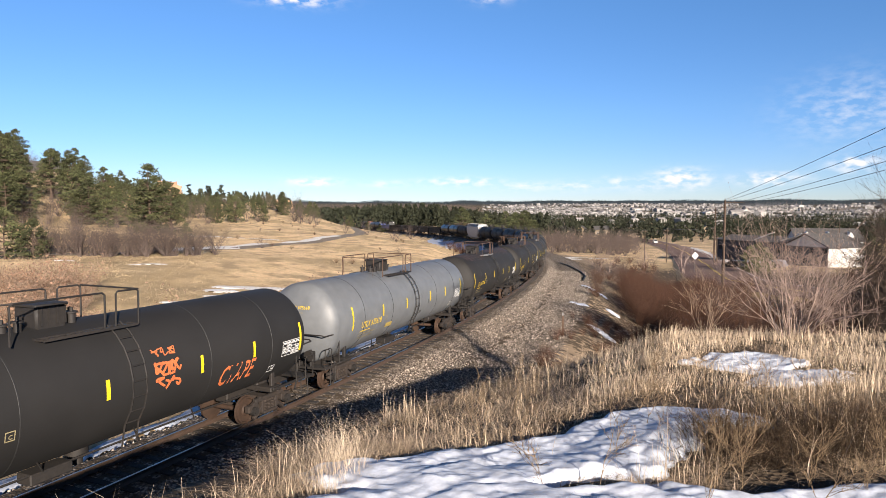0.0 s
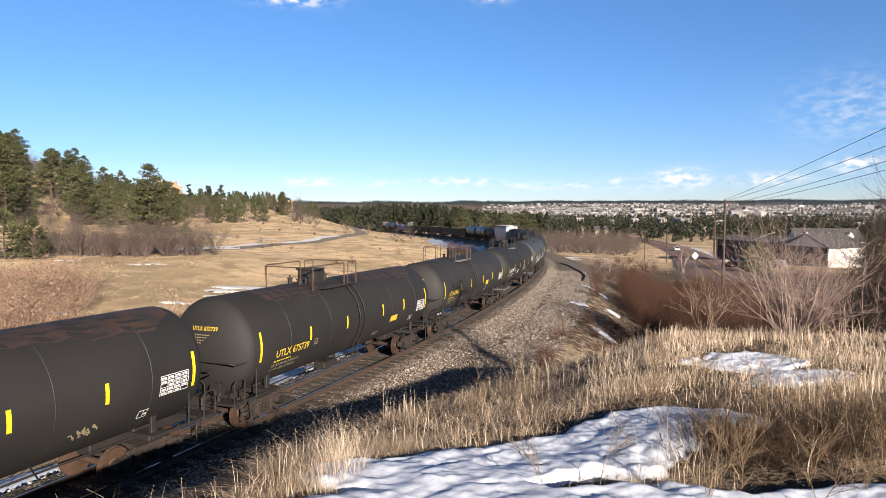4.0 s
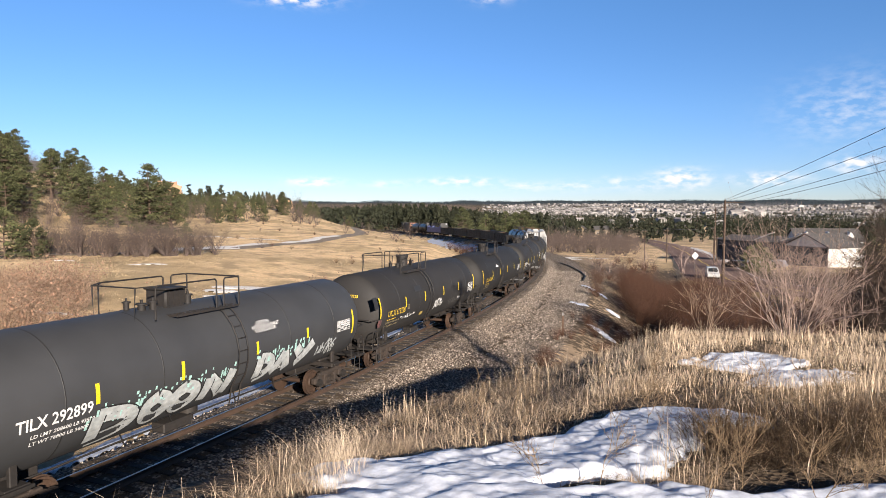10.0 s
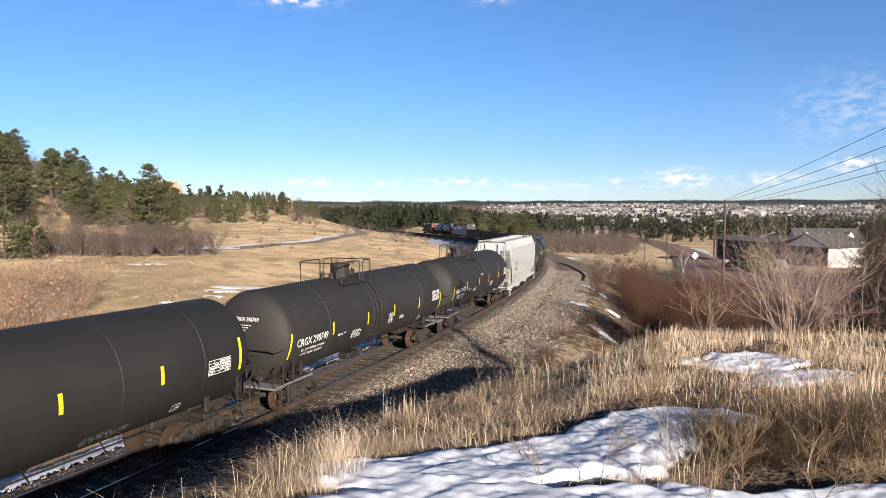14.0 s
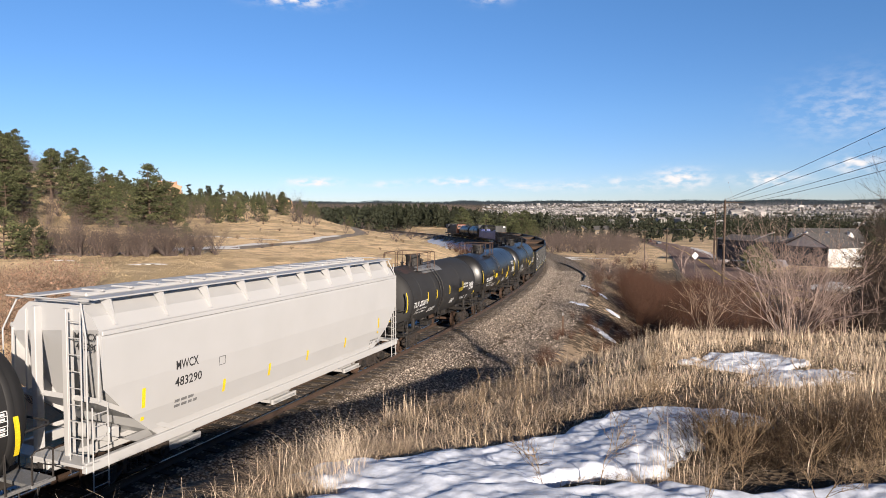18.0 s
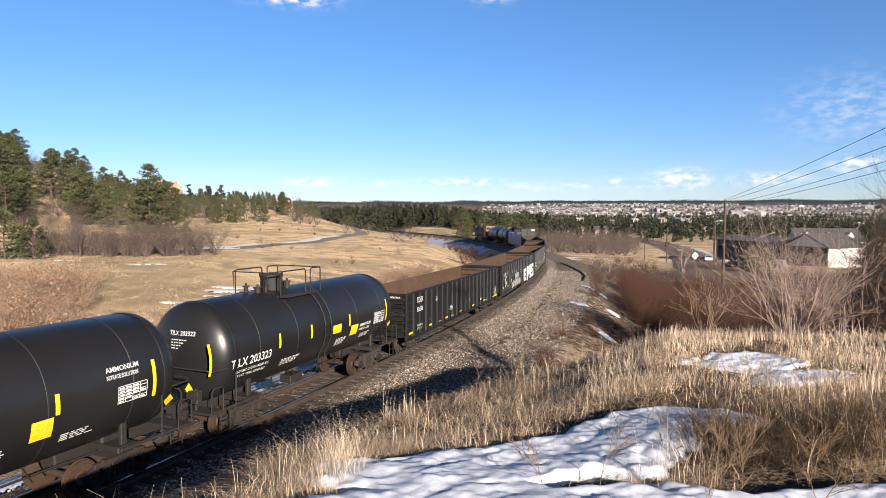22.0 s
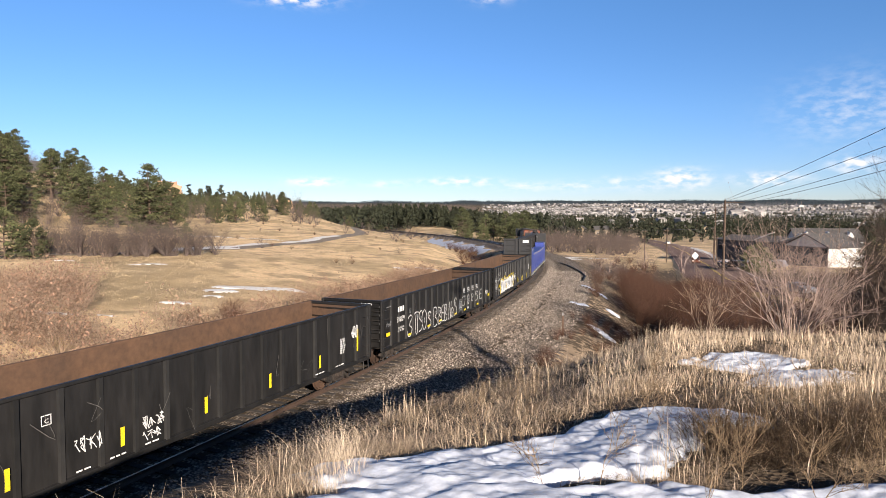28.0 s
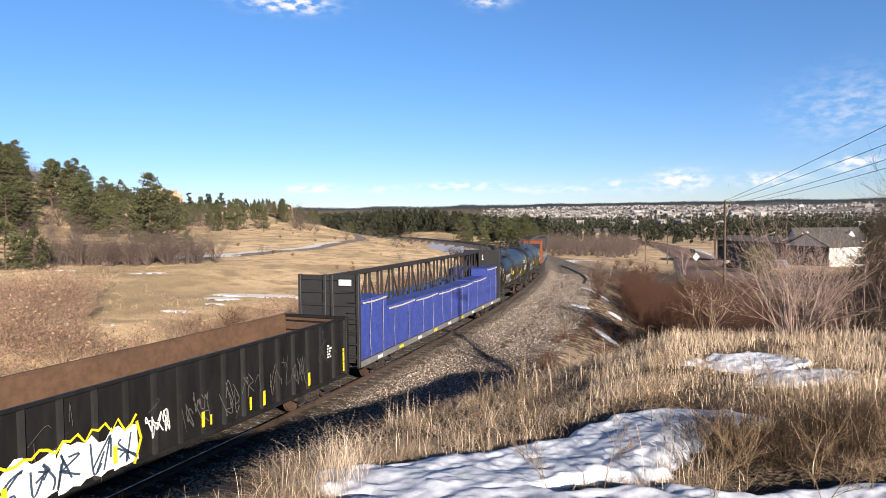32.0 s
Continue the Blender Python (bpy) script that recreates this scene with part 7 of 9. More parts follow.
for k, (blobs, st, th, ma) in enumerate([
        ([(12.6, 57.3, 1.0, 0.5, -50), (12.2, 58.2, 0.5, 0.3, 0)], 0.07, 0.12, M["snow"]), ([(11.9, 47.6, 1.0, 0.5, -48), (12.4, 46.3, 0.5, 0.5, 0)], 0.07, 0.14, M["snow"]), ([(16.0, 58.5, 0.5, 1.0, 20)], 0.08, 0.15, M["snow"]), ([(16.9, 70, 0.5, 3.5, 12)], 0.2, 0.15, M["snow"]),
        ([(-16.8, 58.9, 5.0, 0.9, 8), (-20.0, 56.0, 1.5, 0.8, 0)], 0.2, 0.12, M["snow_old"]), ([(-21.0, 48.7, 1.6, 0.55, 4)], 0.13, 0.12, M["snow_old"]), ([(-33.2, 70.3, 2.6, 0.7, 8)], 0.2, 0.12, M["snow_old"]),
        ([(-43.8, 72.0, 1.4, 0.5, 0)], 0.15, 0.12, M["snow_old"]), ([(-19.4, 52.8, 1.0, 0.4, 0)], 0.12, 0.1, M["snow_old"]), ([(-26, 41.5, 1.8, 0.4, 0), (-23, 42, 1.0, 0.35, 0)], 0.15, 0.1, M["snow_old"]),
        ([(-38.6, 93, 3.6, 1.9, 55), (-35.2, 99.5, 4.6, 2.0, 66), (-32.8, 109, 6.0, 1.5, 74)], 0.3, 0.12, M["snow_old"]), ([(-28.8, 127, 8, 1.8, 76), (-25.5, 141, 7, 1.5, 72)], 0.35, 0.12, M["snow_old"]), ([(-46, 125, 6, 1.0, 10), (-38, 127, 5, 0.8, 12)], 0.35, 0.12, M["snow_old"]),
        ([(-5.5, 88, 3.0, 1.2, 25), (-2.5, 93, 2.6, 0.9, 40)], 0.25, 0.12, M["snow_old"]), ([(26, 52, 2.6, 1.2, 10), (22, 55, 1.2, 0.7, 0)], 0.25, 0.12, M["snow_old"]),
        ([(30, 158, 5, 3, 0), (26, 175, 5, 4, 20), (38, 165, 6, 1.6, 5)], 0.5, 0.15, M["snow_old"])]):
    snow_patch("small patch of old snow on the bare ground", blobs, st, th, ma, 1.9, 5.0 + k, "snow patches")
# snow lying along the ditch beyond the rails
for s0, s1, lat, wd in ((-12, 8, -3.9, 1.2), (8, 30, -4.0, 1.1), (30, 62, -4.1, 1.0), (150, 185, -5.5, 2.2), (185, 240, -6.5, 3.2)):
    bl = []
    for s in np.arange(s0, s1, 2.5):
        p, psi = track(s, lat + 0.25 * math.sin(s * 1.3))
        bl.append((p.x, p.y, 2.0, wd * (0.8 + 0.3 * math.sin(s * 2.1)), math.degrees(psi)))
    snow_patch("strip of snow along the trackside ditch", bl, 0.2 if s0 < 100 else 0.5, 0.13, M["snow"], 0.7, 30 + s0, "snow patches")


# ---------- plants: generators ----------
def prisms(segs, sides=3):
    """Tapered twigs from rows of (x0, y0, z0, x1, y1, z1, r0, r1)."""
    a = np.asarray(segs, float)
    p, q = a[:, :3], a[:, 3:6]
    d = q - p
    d /= np.linalg.norm(d, axis=1, keepdims=True) + 1e-9
    ref = np.where(np.abs(d[:, 2:3]) > 0.9, np.array([[1.0, 0, 0]]), np.array([[0, 0, 1.0]]))
    u = np.cross(d, ref)
    u /= np.linalg.norm(u, axis=1, keepdims=True) + 1e-9
    w = np.cross(d, u)
    n = len(a)
    v = np.empty((n, 2 * sides, 3))
    for k in range(sides):
        o = u * math.cos(k * math.tau / sides) + w * math.sin(k * math.tau / sides)
        v[:, k] = p + o * a[:, 6:7]
        v[:, sides + k] = q + o * a[:, 7:8]
    base = (np.arange(n) * 2 * sides)[:, None]
    f = np.concatenate([base + np.array([[k, (k + 1) % sides, sides + (k + 1) % sides, sides + k]]) for k in range(sides)])
    return v.reshape(-1, 3), f


def twig_segs(rng, n_stems, height, spread, up=0.7, levels=3, kids=3, r=0.02, steps=4, droop=0.0, base=0.15):
    segs = []

    def grow(p, d, length, rad, level):
        d = d.copy()
        for k in range(steps):
            d = d + rng.normal(0, 0.13, 3)
            d[2] += 0.05 - droop * (k / steps)
            d /= np.linalg.norm(d)
            q = p + d * length / steps
            r1 = rad * (1 - 0.75 * (k + 1) / steps)
            segs.append((*p, *q, rad * (1 - 0.75 * k / steps), max(r1, 0.002)))
            p = q
            if level < levels and k >= 1:
                for _ in range(rng.integers(1, kids + 1)):
                    e = d + rng.normal(0, 0.55, 3)
                    e[2] = abs(e[2]) * 0.8 + 0.15
                    e /= np.linalg.norm(e)
                    grow(p, e, length * rng.uniform(0.35, 0.6), max(r1 * 0.7, 0.003), level + 1)
    for _ in range(n_stems):
        a = rng.uniform(0, math.tau)
        t = rng.uniform(0.0, 1.0) ** 0.6 * spread
        d = np.array([math.cos(a) * t, math.sin(a) * t, up])
        d /= np.linalg.norm(d)
        b = rng.uniform(0, base)
        grow(np.array([math.cos(a) * b, math.sin(a) * b, -0.05]), d, height * rng.uniform(0.55, 0.8), r * rng.uniform(0.7, 1.2), 1)
    return segs


def plant_mesh(name, segs, material, sides=3, leaves=0, leaf=0.06, rng=None, leaf_mat=None):
    v, f = prisms(segs, sides)
    mats, index = [material], None
    if leaves:
        a = np.asarray(segs)
        pick = a[rng.integers(0, len(a), leaves)]
        pick = pick[pick[:, 5] > 0.25 * a[:, 5].max()]
        c = pick[:, 3:6] + rng.normal(0, leaf, (len(pick), 3))
        q1, q2 = rng.normal(0, 1, (len(c), 3)), rng.normal(0, 1, (len(c), 3))
        q1 *= leaf / np.linalg.norm(q1, axis=1, keepdims=True)
        q2 *= leaf / np.linalg.norm(q2, axis=1, keepdims=True)
        lv = np.stack([c - q1, c + q2 * 0.6, c + q1, c - q2 * 0.6], 1).reshape(-1, 3)
        lf = np.arange(len(lv)).reshape(-1, 4) + len(v)
        index = [0] * len(f) + [1] * len(lf)
        v, f = np.concatenate([v, lv]), np.concatenate([f, lf])
        mats = [material, leaf_mat]
    me = from_arrays(name, v, f, None, mats=mats, index=index)
    data = me.data
    bpy.data.objects.remove(me)
    return data


def place(name, me, x, y, size, turn, label, category, group, sink=0.05, kind=""):
    ob = new(name, me)
    ob.matrix_world = pose(x, y, gz(x, y) - sink, 0, 0, turn) @ Matrix.Scale(size, 4)
    return tagged(ob, label, category, group, kind)


nr = np.random.default_rng(11)
# ---------- dry grass in the foreground ----------
in_snow = lambda x, y, blobs, k=1.0: np.max([1 - np.hypot(((x - b[0]) * math.cos(radians(b[4])) + (y - b[1]) * math.sin(radians(b[4]))) / b[2], (-(x - b[0]) * math.sin(radians(b[4])) + (y - b[1]) * math.cos(radians(b[4]))) / b[3]) for b in blobs], axis=0) > 0.12


def blades(name, x, y, h, lean, width, material, label, curl=1.0, levels=3):
    """Grass: tapered, bent blades; one object."""
    n = len(x)
    z = ground_z(x, y)
    a = nr.uniform(0, math.tau, n)
    dx, dy = np.cos(a) * lean * h, np.sin(a) * lean * h
    b = a + math.pi / 2 + nr.normal(0, 0.6, n)
    wx, wy = np.cos(b) * width / 2, np.sin(b) * width / 2
    v = np.empty((n, levels * 2, 3))
    for k in range(levels):
        t = k / (levels - 1)
        t2 = t ** (1 + curl)
        px, py, pz = x + dx * t2, y + dy * t2, z - 0.03 + h * (t - 0.40 * np.clip(lean, 0, 2.1) * t2)
        taper = 1 - 0.85 * t
        v[:, 2 * k] = np.stack([px - wx * taper, py - wy * taper, pz], -1)
        v[:, 2 * k + 1] = np.stack([px + wx * taper, py + wy * taper, pz], -1)
    base = (np.arange(n) * levels * 2)[:, None]
    f = np.concatenate([base + np.array([[2 * k, 2 * k + 1, 2 * k + 3, 2 * k + 2]]) for k in range(levels - 1)])
    ob = from_arrays(name, v.reshape(-1, 3), f, material)
    return tagged(ob, label, "grass", kind="stuff")


def scatter(n, x0, x1, y0, y1, power=1.0):
    return nr.uniform(x0, x1, n), y0 + (y1 - y0) * nr.uniform(0, 1, n) ** power


def knoll_spots(n, clump=0.12, y1=24, x1=21):
    """Places on the knoll in tufts, none on the snow."""
    c = max(1, n // 9)
    cy = 4.6 + (y1 - 4.6) * nr.uniform(0, 1, c) ** 1.25
    cx = nr.uniform(-0.62, 0.86, c) * cy
    i = nr.integers(0, c, n)
    x, y = cx[i] + nr.normal(0, clump, n), cy[i] + nr.normal(0, clump, n)
    s, lat = along(x, y)
    ok = (lat > np.interp(s, [-10, 0, 12, 22], [9.9, 9.6, 8.1, 6.4]) + 0.5 * np.sin(s * 1.7)) & (x < x1) & (~in_snow(x, y, NEAR_SNOW) | (nr.uniform(0, 1, n) < 0.012)) & (~in_snow(x, y, MID_SNOW) | (nr.uniform(0, 1, n) < 0.2))
    # thin in patches, and sparse in the dark bay beside the snow
    bay = np.exp(-(((x - 4.1) / 1.7) ** 4 + ((y - 7.9) / 0.95) ** 4))
    thin = np.clip(0.45 + 0.9 * wob(x, y, 0.9, 9) + 0.5 * wob(x, y, 0.35, 2), 0.12, 1.0) * (1 - 0.5 * bay)
    ok = ok & (nr.uniform(0, 1, n) < thin)
    return x[ok], y[ok]


x, y = knoll_spots(230000, 0.16)
d = np.hypot(x, y)
blades("dry_grass", x, y, nr.uniform(0.10, 0.36, len(x)), nr.uniform(0.9, 2.4, len(x)), 0.0040 + 0.0005 * d, M["grass"], "matted dry straw-coloured grass", 0.6)
x, y = knoll_spots(19000, 0.30)
d = np.hypot(x, y)
tall = 0.5 + 0.5 * wob(x, y, 2.3, 4)
blades("tall_dry_grass", x, y, nr.uniform(0.15, 0.85, len(x)) * (0.40 + 0.75 * tall), nr.uniform(0.05, 1.0, len(x)) ** 1.3, 0.0035 + 0.0005 * d, M["straw"], "upright tall dry grass stalks", 1.0, 4)
# pale standing grass on the far brow of the knoll
y = nr.uniform(11.2, 20.5, 15000)
x = nr.uniform(0.24, 0.80, len(y)) * y
ok = (along(x, y)[1] > 9.3) & (x < 17) & (wob(x, y, 0.7, 7) > -0.15) & (~in_snow(x, y, MID_SNOW) | (nr.uniform(0, 1, len(x)) < 0.08))
x, y = x[ok], y[ok]
blades("tall_dry_grass", x, y, nr.uniform(0.15, 0.48, len(x)), nr.uniform(0.1, 1.1, len(x)), 0.0035 + 0.00045 * np.hypot(x, y), M["straw"], "pale standing dry grass on the brow", 1.0, 3)
# golden bunches near the lower edge by the track, and low tangled stems beside them
by = nr.uniform(6.2, 8.2, 9)
bx = nr.uniform(-0.225, -0.14, 9) * by
c = nr.integers(0, 9, 620)
x, y = bx[c] + nr.normal(0, 0.12, len(c)), by[c] + nr.normal(0, 0.12, len(c))
blades("bunch_grass", x, y, nr.uniform(0.2, 0.85, len(x)), nr.uniform(0.1, 1.0, len(x)), np.full(len(x), 0.004), M["straw"], "golden bunch grass beside the track", 1.0, 4)
y = nr.uniform(5.2, 8.8, 7000)
x = nr.uniform(-0.30, -0.05, 7000) * y
ok = (along(x, y)[1] > 9.6) & ~in_snow(x, y, NEAR_SNOW)
x, y = x[ok], y[ok]
blades("tangled_grass", x, y, nr.uniform(0.15, 0.42, len(x)), nr.uniform(0.8, 2.2, len(x)), np.full(len(x), 0.0055), M["grass"], "low tangled dry stems at the bank's edge", 0.5, 4)
# matted slope towards the track and rough grass at the foot of the bank
x, y = scatter(34000, -3, 7, 9, 33)
s, lat = along(x, y)
ok = (lat > np.interp(s, [-4, 4, 12, 24], [9.6, 9.2, 7.0, 5.9])) & (lat < 11.5) & (s > -4) & (s < 30)
x, y = x[ok], y[ok]
blades("slope_grass", x, y, nr.uniform(0.12, 0.42, len(x)), nr.uniform(0.5, 1.5, len(x)), np.full(len(x), 0.013), M["grass"], "matted dry grass on the railway bank", 0.6)
# field and verge grass farther off, sparse tufts
x, y = scatter(110000, -75, 12, 22, 150, 1.3)
s, lat = along(x, y)
ok = ((lat < -6) & (wob(x, y, 7, 9) > -0.25)) | ((lat > 14) & (y > 36))
x, y = x[ok], y[ok]
blades("field_grass", x, y, nr.uniform(0.06, 0.22, len(x)), nr.uniform(0.3, 1.4, len(x)), 0.012 + 0.0003 * np.hypot(x, y), M["grass_far"], "dry pasture grass in thin tufts", 0.8)
x, y = scatter(22000, 8, 60, 24, 90, 1.2)
s, lat = along(x, y)
ok = (lat > 14.5) & ((x / y < 0.22) | (y > 60))
x, y = x[ok], y[ok]
blades("verge_grass", x, y, nr.uniform(0.2, 0.7, len(x)), nr.uniform(0.1, 0.8, len(x)), 0.014 + 0.0004 * np.hypot(x, y), M["grass_far"], "rough dry grass in the hollow", 0.8)
# tall brown weeds standing in the foreground
for k in range(30):
    wx_ = nr.uniform(0.06, 0.74)
    yy = nr.uniform(6.0, 12.5)
    xx = wx_ * yy if k % 3 else nr.uniform(0.42, 0.70) * yy
    if along(np.array([xx]), np.array([yy]))[1][0] < 9 or xx > 8.5:
        continue
    segs = twig_segs(nr, 1, nr.uniform(0.85, 1.5), 0.18, 1.0, 3, 2, 0.0065, 6, 0.05, 0.01)
    me = plant_mesh("weed_stem", segs, M["stalk"], 3)
    place("tall_weed", me, xx, yy, 1.0, nr.uniform(0, 360), "tall dried brown weed with thin branching stem", "weed", "tall dried weeds")

# ---------- shrubs ----------
VAR = {}
for key, args, ma, leaves, leaf, lm in (
        ("willow", (70, 2.6, 0.75, 0.9, 2, 4, 0.012, 4), M["twig_red"], 0, 0, None),
        ("oak", (16, 3.3, 0.75, 0.9, 3, 2, 0.032, 4), M["twig_grey"], 0, 0, None),
        ("rust", (26, 1.8, 1.0, 0.8, 3, 2, 0.012, 4), M["twig_tan"], 300, 0.055, M["leaf_rust"]),
        ("reed", (60, 1.3, 0.6, 0.9, 2, 3, 0.008, 3), M["twig_red"], 0, 0, None)):
    VAR[key] = [plant_mesh(key + "_shrub", twig_segs(nr, *args), ma, 3, leaves, leaf, nr, lm) for _ in range(3)]
# dark dead weeds crowding the gap between the snow patches
M["weed_dark"] = mat("weed_dark", (0.0975, 0.06375, 0.0375), (0.0525, 0.036, 0.0225), 0.9, 0, 2, 9, island=0.5, spec=0.2)
dead = [plant_mesh("dead_weeds", twig_segs(nr, 40, 0.55, 1.1, 0.6, 2, 2, 0.0055, 4, 0.03, 0.4), M["weed_dark"], 3) for _ in range(2)]
for k in range(52):
    yy = nr.uniform(7.7, 9.6)
    xx = nr.uniform(0.40, 0.80) * yy
    if not in_snow(np.array([xx]), np.array([yy]), NEAR_SNOW)[0]:
        place("dead_weeds", dead[k % 2], xx, yy, nr.uniform(0.7, 1.2), nr.uniform(0, 360), "dark brown tangle of dead weeds beside the snow", "weed", "dead weed tangles")
# red-brown willow thicket in the hollow beside the embankment
for k in range(115):
    yy = nr.uniform(44, 90)
    px = nr.uniform(0.235, 0.50)
    xx = px * yy
    s, lat = along(np.array([xx]), np.array([yy]))
    if lat[0] < 12:
        continue
    place("willow_shrub", VAR["willow"][k % 3], xx, yy, nr.uniform(1.35, 1.9) * (1.0 if px < 0.33 else 0.68), nr.uniform(0, 360), "bare red-brown willow shrub in a dense thicket", "shrub", "willow thicket", 0.1)
for k in range(150):
    yy = nr.uniform(32, 64)
    xx = nr.uniform(0.40, 0.80) * yy
    place("willow_shrub", VAR["willow"][k % 3] if k % 4 else VAR["oak"][k % 2], xx, yy, nr.uniform(0.95, 1.45), nr.uniform(0, 360), "bare brown shrub in the roadside thicket", "shrub", "willow thicket", 0.1)
for k in range(40):
    s = nr.uniform(22, 46)
    p, _ = track(s, nr.uniform(6.8, 11.0))
    place("brush", VAR["reed"][k % 3], p.x, p.y, nr.uniform(0.5, 0.8), nr.uniform(0, 360), "low bare brown brush on the embankment edge", "shrub", "embankment brush")
# gully beyond the track: rusty shrubs and reddish stems
for k in range(150):
    s = nr.uniform(8, 74)
    L = nr.uniform(7.5, 15.0) + (2 if s < 30 else 0)
    p, _ = track(s, -L)
    place("gully_shrub", VAR["reed" if k % 2 else "rust"][k % 3], p.x, p.y, nr.uniform(0.9, 1.7), nr.uniform(0, 360), "low reddish bare shrub in the trackside gully" if k % 2 else "tangled tan shrub with a few rusty leaves", "shrub", "gully shrubs")
for k in range(38):
    yy = nr.uniform(33, 52)
    xx = nr.uniform(-0.76, -0.56) * yy
    place("oak_shrub", VAR["rust"][k % 3], xx, yy, nr.uniform(0.9, 1.75), nr.uniform(0, 360), "scrub oak bush with dead rust-brown leaves", "shrub", "scrub oak")
for k in range(26):
    s = nr.uniform(88, 170)
    p, _ = track(s, -nr.uniform(6, 13))
    place("gully_shrub", VAR["reed" if k % 3 else "willow"][k % 3], p.x, p.y, nr.uniform(0.8, 1.3), nr.uniform(0, 360), "low reddish bare shrub in the trackside gully", "shrub", "gully shrubs")
# grey scrub oak band on the far side of the meadow
for k in range(64):
    f = k / 63
    xx, yy = -52.5 + 20.5 * f + nr.normal(0, 0.8), 78.5 + 3 * f + nr.uniform(0, 7)
    place("scrub_oak", VAR["oak"][k % 3], xx, yy, nr.uniform(1.0, 1.45), nr.uniform(0, 360), "bare grey scrub oak in a long thicket", "shrub", "scrub oak band", 0.1)
for xx, yy, sz in ((-29.8, 103, 0.75), (-45.5, 200, 1.9), (-43, 202, 1.8), (-48, 203, 2.0), (-46, 207, 2.1), (-41, 204, 1.6), (-56, 190, 1.5), (-59, 188, 1.6), (-82, 205, 2.0), (-78, 200, 1.8), (-74, 206, 1.9), (-62, 235, 2.4), (-57, 238, 2.5), (-67, 236, 2.2), (-66, 176, 1.6), (-70, 172, 1.5), (-98, 160, 1.9), (-104, 152, 1.8), (-92, 172, 1.8), (-88, 150, 1.6), (-20, 165, 1.3), (-25, 160, 1.0), (-12, 150, 1.1), (-9, 175, 1.4), (-70, 215, 1.8), (-75, 225, 2.0)):
    place("scrub_oak", VAR["oak"][int(abs(xx)) % 3], xx, yy, sz, xx * 40 % 360, "bare grey-brown scrub oak standing on the grassy slope", "shrub", "scrub oak on the slope", 0.1)
# bare grove beyond the bend
for k in range(90):
    yy = nr.uniform(185, 285)
    xx = nr.uniform(0.160, 0.31) * yy
    place("bare_tree", VAR["oak"][k % 3], xx, yy, nr.uniform(1.7, 2.5), nr.uniform(0, 360), "bare grey-brown tree in a leafless grove", "tree", "leafless grove", 0.1)
# brown brush filling the flat between the hollow and the road
for k in range(190):
    yy = nr.uniform(62, 150)
    xx = nr.uniform(0.24, 0.74) * yy
    rx = np.interp(yy, [84, 101, 121, 160, 200], [50, 46, 52.5, 66, 80])
    if abs(xx - rx) < 11 or 0 < xx - rx < 40 and yy > 118:
        continue
    place("brush", VAR["willow" if k % 3 else "oak"][k % 3], xx, yy, nr.uniform(0.45, 0.95), nr.uniform(0, 360), "bare brown brush on the flat beside the road", "shrub", "roadside brush", 0.1)
# low sage clumps and tall tufts on the open meadow slopes
for k in range(90):
    yy = nr.uniform(85, 300)
    xx = nr.uniform(-0.47, -0.06) * yy
    if along(np.array([xx]), np.array([yy]))[1][0] > -9:
        continue
    place("brush", VAR["reed" if k % 3 else "oak"][k % 3], xx, yy, nr.uniform(0.35, 0.8) * (1 if k % 3 else 0.8), nr.uniform(0, 360), "low grey-brown brush on the open grass slope", "shrub", "meadow brush", 0.05)
cy = np.concatenate([nr.uniform(75, 330, 2400), nr.uniform(30, 80, 1500)])
cx = nr.uniform(-0.50, -0.03, 3900) * cy
cx[2400:] = nr.uniform(-0.76, -0.10, 1500) * cy[2400:]
i = nr.integers(0, 3900, 62000)
x, y = cx[i] + nr.normal(0, 0.45, len(i)), cy[i] + nr.normal(0, 0.45, len(i))
ok = along(x, y)[1] < -9
x, y = x[ok], y[ok]
blades("meadow_tufts", x, y, nr.uniform(0.10, 0.34, len(x)) * np.interp(y, [30, 120], [0.45, 0.75]), nr.uniform(0.1, 1.1, len(x)), 0.008 + 0.00035 * y, M["grass_far"], "golden tufts on the meadow slope", 0.8)
# large bare shrub at the edge of the knoll, and smaller yellow-stemmed ones
big = plant_mesh("bare_shrub", twig_segs(nr, 38, 3.6, 0.8, 0.95, 3, 1, 0.019, 7, 0.0, 0.45), M["twig_pale"], 4)
place("bare_shrub", big, 10.2, 18.2, 1.0, 40, "large leafless shrub with pale pinkish stems", "shrub", "bare shrubs")
big2 = plant_mesh("bare_shrub", twig_segs(nr, 12, 2.9, 0.8, 0.8, 3, 1, 0.014, 5, 0.02, 0.3), M["twig_pale"], 4)
place("bare_shrub", big2, 13.3, 20.5, 1.0, 10, "large leafless shrub with pale pinkish stems", "shrub", "bare shrubs")
sm = plant_mesh("bare_shrub", twig_segs(nr, 7, 2.6, 0.5, 0.9, 3, 2, 0.014, 6, 0.04, 0.15), M["twig_tan"], 4)
place("bare_shrub", sm, 7.9, 18.6, 0.85, 0, "slender yellow-tan bare shrub at the knoll's edge", "shrub", "bare shrubs")
tree = plant_mesh("bare_tree", twig_segs(nr, 6, 8.6, 0.5, 1.0, 4, 3, 0.13, 7, 0.02, 0.3), M["bark"], 4)
place("bare_tree", tree, 22.4, 29.5, 1.15, 75, "tall leafless grey tree with fine twigs", "tree", "bare trees")
place("bare_tree", tree, 24.6, 32.5, 1.1, 200, "tall leafless grey tree with fine twigs", "tree", "bare trees")
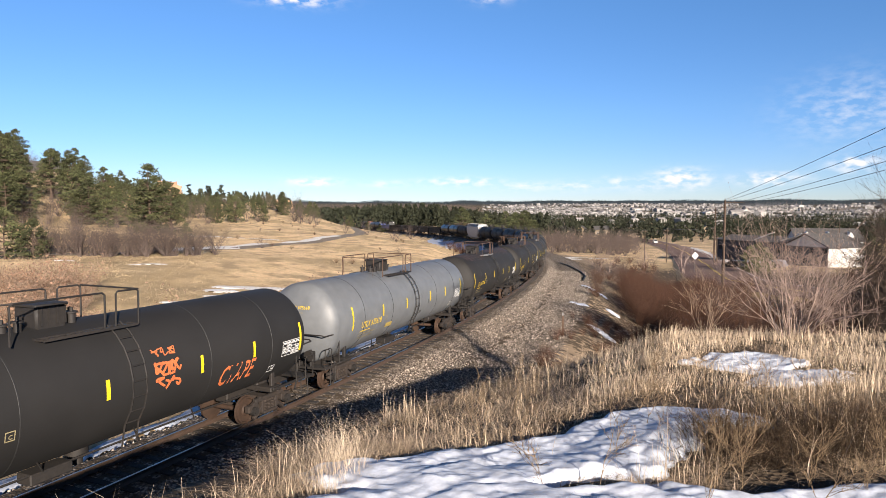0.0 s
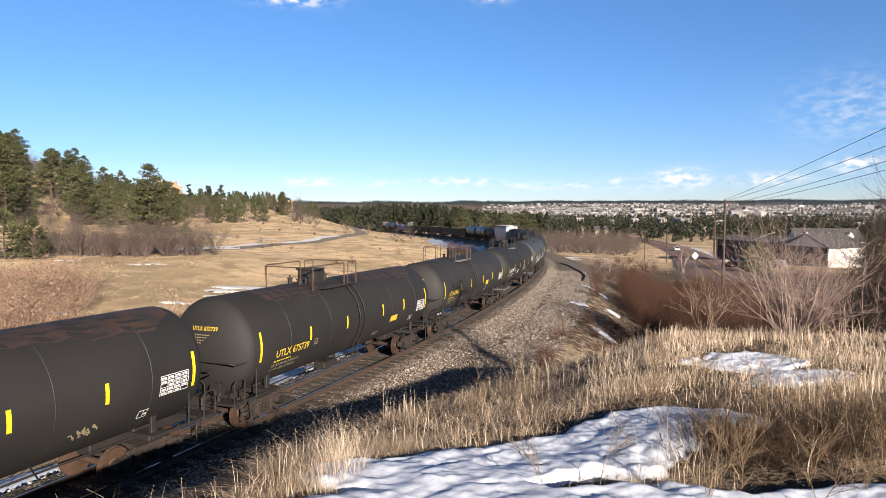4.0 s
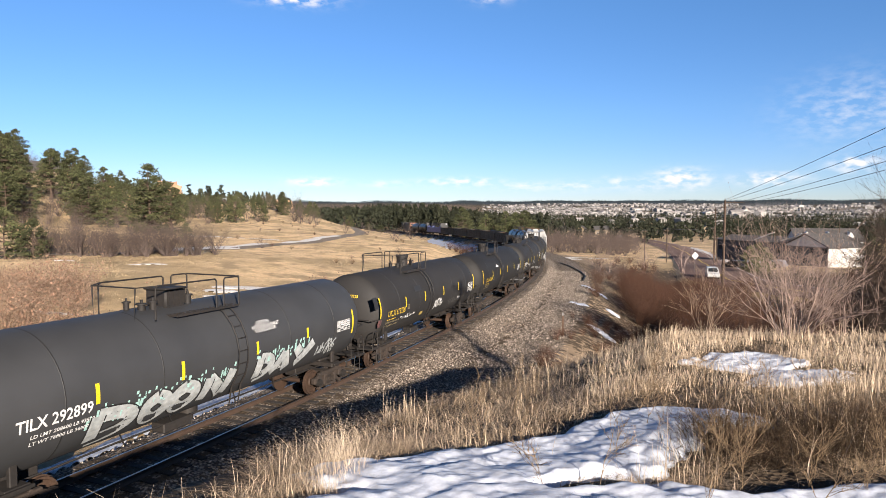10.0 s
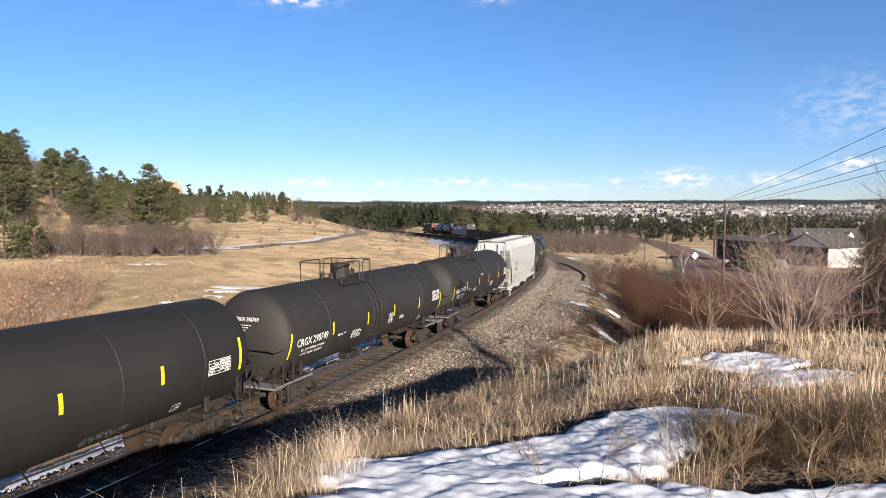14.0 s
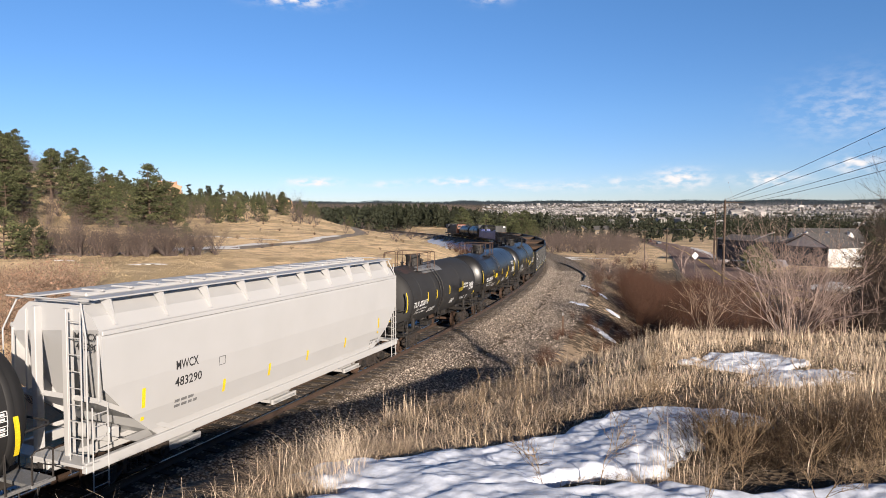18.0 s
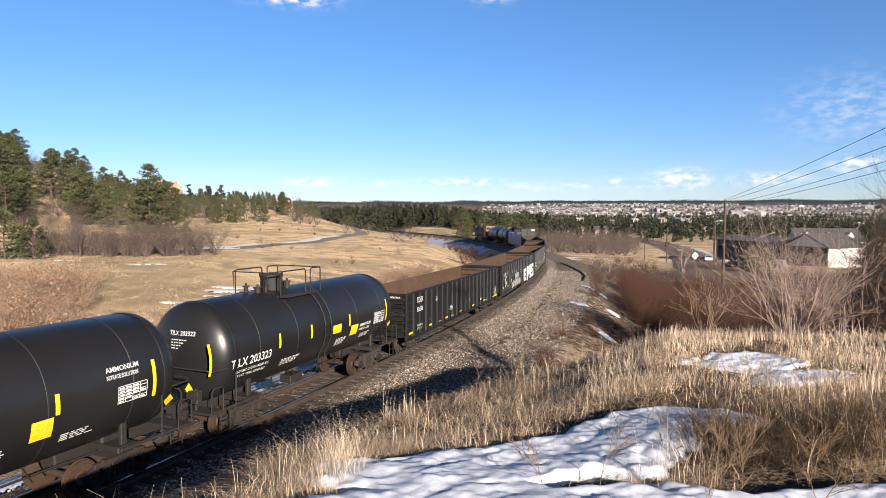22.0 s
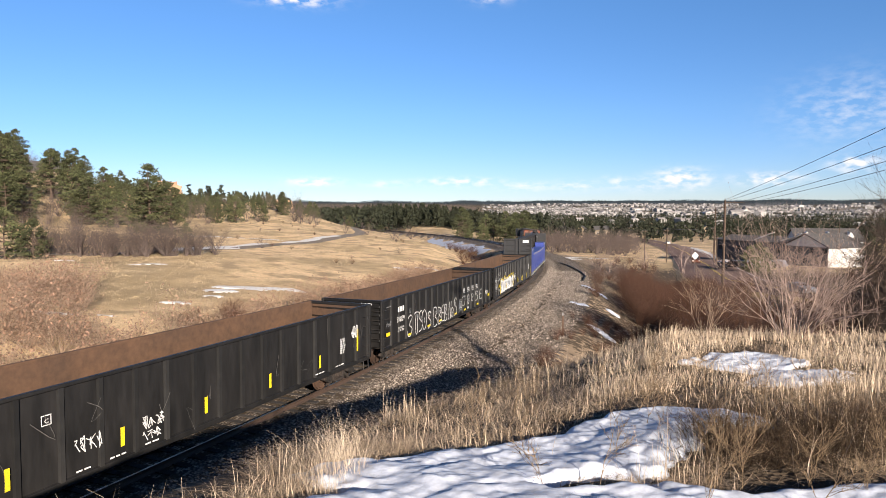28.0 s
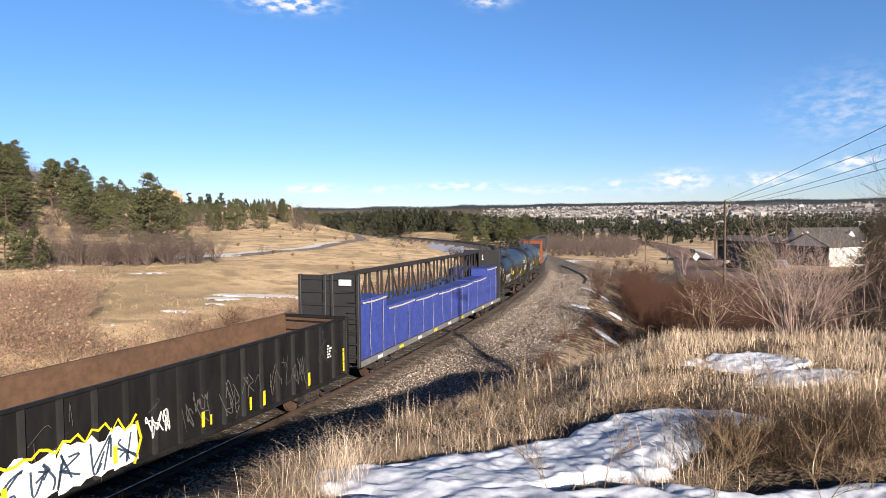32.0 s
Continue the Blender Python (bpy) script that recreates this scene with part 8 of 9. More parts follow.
small = plant_mesh("bare_tree", twig_segs(nr, 4, 6.0, 0.5, 1.0, 4, 2, 0.05, 5, 0.02, 0.2), M["twig_pale"], 3)
for xx, yy, sz in ((38, 118, 1.1), (43, 112, 1.2), (27, 108, 0.8), (30, 113, 0.9), (50, 90, 1.2), (57, 95, 1.1)):
    place("bare_tree", small, xx, yy, sz, xx * 37 % 360, "small leafless pale-barked tree", "tree", "bare trees")


# ---------- pines ----------
def pine_meshes(rng, H, R, start=0.18, tiers=17, clumps=3, quads=16, leaf=0.36, gap=0.15):
    bm = bmesh.new()
    n = 9
    lean = [Vector((0.12 * math.sin(k * 0.9) * H / 15, 0.10 * math.cos(k * 1.3) * H / 15, H * k / 6)) for k in range(7)]
    rings = []
    for k, p in enumerate(lean):
        r = 0.022 * H * (1 - 0.9 * k / 6)
        rings.append([bm.verts.new(p + Vector((math.cos(a), math.sin(a), 0)) * r) for a in np.linspace(0, math.tau, n, False)])
    for a, b in zip(rings, rings[1:]):
        for k in range(n):
            bm.faces.new((a[k], a[(k + 1) % n], b[(k + 1) % n], b[k]))
    me_t = bpy.data.meshes.new("trunk")
    cen = []
    segs = []
    for t in range(tiers):
        q = (t + rng.uniform(0, 0.7)) / tiers
        h = H * (start + (1 - start) * q)
        reach = R * (math.sin(math.pi * min(1, 0.22 + 0.78 * q)) ** 0.8) * rng.uniform(0.75, 1.15)
        for b in range(rng.integers(4, 7)):
            if rng.uniform() < gap:
                continue
            a = rng.uniform(0, math.tau)
            tip = np.array([math.cos(a) * reach, math.sin(a) * reach, h + reach * rng.uniform(-0.12, 0.35)])
            segs.append((0, 0, h, *tip, 0.012 * H * (1 - q * 0.7), 0.01))
            for c in range(clumps):
                u = 0.45 + 0.55 * (c + rng.uniform(0, 1)) / clumps
                cen.append(np.array([0, 0, h]) * (1 - u) + tip * u + rng.normal(0, 0.12, 3))
    cen.append(np.array([0, 0, H * 1.0]))
    bm.to_mesh(me_t)
    bm.free()
    v, f = prisms(segs)
    k = len(me_t.vertices)
    tv = np.concatenate([np.array([tuple(p.co) for p in me_t.vertices]), v])
    faces = [tuple(p.vertices) for p in me_t.polygons] + [tuple(int(i) + k for i in q) for q in f]
    me_t.clear_geometry()
    me_t.from_pydata([tuple(p) for p in tv], [], faces)
    me_t.materials.append(M["bark"])
    c = np.repeat(np.array(cen), quads, 0)
    c = c + rng.normal(0, leaf * 0.75, c.shape) * np.array([1, 1, 0.6])
    d1 = rng.normal(0, 1, c.shape)
    d1[:, 2] = np.abs(d1[:, 2]) * 0.6 + 0.1
    d2 = rng.normal(0, 1, c.shape)
    d1 *= leaf * rng.uniform(0.5, 1.1, (len(c), 1)) / np.linalg.norm(d1, axis=1, keepdims=True)
    d2 *= leaf * 0.26 / np.linalg.norm(d2, axis=1, keepdims=True)
    lv = np.stack([c - d1 * 0.5, c + d2, c + d1, c - d2], 1).reshape(-1, 3)
    ob = from_arrays("crown", lv, np.arange(len(lv)).reshape(-1, 4), M["needle"])
    me_c = ob.data
    bpy.data.objects.remove(ob)
    return me_t, me_c


PINES = [pine_meshes(nr, 15, 4.6, 0.07, 20, leaf=0.46, gap=0.1), pine_meshes(nr, 14, 4.0, 0.22, 16, leaf=0.46, gap=0.2), pine_meshes(nr, 11, 4.0, 0.03, 16, leaf=0.45, gap=0.05), pine_meshes(nr, 13, 5.0, 0.05, 18, leaf=0.5, gap=0.12), pine_meshes(nr, 9, 3.2, 0.02, 15, leaf=0.42, gap=0.05)]


def pine(k, x, y, size, label="dark green ponderosa pine with open irregular crown", group="hillside pines", sink=0.2):
    t = thing("pine_tree", pose(x, y, gz(x, y) - sink, 0, 0, (x * 53 + y * 31) % 360) @ Matrix.Scale(size, 4), label, "tree", group)
    for nm, me in zip(("trunk", "crown"), PINES[k % 5]):
        new(nm, me).parent = t
    return t


for k, x, y, sz in ((4, -50.6, 72.2, 0.68), (4, -48.2, 73.5, 0.55), (0, -58.5, 125, 0.93), (3, -55, 127, 0.8), (2, -62, 130, 0.8), (1, -97, 165, 1.05), (3, -93, 160, 0.95), (0, -100, 142, 1.0), (2, -92, 138, 0.95), (3, -105, 135, 1.15), (2, -84, 146, 0.72), (4, -78, 150, 0.95), (2, -76, 142, 0.6),
                    (4, -46.5, 113.5, 0.36), (2, -64, 178, 0.55), (3, -60, 182, 0.6), (4, -55, 192, 0.55), (2, -56, 222, 0.6), (2, -60, 235, 0.7), (3, -78, 182, 0.75), (0, -84, 190, 0.8), (1, -94, 205, 0.95), (4, -38, 255, 0.55), (4, -36, 300, 0.5), (4, -31, 310, 0.6)):
    pine(k, x, y, sz)
for k in range(250):
    s, L = nr.uniform(70, 420), 92 + 165 * nr.uniform()
    p, _ = track(s, -L)
    if s > 250 and L < 110:
        continue
    if p.x / p.y > -0.36 and L < 112 or (p.x + 64) ** 2 + (p.y - 140) ** 2 < 90 or -0.66 < p.x / p.y < -0.628 and L > 95 and p.y < 250:
        continue
    pine(k, p.x, p.y, nr.uniform(0.4, 1.0) * float(np.interp(p.x / p.y, [-0.58, -0.45, -0.35], [1.0, 0.6, 0.42])))
for k in range(34):
    yy = nr.uniform(122, 215)
    xx = nr.uniform(-0.74, -0.42) * yy
    if along(np.array([xx]), np.array([yy]))[1][0] > -86 or -0.665 < xx / yy < -0.62:
        continue
    pine(k, xx, yy, nr.uniform(0.45, 0.85))
yy_ = nr.uniform(190, 520, 1000)
xx_ = nr.uniform(-0.54, -0.05, 1000) * yy_
# the lower slope stays open grass
keep = ((ground_z(xx_, yy_) - 7.08) / yy_ > np.interp(xx_ / yy_, [-0.5, -0.39, -0.30, -0.21, -0.12], [-0.045, -0.034, -0.020, -0.018, -0.016])) & (along(xx_, yy_)[1] < -40)
keep &= nr.uniform(0, 1, 1000) < 0.7
ridge_spots = (xx_[keep], yy_[keep])
for k in range(150):
    s, L = nr.uniform(80, 320), nr.uniform(84, 180)
    p, _ = track(s, -L)
    place("scrub_oak", VAR["oak"][k % 3], p.x, p.y, nr.uniform(1.2, 2.0), nr.uniform(0, 360), "bare grey-brown scrub oak between hillside pines", "shrub", "scrub oak on the slope", 0.1)
for k in range(24):
    yy = nr.uniform(255, 345)
    xx = nr.uniform(0.02, 0.155) * yy
    if along(np.array([xx]), np.array([yy]))[1][0] < 12:
        continue
    pine(k, xx, yy, nr.uniform(0.7, 1.05), group="pines beyond the bend")
for k, (xx, yy, sz) in enumerate(((92, 134, 0.85), (57.5, 117, 0.6), (61, 121, 0.65), (65, 126, 0.55))):
    pine(4, xx, yy, sz, "small dark evergreen by the townhouses", "evergreens by the road")


def far_wood(name, n, place_at, size, label, q=22, material=None):
    """Distant conifers: loose clumps of needles over short trunks, one object."""
    x, y = place_at(n)
    z = ground_z(x, y)
    h = size * nr.uniform(0.6, 1.15, n)
    i = np.repeat(np.arange(n), q)
    u = nr.uniform(0, 1, n * q)
    rad = h[i] * 0.30 * (1 - u) ** 0.7 * nr.uniform(0.2, 1, n * q)
    a = nr.uniform(0, math.tau, n * q)
    c = np.stack([x[i] + np.cos(a) * rad, y[i] + np.sin(a) * rad, z[i] + h[i] * (0.08 + 0.9 * u)], -1)
    lf = (h[i] * (0.15 if q < 50 else 0.06))[:, None]
    d1, d2 = nr.normal(0, 1, c.shape), nr.normal(0, 1, c.shape)
    d1, d2 = d1 * lf / np.linalg.norm(d1, axis=1, keepdims=True), d2 * lf * 0.7 / np.linalg.norm(d2, axis=1, keepdims=True)
    v = np.stack([c - d1, c + d2, c + d1, c - d2], 1).reshape(-1, 3)
    return tagged(from_arrays(name, v, np.arange(len(v)).reshape(-1, 4), material or M["needle_far"]), label, "forest", kind="stuff")


def polar(b0, b1, r0, r1):
    def at(n):
        b, r = np.radians(nr.uniform(b0, b1, n)), np.sqrt(nr.uniform(r0 * r0, r1 * r1, n))
        return r * np.sin(b), r * np.cos(b)
    return at


far_wood("ridge_pines", len(ridge_spots[0]), lambda n: ridge_spots, 5.6, "dark green pines covering the ridge", 170, M["needle"])
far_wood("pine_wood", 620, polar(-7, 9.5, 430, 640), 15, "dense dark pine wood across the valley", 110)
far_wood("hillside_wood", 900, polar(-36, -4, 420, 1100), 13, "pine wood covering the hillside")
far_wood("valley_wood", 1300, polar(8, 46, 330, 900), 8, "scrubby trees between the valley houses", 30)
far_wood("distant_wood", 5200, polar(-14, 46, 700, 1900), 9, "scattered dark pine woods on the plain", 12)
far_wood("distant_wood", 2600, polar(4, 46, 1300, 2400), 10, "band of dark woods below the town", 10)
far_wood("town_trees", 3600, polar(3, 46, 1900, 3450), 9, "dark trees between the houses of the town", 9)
far_wood("ridge_wood", 9000, polar(-25, 48, 3450, 4500), 8, "dark wooded ridge on the horizon, blued as by haze", 11, M["needle_ridge_hazed"])


# ---------- trackside ----------
def post_marker(x, y, h):
    t = thing("trackside_post", pose(x, y, gz(x, y)), "thin weathered steel marker post beside the ballast", "post", "trackside posts")
    bm = bmesh.new()
    box(bm, -0.06, 0.06, -0.04, 0.04, -0.2, h, 0.01)
    part("shaft", bm, M["brown_steel"], t)
    bm = bmesh.new()
    box(bm, -0.07, 0.07, -0.055, -0.042, h - 0.22, h - 0.02, 0.004)
    part("plate", bm, M["galvanised"], t)


post_marker(8.1, 42.0, 1.6)
# black rod laid along the bench edge in place of the shoulder's shadow
pp = [Vector((*track(s, l)[0][:2], 0)) for s, l in ((70, 6.6), (76, 7.0), (82, 6.6), (88, 6.0), (94, 5.2), (99, 4.4))]
bm = bmesh.new()
rod(bm, [(p.x, p.y, gz(p.x, p.y) + 0.10) for p in pp], 0.09, 8)
tagged(part("drain_pipe", bm, M["black_paint"], smooth=True), "black rod standing in for the shadow along the ballast bench edge", "pipe")

# loose ballast stones near the rails
nst = 26000
ss_ = -6 + 90 * nr.uniform(0, 1, nst) ** 1.5
ll_ = np.where(nr.uniform(0, 1, nst) < 0.8, nr.uniform(1.0, 7.4, nst), nr.uniform(-3.6, 1.0, nst))
px_, py_, pa_ = np.interp(ss_, TS, TX), np.interp(ss_, TS, TY), np.interp(ss_, TS, TP)
sx_, sy_ = px_ + ll_ * np.sin(pa_), py_ - ll_ * np.cos(pa_)
ok = (np.abs(ll_) > 1.9) & (ll_ < np.interp(ss_, [-6, 10, 24], [4.2, 4.4, 7.4]))
sx_, sy_ = sx_[ok], sy_[ok]
sz_ = ground_z(sx_, sy_)
octa = np.array([(1, 0, 0), (-1, 0, 0), (0, 1, 0), (0, -1, 0), (0, 0, 1), (0, 0, -1)], float)
ofc = np.array([(0, 2, 4), (2, 1, 4), (1, 3, 4), (3, 0, 4), (2, 0, 5), (1, 2, 5), (3, 1, 5), (0, 3, 5)])
n = len(sx_)
r = nr.uniform(0.025, 0.062, (n, 1, 1)) * nr.uniform(0.6, 1.25, (n, 6, 1))
v = octa[None] * r + np.stack([sx_, sy_, sz_ + 0.012], -1)[:, None] + nr.normal(0, 0.008, (n, 6, 3))
f = (ofc[None] + (np.arange(n) * 6)[:, None, None]).reshape(-1, 3)
M["stone"] = mat("stone", (0.37, 0.315, 0.26), (0.24, 0.20, 0.165), 0.95, 0, 1.5, 20, island=0.75, spec=0.2)
tagged(from_arrays("ballast_stones", v.reshape(-1, 3), f, M["stone"]), "loose angular grey-tan ballast stones", "ballast", kind="stuff")


# ---------- utility poles and wires ----------
def utility_pole(x, y, h, label, arms=((0.5, 2.4),), turn=0.0, group="utility poles", r=0.15, top=True):
    t = thing("utility_pole", pose(x, y, gz(x, y), 0, 0, turn), label, "utility pole", group)
    bm = bmesh.new()
    cyl(bm, (0, 0, h / 2 - 0.3), "z", r * 1.25, h + 0.6, 10, r * 0.8)
    part("shaft", bm, M["pole_wood"], t, smooth=True)
    for dz, w in arms:
        bm = bmesh.new()
        box(bm, -w / 2, w / 2, 0.1, 0.22, h - dz - 0.06, h - dz + 0.06, 0.01)
        arm = part("crossarm", bm, M["pole_wood"], t)
        for q in (-0.45, -0.15, 0.15, 0.45):
            bm = bmesh.new()
            cyl(bm, (q * w, 0.16, h - dz + 0.13), "z", 0.05, 0.16, 8)
            part("insulator", bm, M["galvanised"], arm)
    if top:
        bm = bmesh.new()
        cyl(bm, (0, 0, h + 0.08), "z", 0.05, 0.2, 8)
        part("insulator", bm, M["galvanised"], t)
    return Vector((x, y, gz(x, y) + h))


def wire(a, b, sag, name="power_line", r=0.022, label="sagging black overhead power line", group="overhead lines"):
    a, b = Vector(a), Vector(b)
    bm = bmesh.new()
    rod(bm, [a.lerp(b, k / 24) - Vector((0, 0, sag * 4 * (k / 24) * (1 - k / 24))) for k in range(25)], r, 5)
    return tagged(part(name, bm, M["wire"]), label, "power line", group)


top0 = utility_pole(37.7, 84.0, 8.25 - gz(37.7, 84.0), "tall brown wooden utility pole with small crossarm", ((1.0, 0.9),), 20, r=0.17)
back = utility_pole(20.5, -3.0, 16.6 - gz(20.5, -3.0), "wooden utility pole behind the viewpoint", ((0.6, 2.4),), 20, r=0.17)
for da, db, sag in (((0, 0, 0), (0.0, 0, 1.46), 0.55), ((0.3, 0, -0.12), (0.3, 0, -0.52), 0.65), ((1.4, -0.5, -0.35), (1.0, 0, -1.66), 0.7), ((2.2, -1.0, -0.45), (1.6, 0, -2.26), 0.75)):
    wire(top0 + Vector(da), back + Vector(db), sag)
bm = bmesh.new()
rod(bm, [top0 + Vector((0, 0, -0.35)), top0 + Vector((1.4, -0.5, -0.35)), top0 + Vector((2.2, -1.0, -0.45))], 0.05, 6)
tagged(part("crossarm_extension", bm, M["pole_wood"]), "slim wooden side arm on the utility pole", "crossarm")
tops = [utility_pole(x, y, h, "thin brown wooden utility pole by the road", ((0.5, 1.8),), 25, "roadside poles", 0.13) for x, y, h in ((53.5, 166, 8.2), (56.5, 158, 8.6), (74, 171, 9.5), (70, 160, 7.0))]
utility_pole(66, 152, 14.0, "tall slim utility pole beyond the road", ((0.4, 2.2), (1.3, 2.2)), 35, "roadside poles", 0.13)
utility_pole(86, 162, 11.0, "slim light pole behind the townhouses", (), 0, "roadside poles", 0.09)
utility_pole(105, 166, 12.0, "slim light pole behind the townhouses", (), 0, "roadside poles", 0.09)
far_l = utility_pole(44, 262, 9.0, "distant wooden utility pole in the grove", ((0.5, 1.8),), 60, "roadside poles", 0.13)
for a, b in zip(tops[:1] + [tops[1]], tops[1:2] + [tops[2]]):
    wire(a, b, 0.5, r=0.03)
wire(far_l, tops[0], 1.2, r=0.03)
wire(Vector((24, 32, 0.6)), Vector((95, 150, 0.5)), 1.0, r=0.02)

# ---------- road ----------
ROAD = [(150, 20), (100, 45), (66, 70), (50, 84), (46, 101), (52.5, 121), (66, 160), (80, 200), (91, 235), (100, 270), (107, 303), (114, 350), (118, 420), (112, 520), (95, 640)]


def road_at(d):
    p = np.array(ROAD, float)
    seg = np.concatenate([[0], np.cumsum(np.hypot(*np.diff(p, axis=0).T))]) - 98.0
    x, y = np.interp(d, seg, p[:, 0]), np.interp(d, seg, p[:, 1])
    x2, y2 = np.interp(d + 2, seg, p[:, 0]), np.interp(d + 2, seg, p[:, 1])
    return x, y, math.atan2(y2 - y, x2 - x)


def road_z(x, y):
    return max(gz(x + dx, y + dy) for dx, dy in ((0, 0), (-6, 2.5), (6, -2.5))) + 0.30


def road_strip(name, off0, off1, lift, material, d0=-98, d1=590, dash=0, label=""):
    v, f = [], []
    ds = np.arange(d0, d1, 4.0)
    for d in ds:
        x, y, a = road_at(d)
        z = road_z(x, y)
        for o in (off0, off1):
            v.append((x + o * math.sin(a), y - o * math.cos(a), z + lift))
    for k in range(len(ds) - 1):
        if dash and k % 3 == 0:
            continue
        f.append((2 * k, 2 * k + 1, 2 * k + 3, 2 * k + 2))
    return from_arrays(name, v, f, material)


v, f = [], []
ds = np.arange(-98, 590, 4.0)
for d in ds:
    x, y, a = road_at(d)
    z = road_z(x, y)
    for o, dz in ((-9.5, -1.5), (-6.3, -0.05), (-6.0, 0), (6.0, 0), (6.3, -0.05), (9.5, -1.5)):
        v.append((x + o * math.sin(a), y - o * math.cos(a), z + dz))
k = 6
f = [(i * k + j, i * k + j + 1, (i + 1) * k + j + 1, (i + 1) * k + j) for i in range(len(ds) - 1) for j in range(k - 1)]
mi = [1 if j in (0, 4) else 0 for i in range(len(ds) - 1) for j in range(k - 1)]
M["verge"] = mat("verge", (0.416, 0.304, 0.16), (0.272, 0.2, 0.112), 0.95, 0, 0.4, 5, 0.2, 12)
road = tagged(from_arrays("road", np.array(v), np.array(f), None, mats=[M["asphalt"], M["verge"]], index=mi), "reddish-brown asphalt road running down to the plain", "road", kind="structure")
road_strip("road_line", -0.20, -0.06, 0.012, M["yellow_paint"]).parent = road
road_strip("road_line", 0.06, 0.20, 0.012, M["yellow_paint"]).parent = road
road_strip("road_line", 5.2, 5.34, 0.012, M["white_paint"]).parent = road
for d0, d1, o in ((95, 165, 7.2), (165, 215, 7.0)):
    bl = []
    for d in np.arange(d0, d1, 4.0):
        x, y, a = road_at(d)
        bl.append((x + o * math.sin(a), y - o * math.cos(a), 3.4, 1.6 + 0.6 * math.sin(d), math.degrees(a)))
    snow_patch("ploughed ridge of snow along the road's edge", bl, 0.6, 0.5, M["snow_old"], 0.6, d0 * 0.1, "snow patches")


def road_sign(x, y, size, facing, material, label, h=2.6):
    t = thing("road_sign", pose(x, y, gz(x, y), 0, 0, facing), label, "road sign", "road signs")
    bm = bmesh.new()
    rod(bm, [(0, 0.03, -0.2), (0, 0.03, h)], 0.035, 6)
    part("post", bm, M["galvanised"], t)
    bm = bmesh.new()
    box(bm, -size / 2, size / 2, -0.012, 0.012, -size / 2, size / 2, 0.0)
    bmesh.ops.transform(bm, matrix=pose(0, 0, h + 0.1, 0, 45, 0), verts=bm.verts)
    part("plate", bm, material, t)


road_sign(46.4, 115, 1.05, 15, M["siding_white"], "pale grey back of a diamond road sign on a post", 3.4)
road_sign(83, 182, 1.0, 15, M["yellow"], "yellow diamond warning sign on a post", 2.4)


# ---------- trail across the meadow ----------
TRAIL = [(-60, 78), (-46, 84), (-38, 92), (-33, 101), (-29.5, 112), (-26.5, 126), (-23.5, 141), (-22, 160), (-25, 190), (-34, 240), (-40, 300)]
tp = np.array(TRAIL, float)
td = np.concatenate([[0], np.cumsum(np.hypot(*np.diff(tp, axis=0).T))])
v, f = [], []
ds = np.arange(0, td[-1], 2.0)
for d in ds:
    x, y = np.interp(d, td, tp[:, 0]), np.interp(d, td, tp[:, 1])
    x2, y2 = np.interp(d + 3, td, tp[:, 0]), np.interp(d + 3, td, tp[:, 1])
    a = math.atan2(y2 - y, x2 - x)
    for o in (-1.7, -0.6, 0.6, 1.7):
        qx, qy = x + o * math.sin(a), y - o * math.cos(a)
        v.append((qx, qy, gz(qx, qy) + (0.07 if abs(o) < 1 else 0.02)))
f = [(i * 4 + j, i * 4 + j + 1, i * 4 + j + 5, i * 4 + j + 4) for i in range(len(ds) - 1) for j in range(3)]
M["trail"] = mat("trail", (0.195, 0.1575, 0.12), (0.1425, 0.1162, 0.09), 0.95, 0, 0.5, 6, 0.2, 15)
tagged(from_arrays("trail", v, f, M["trail"], smooth=True), "grey-brown dirt trail crossing the dry meadow", "path", kind="structure")


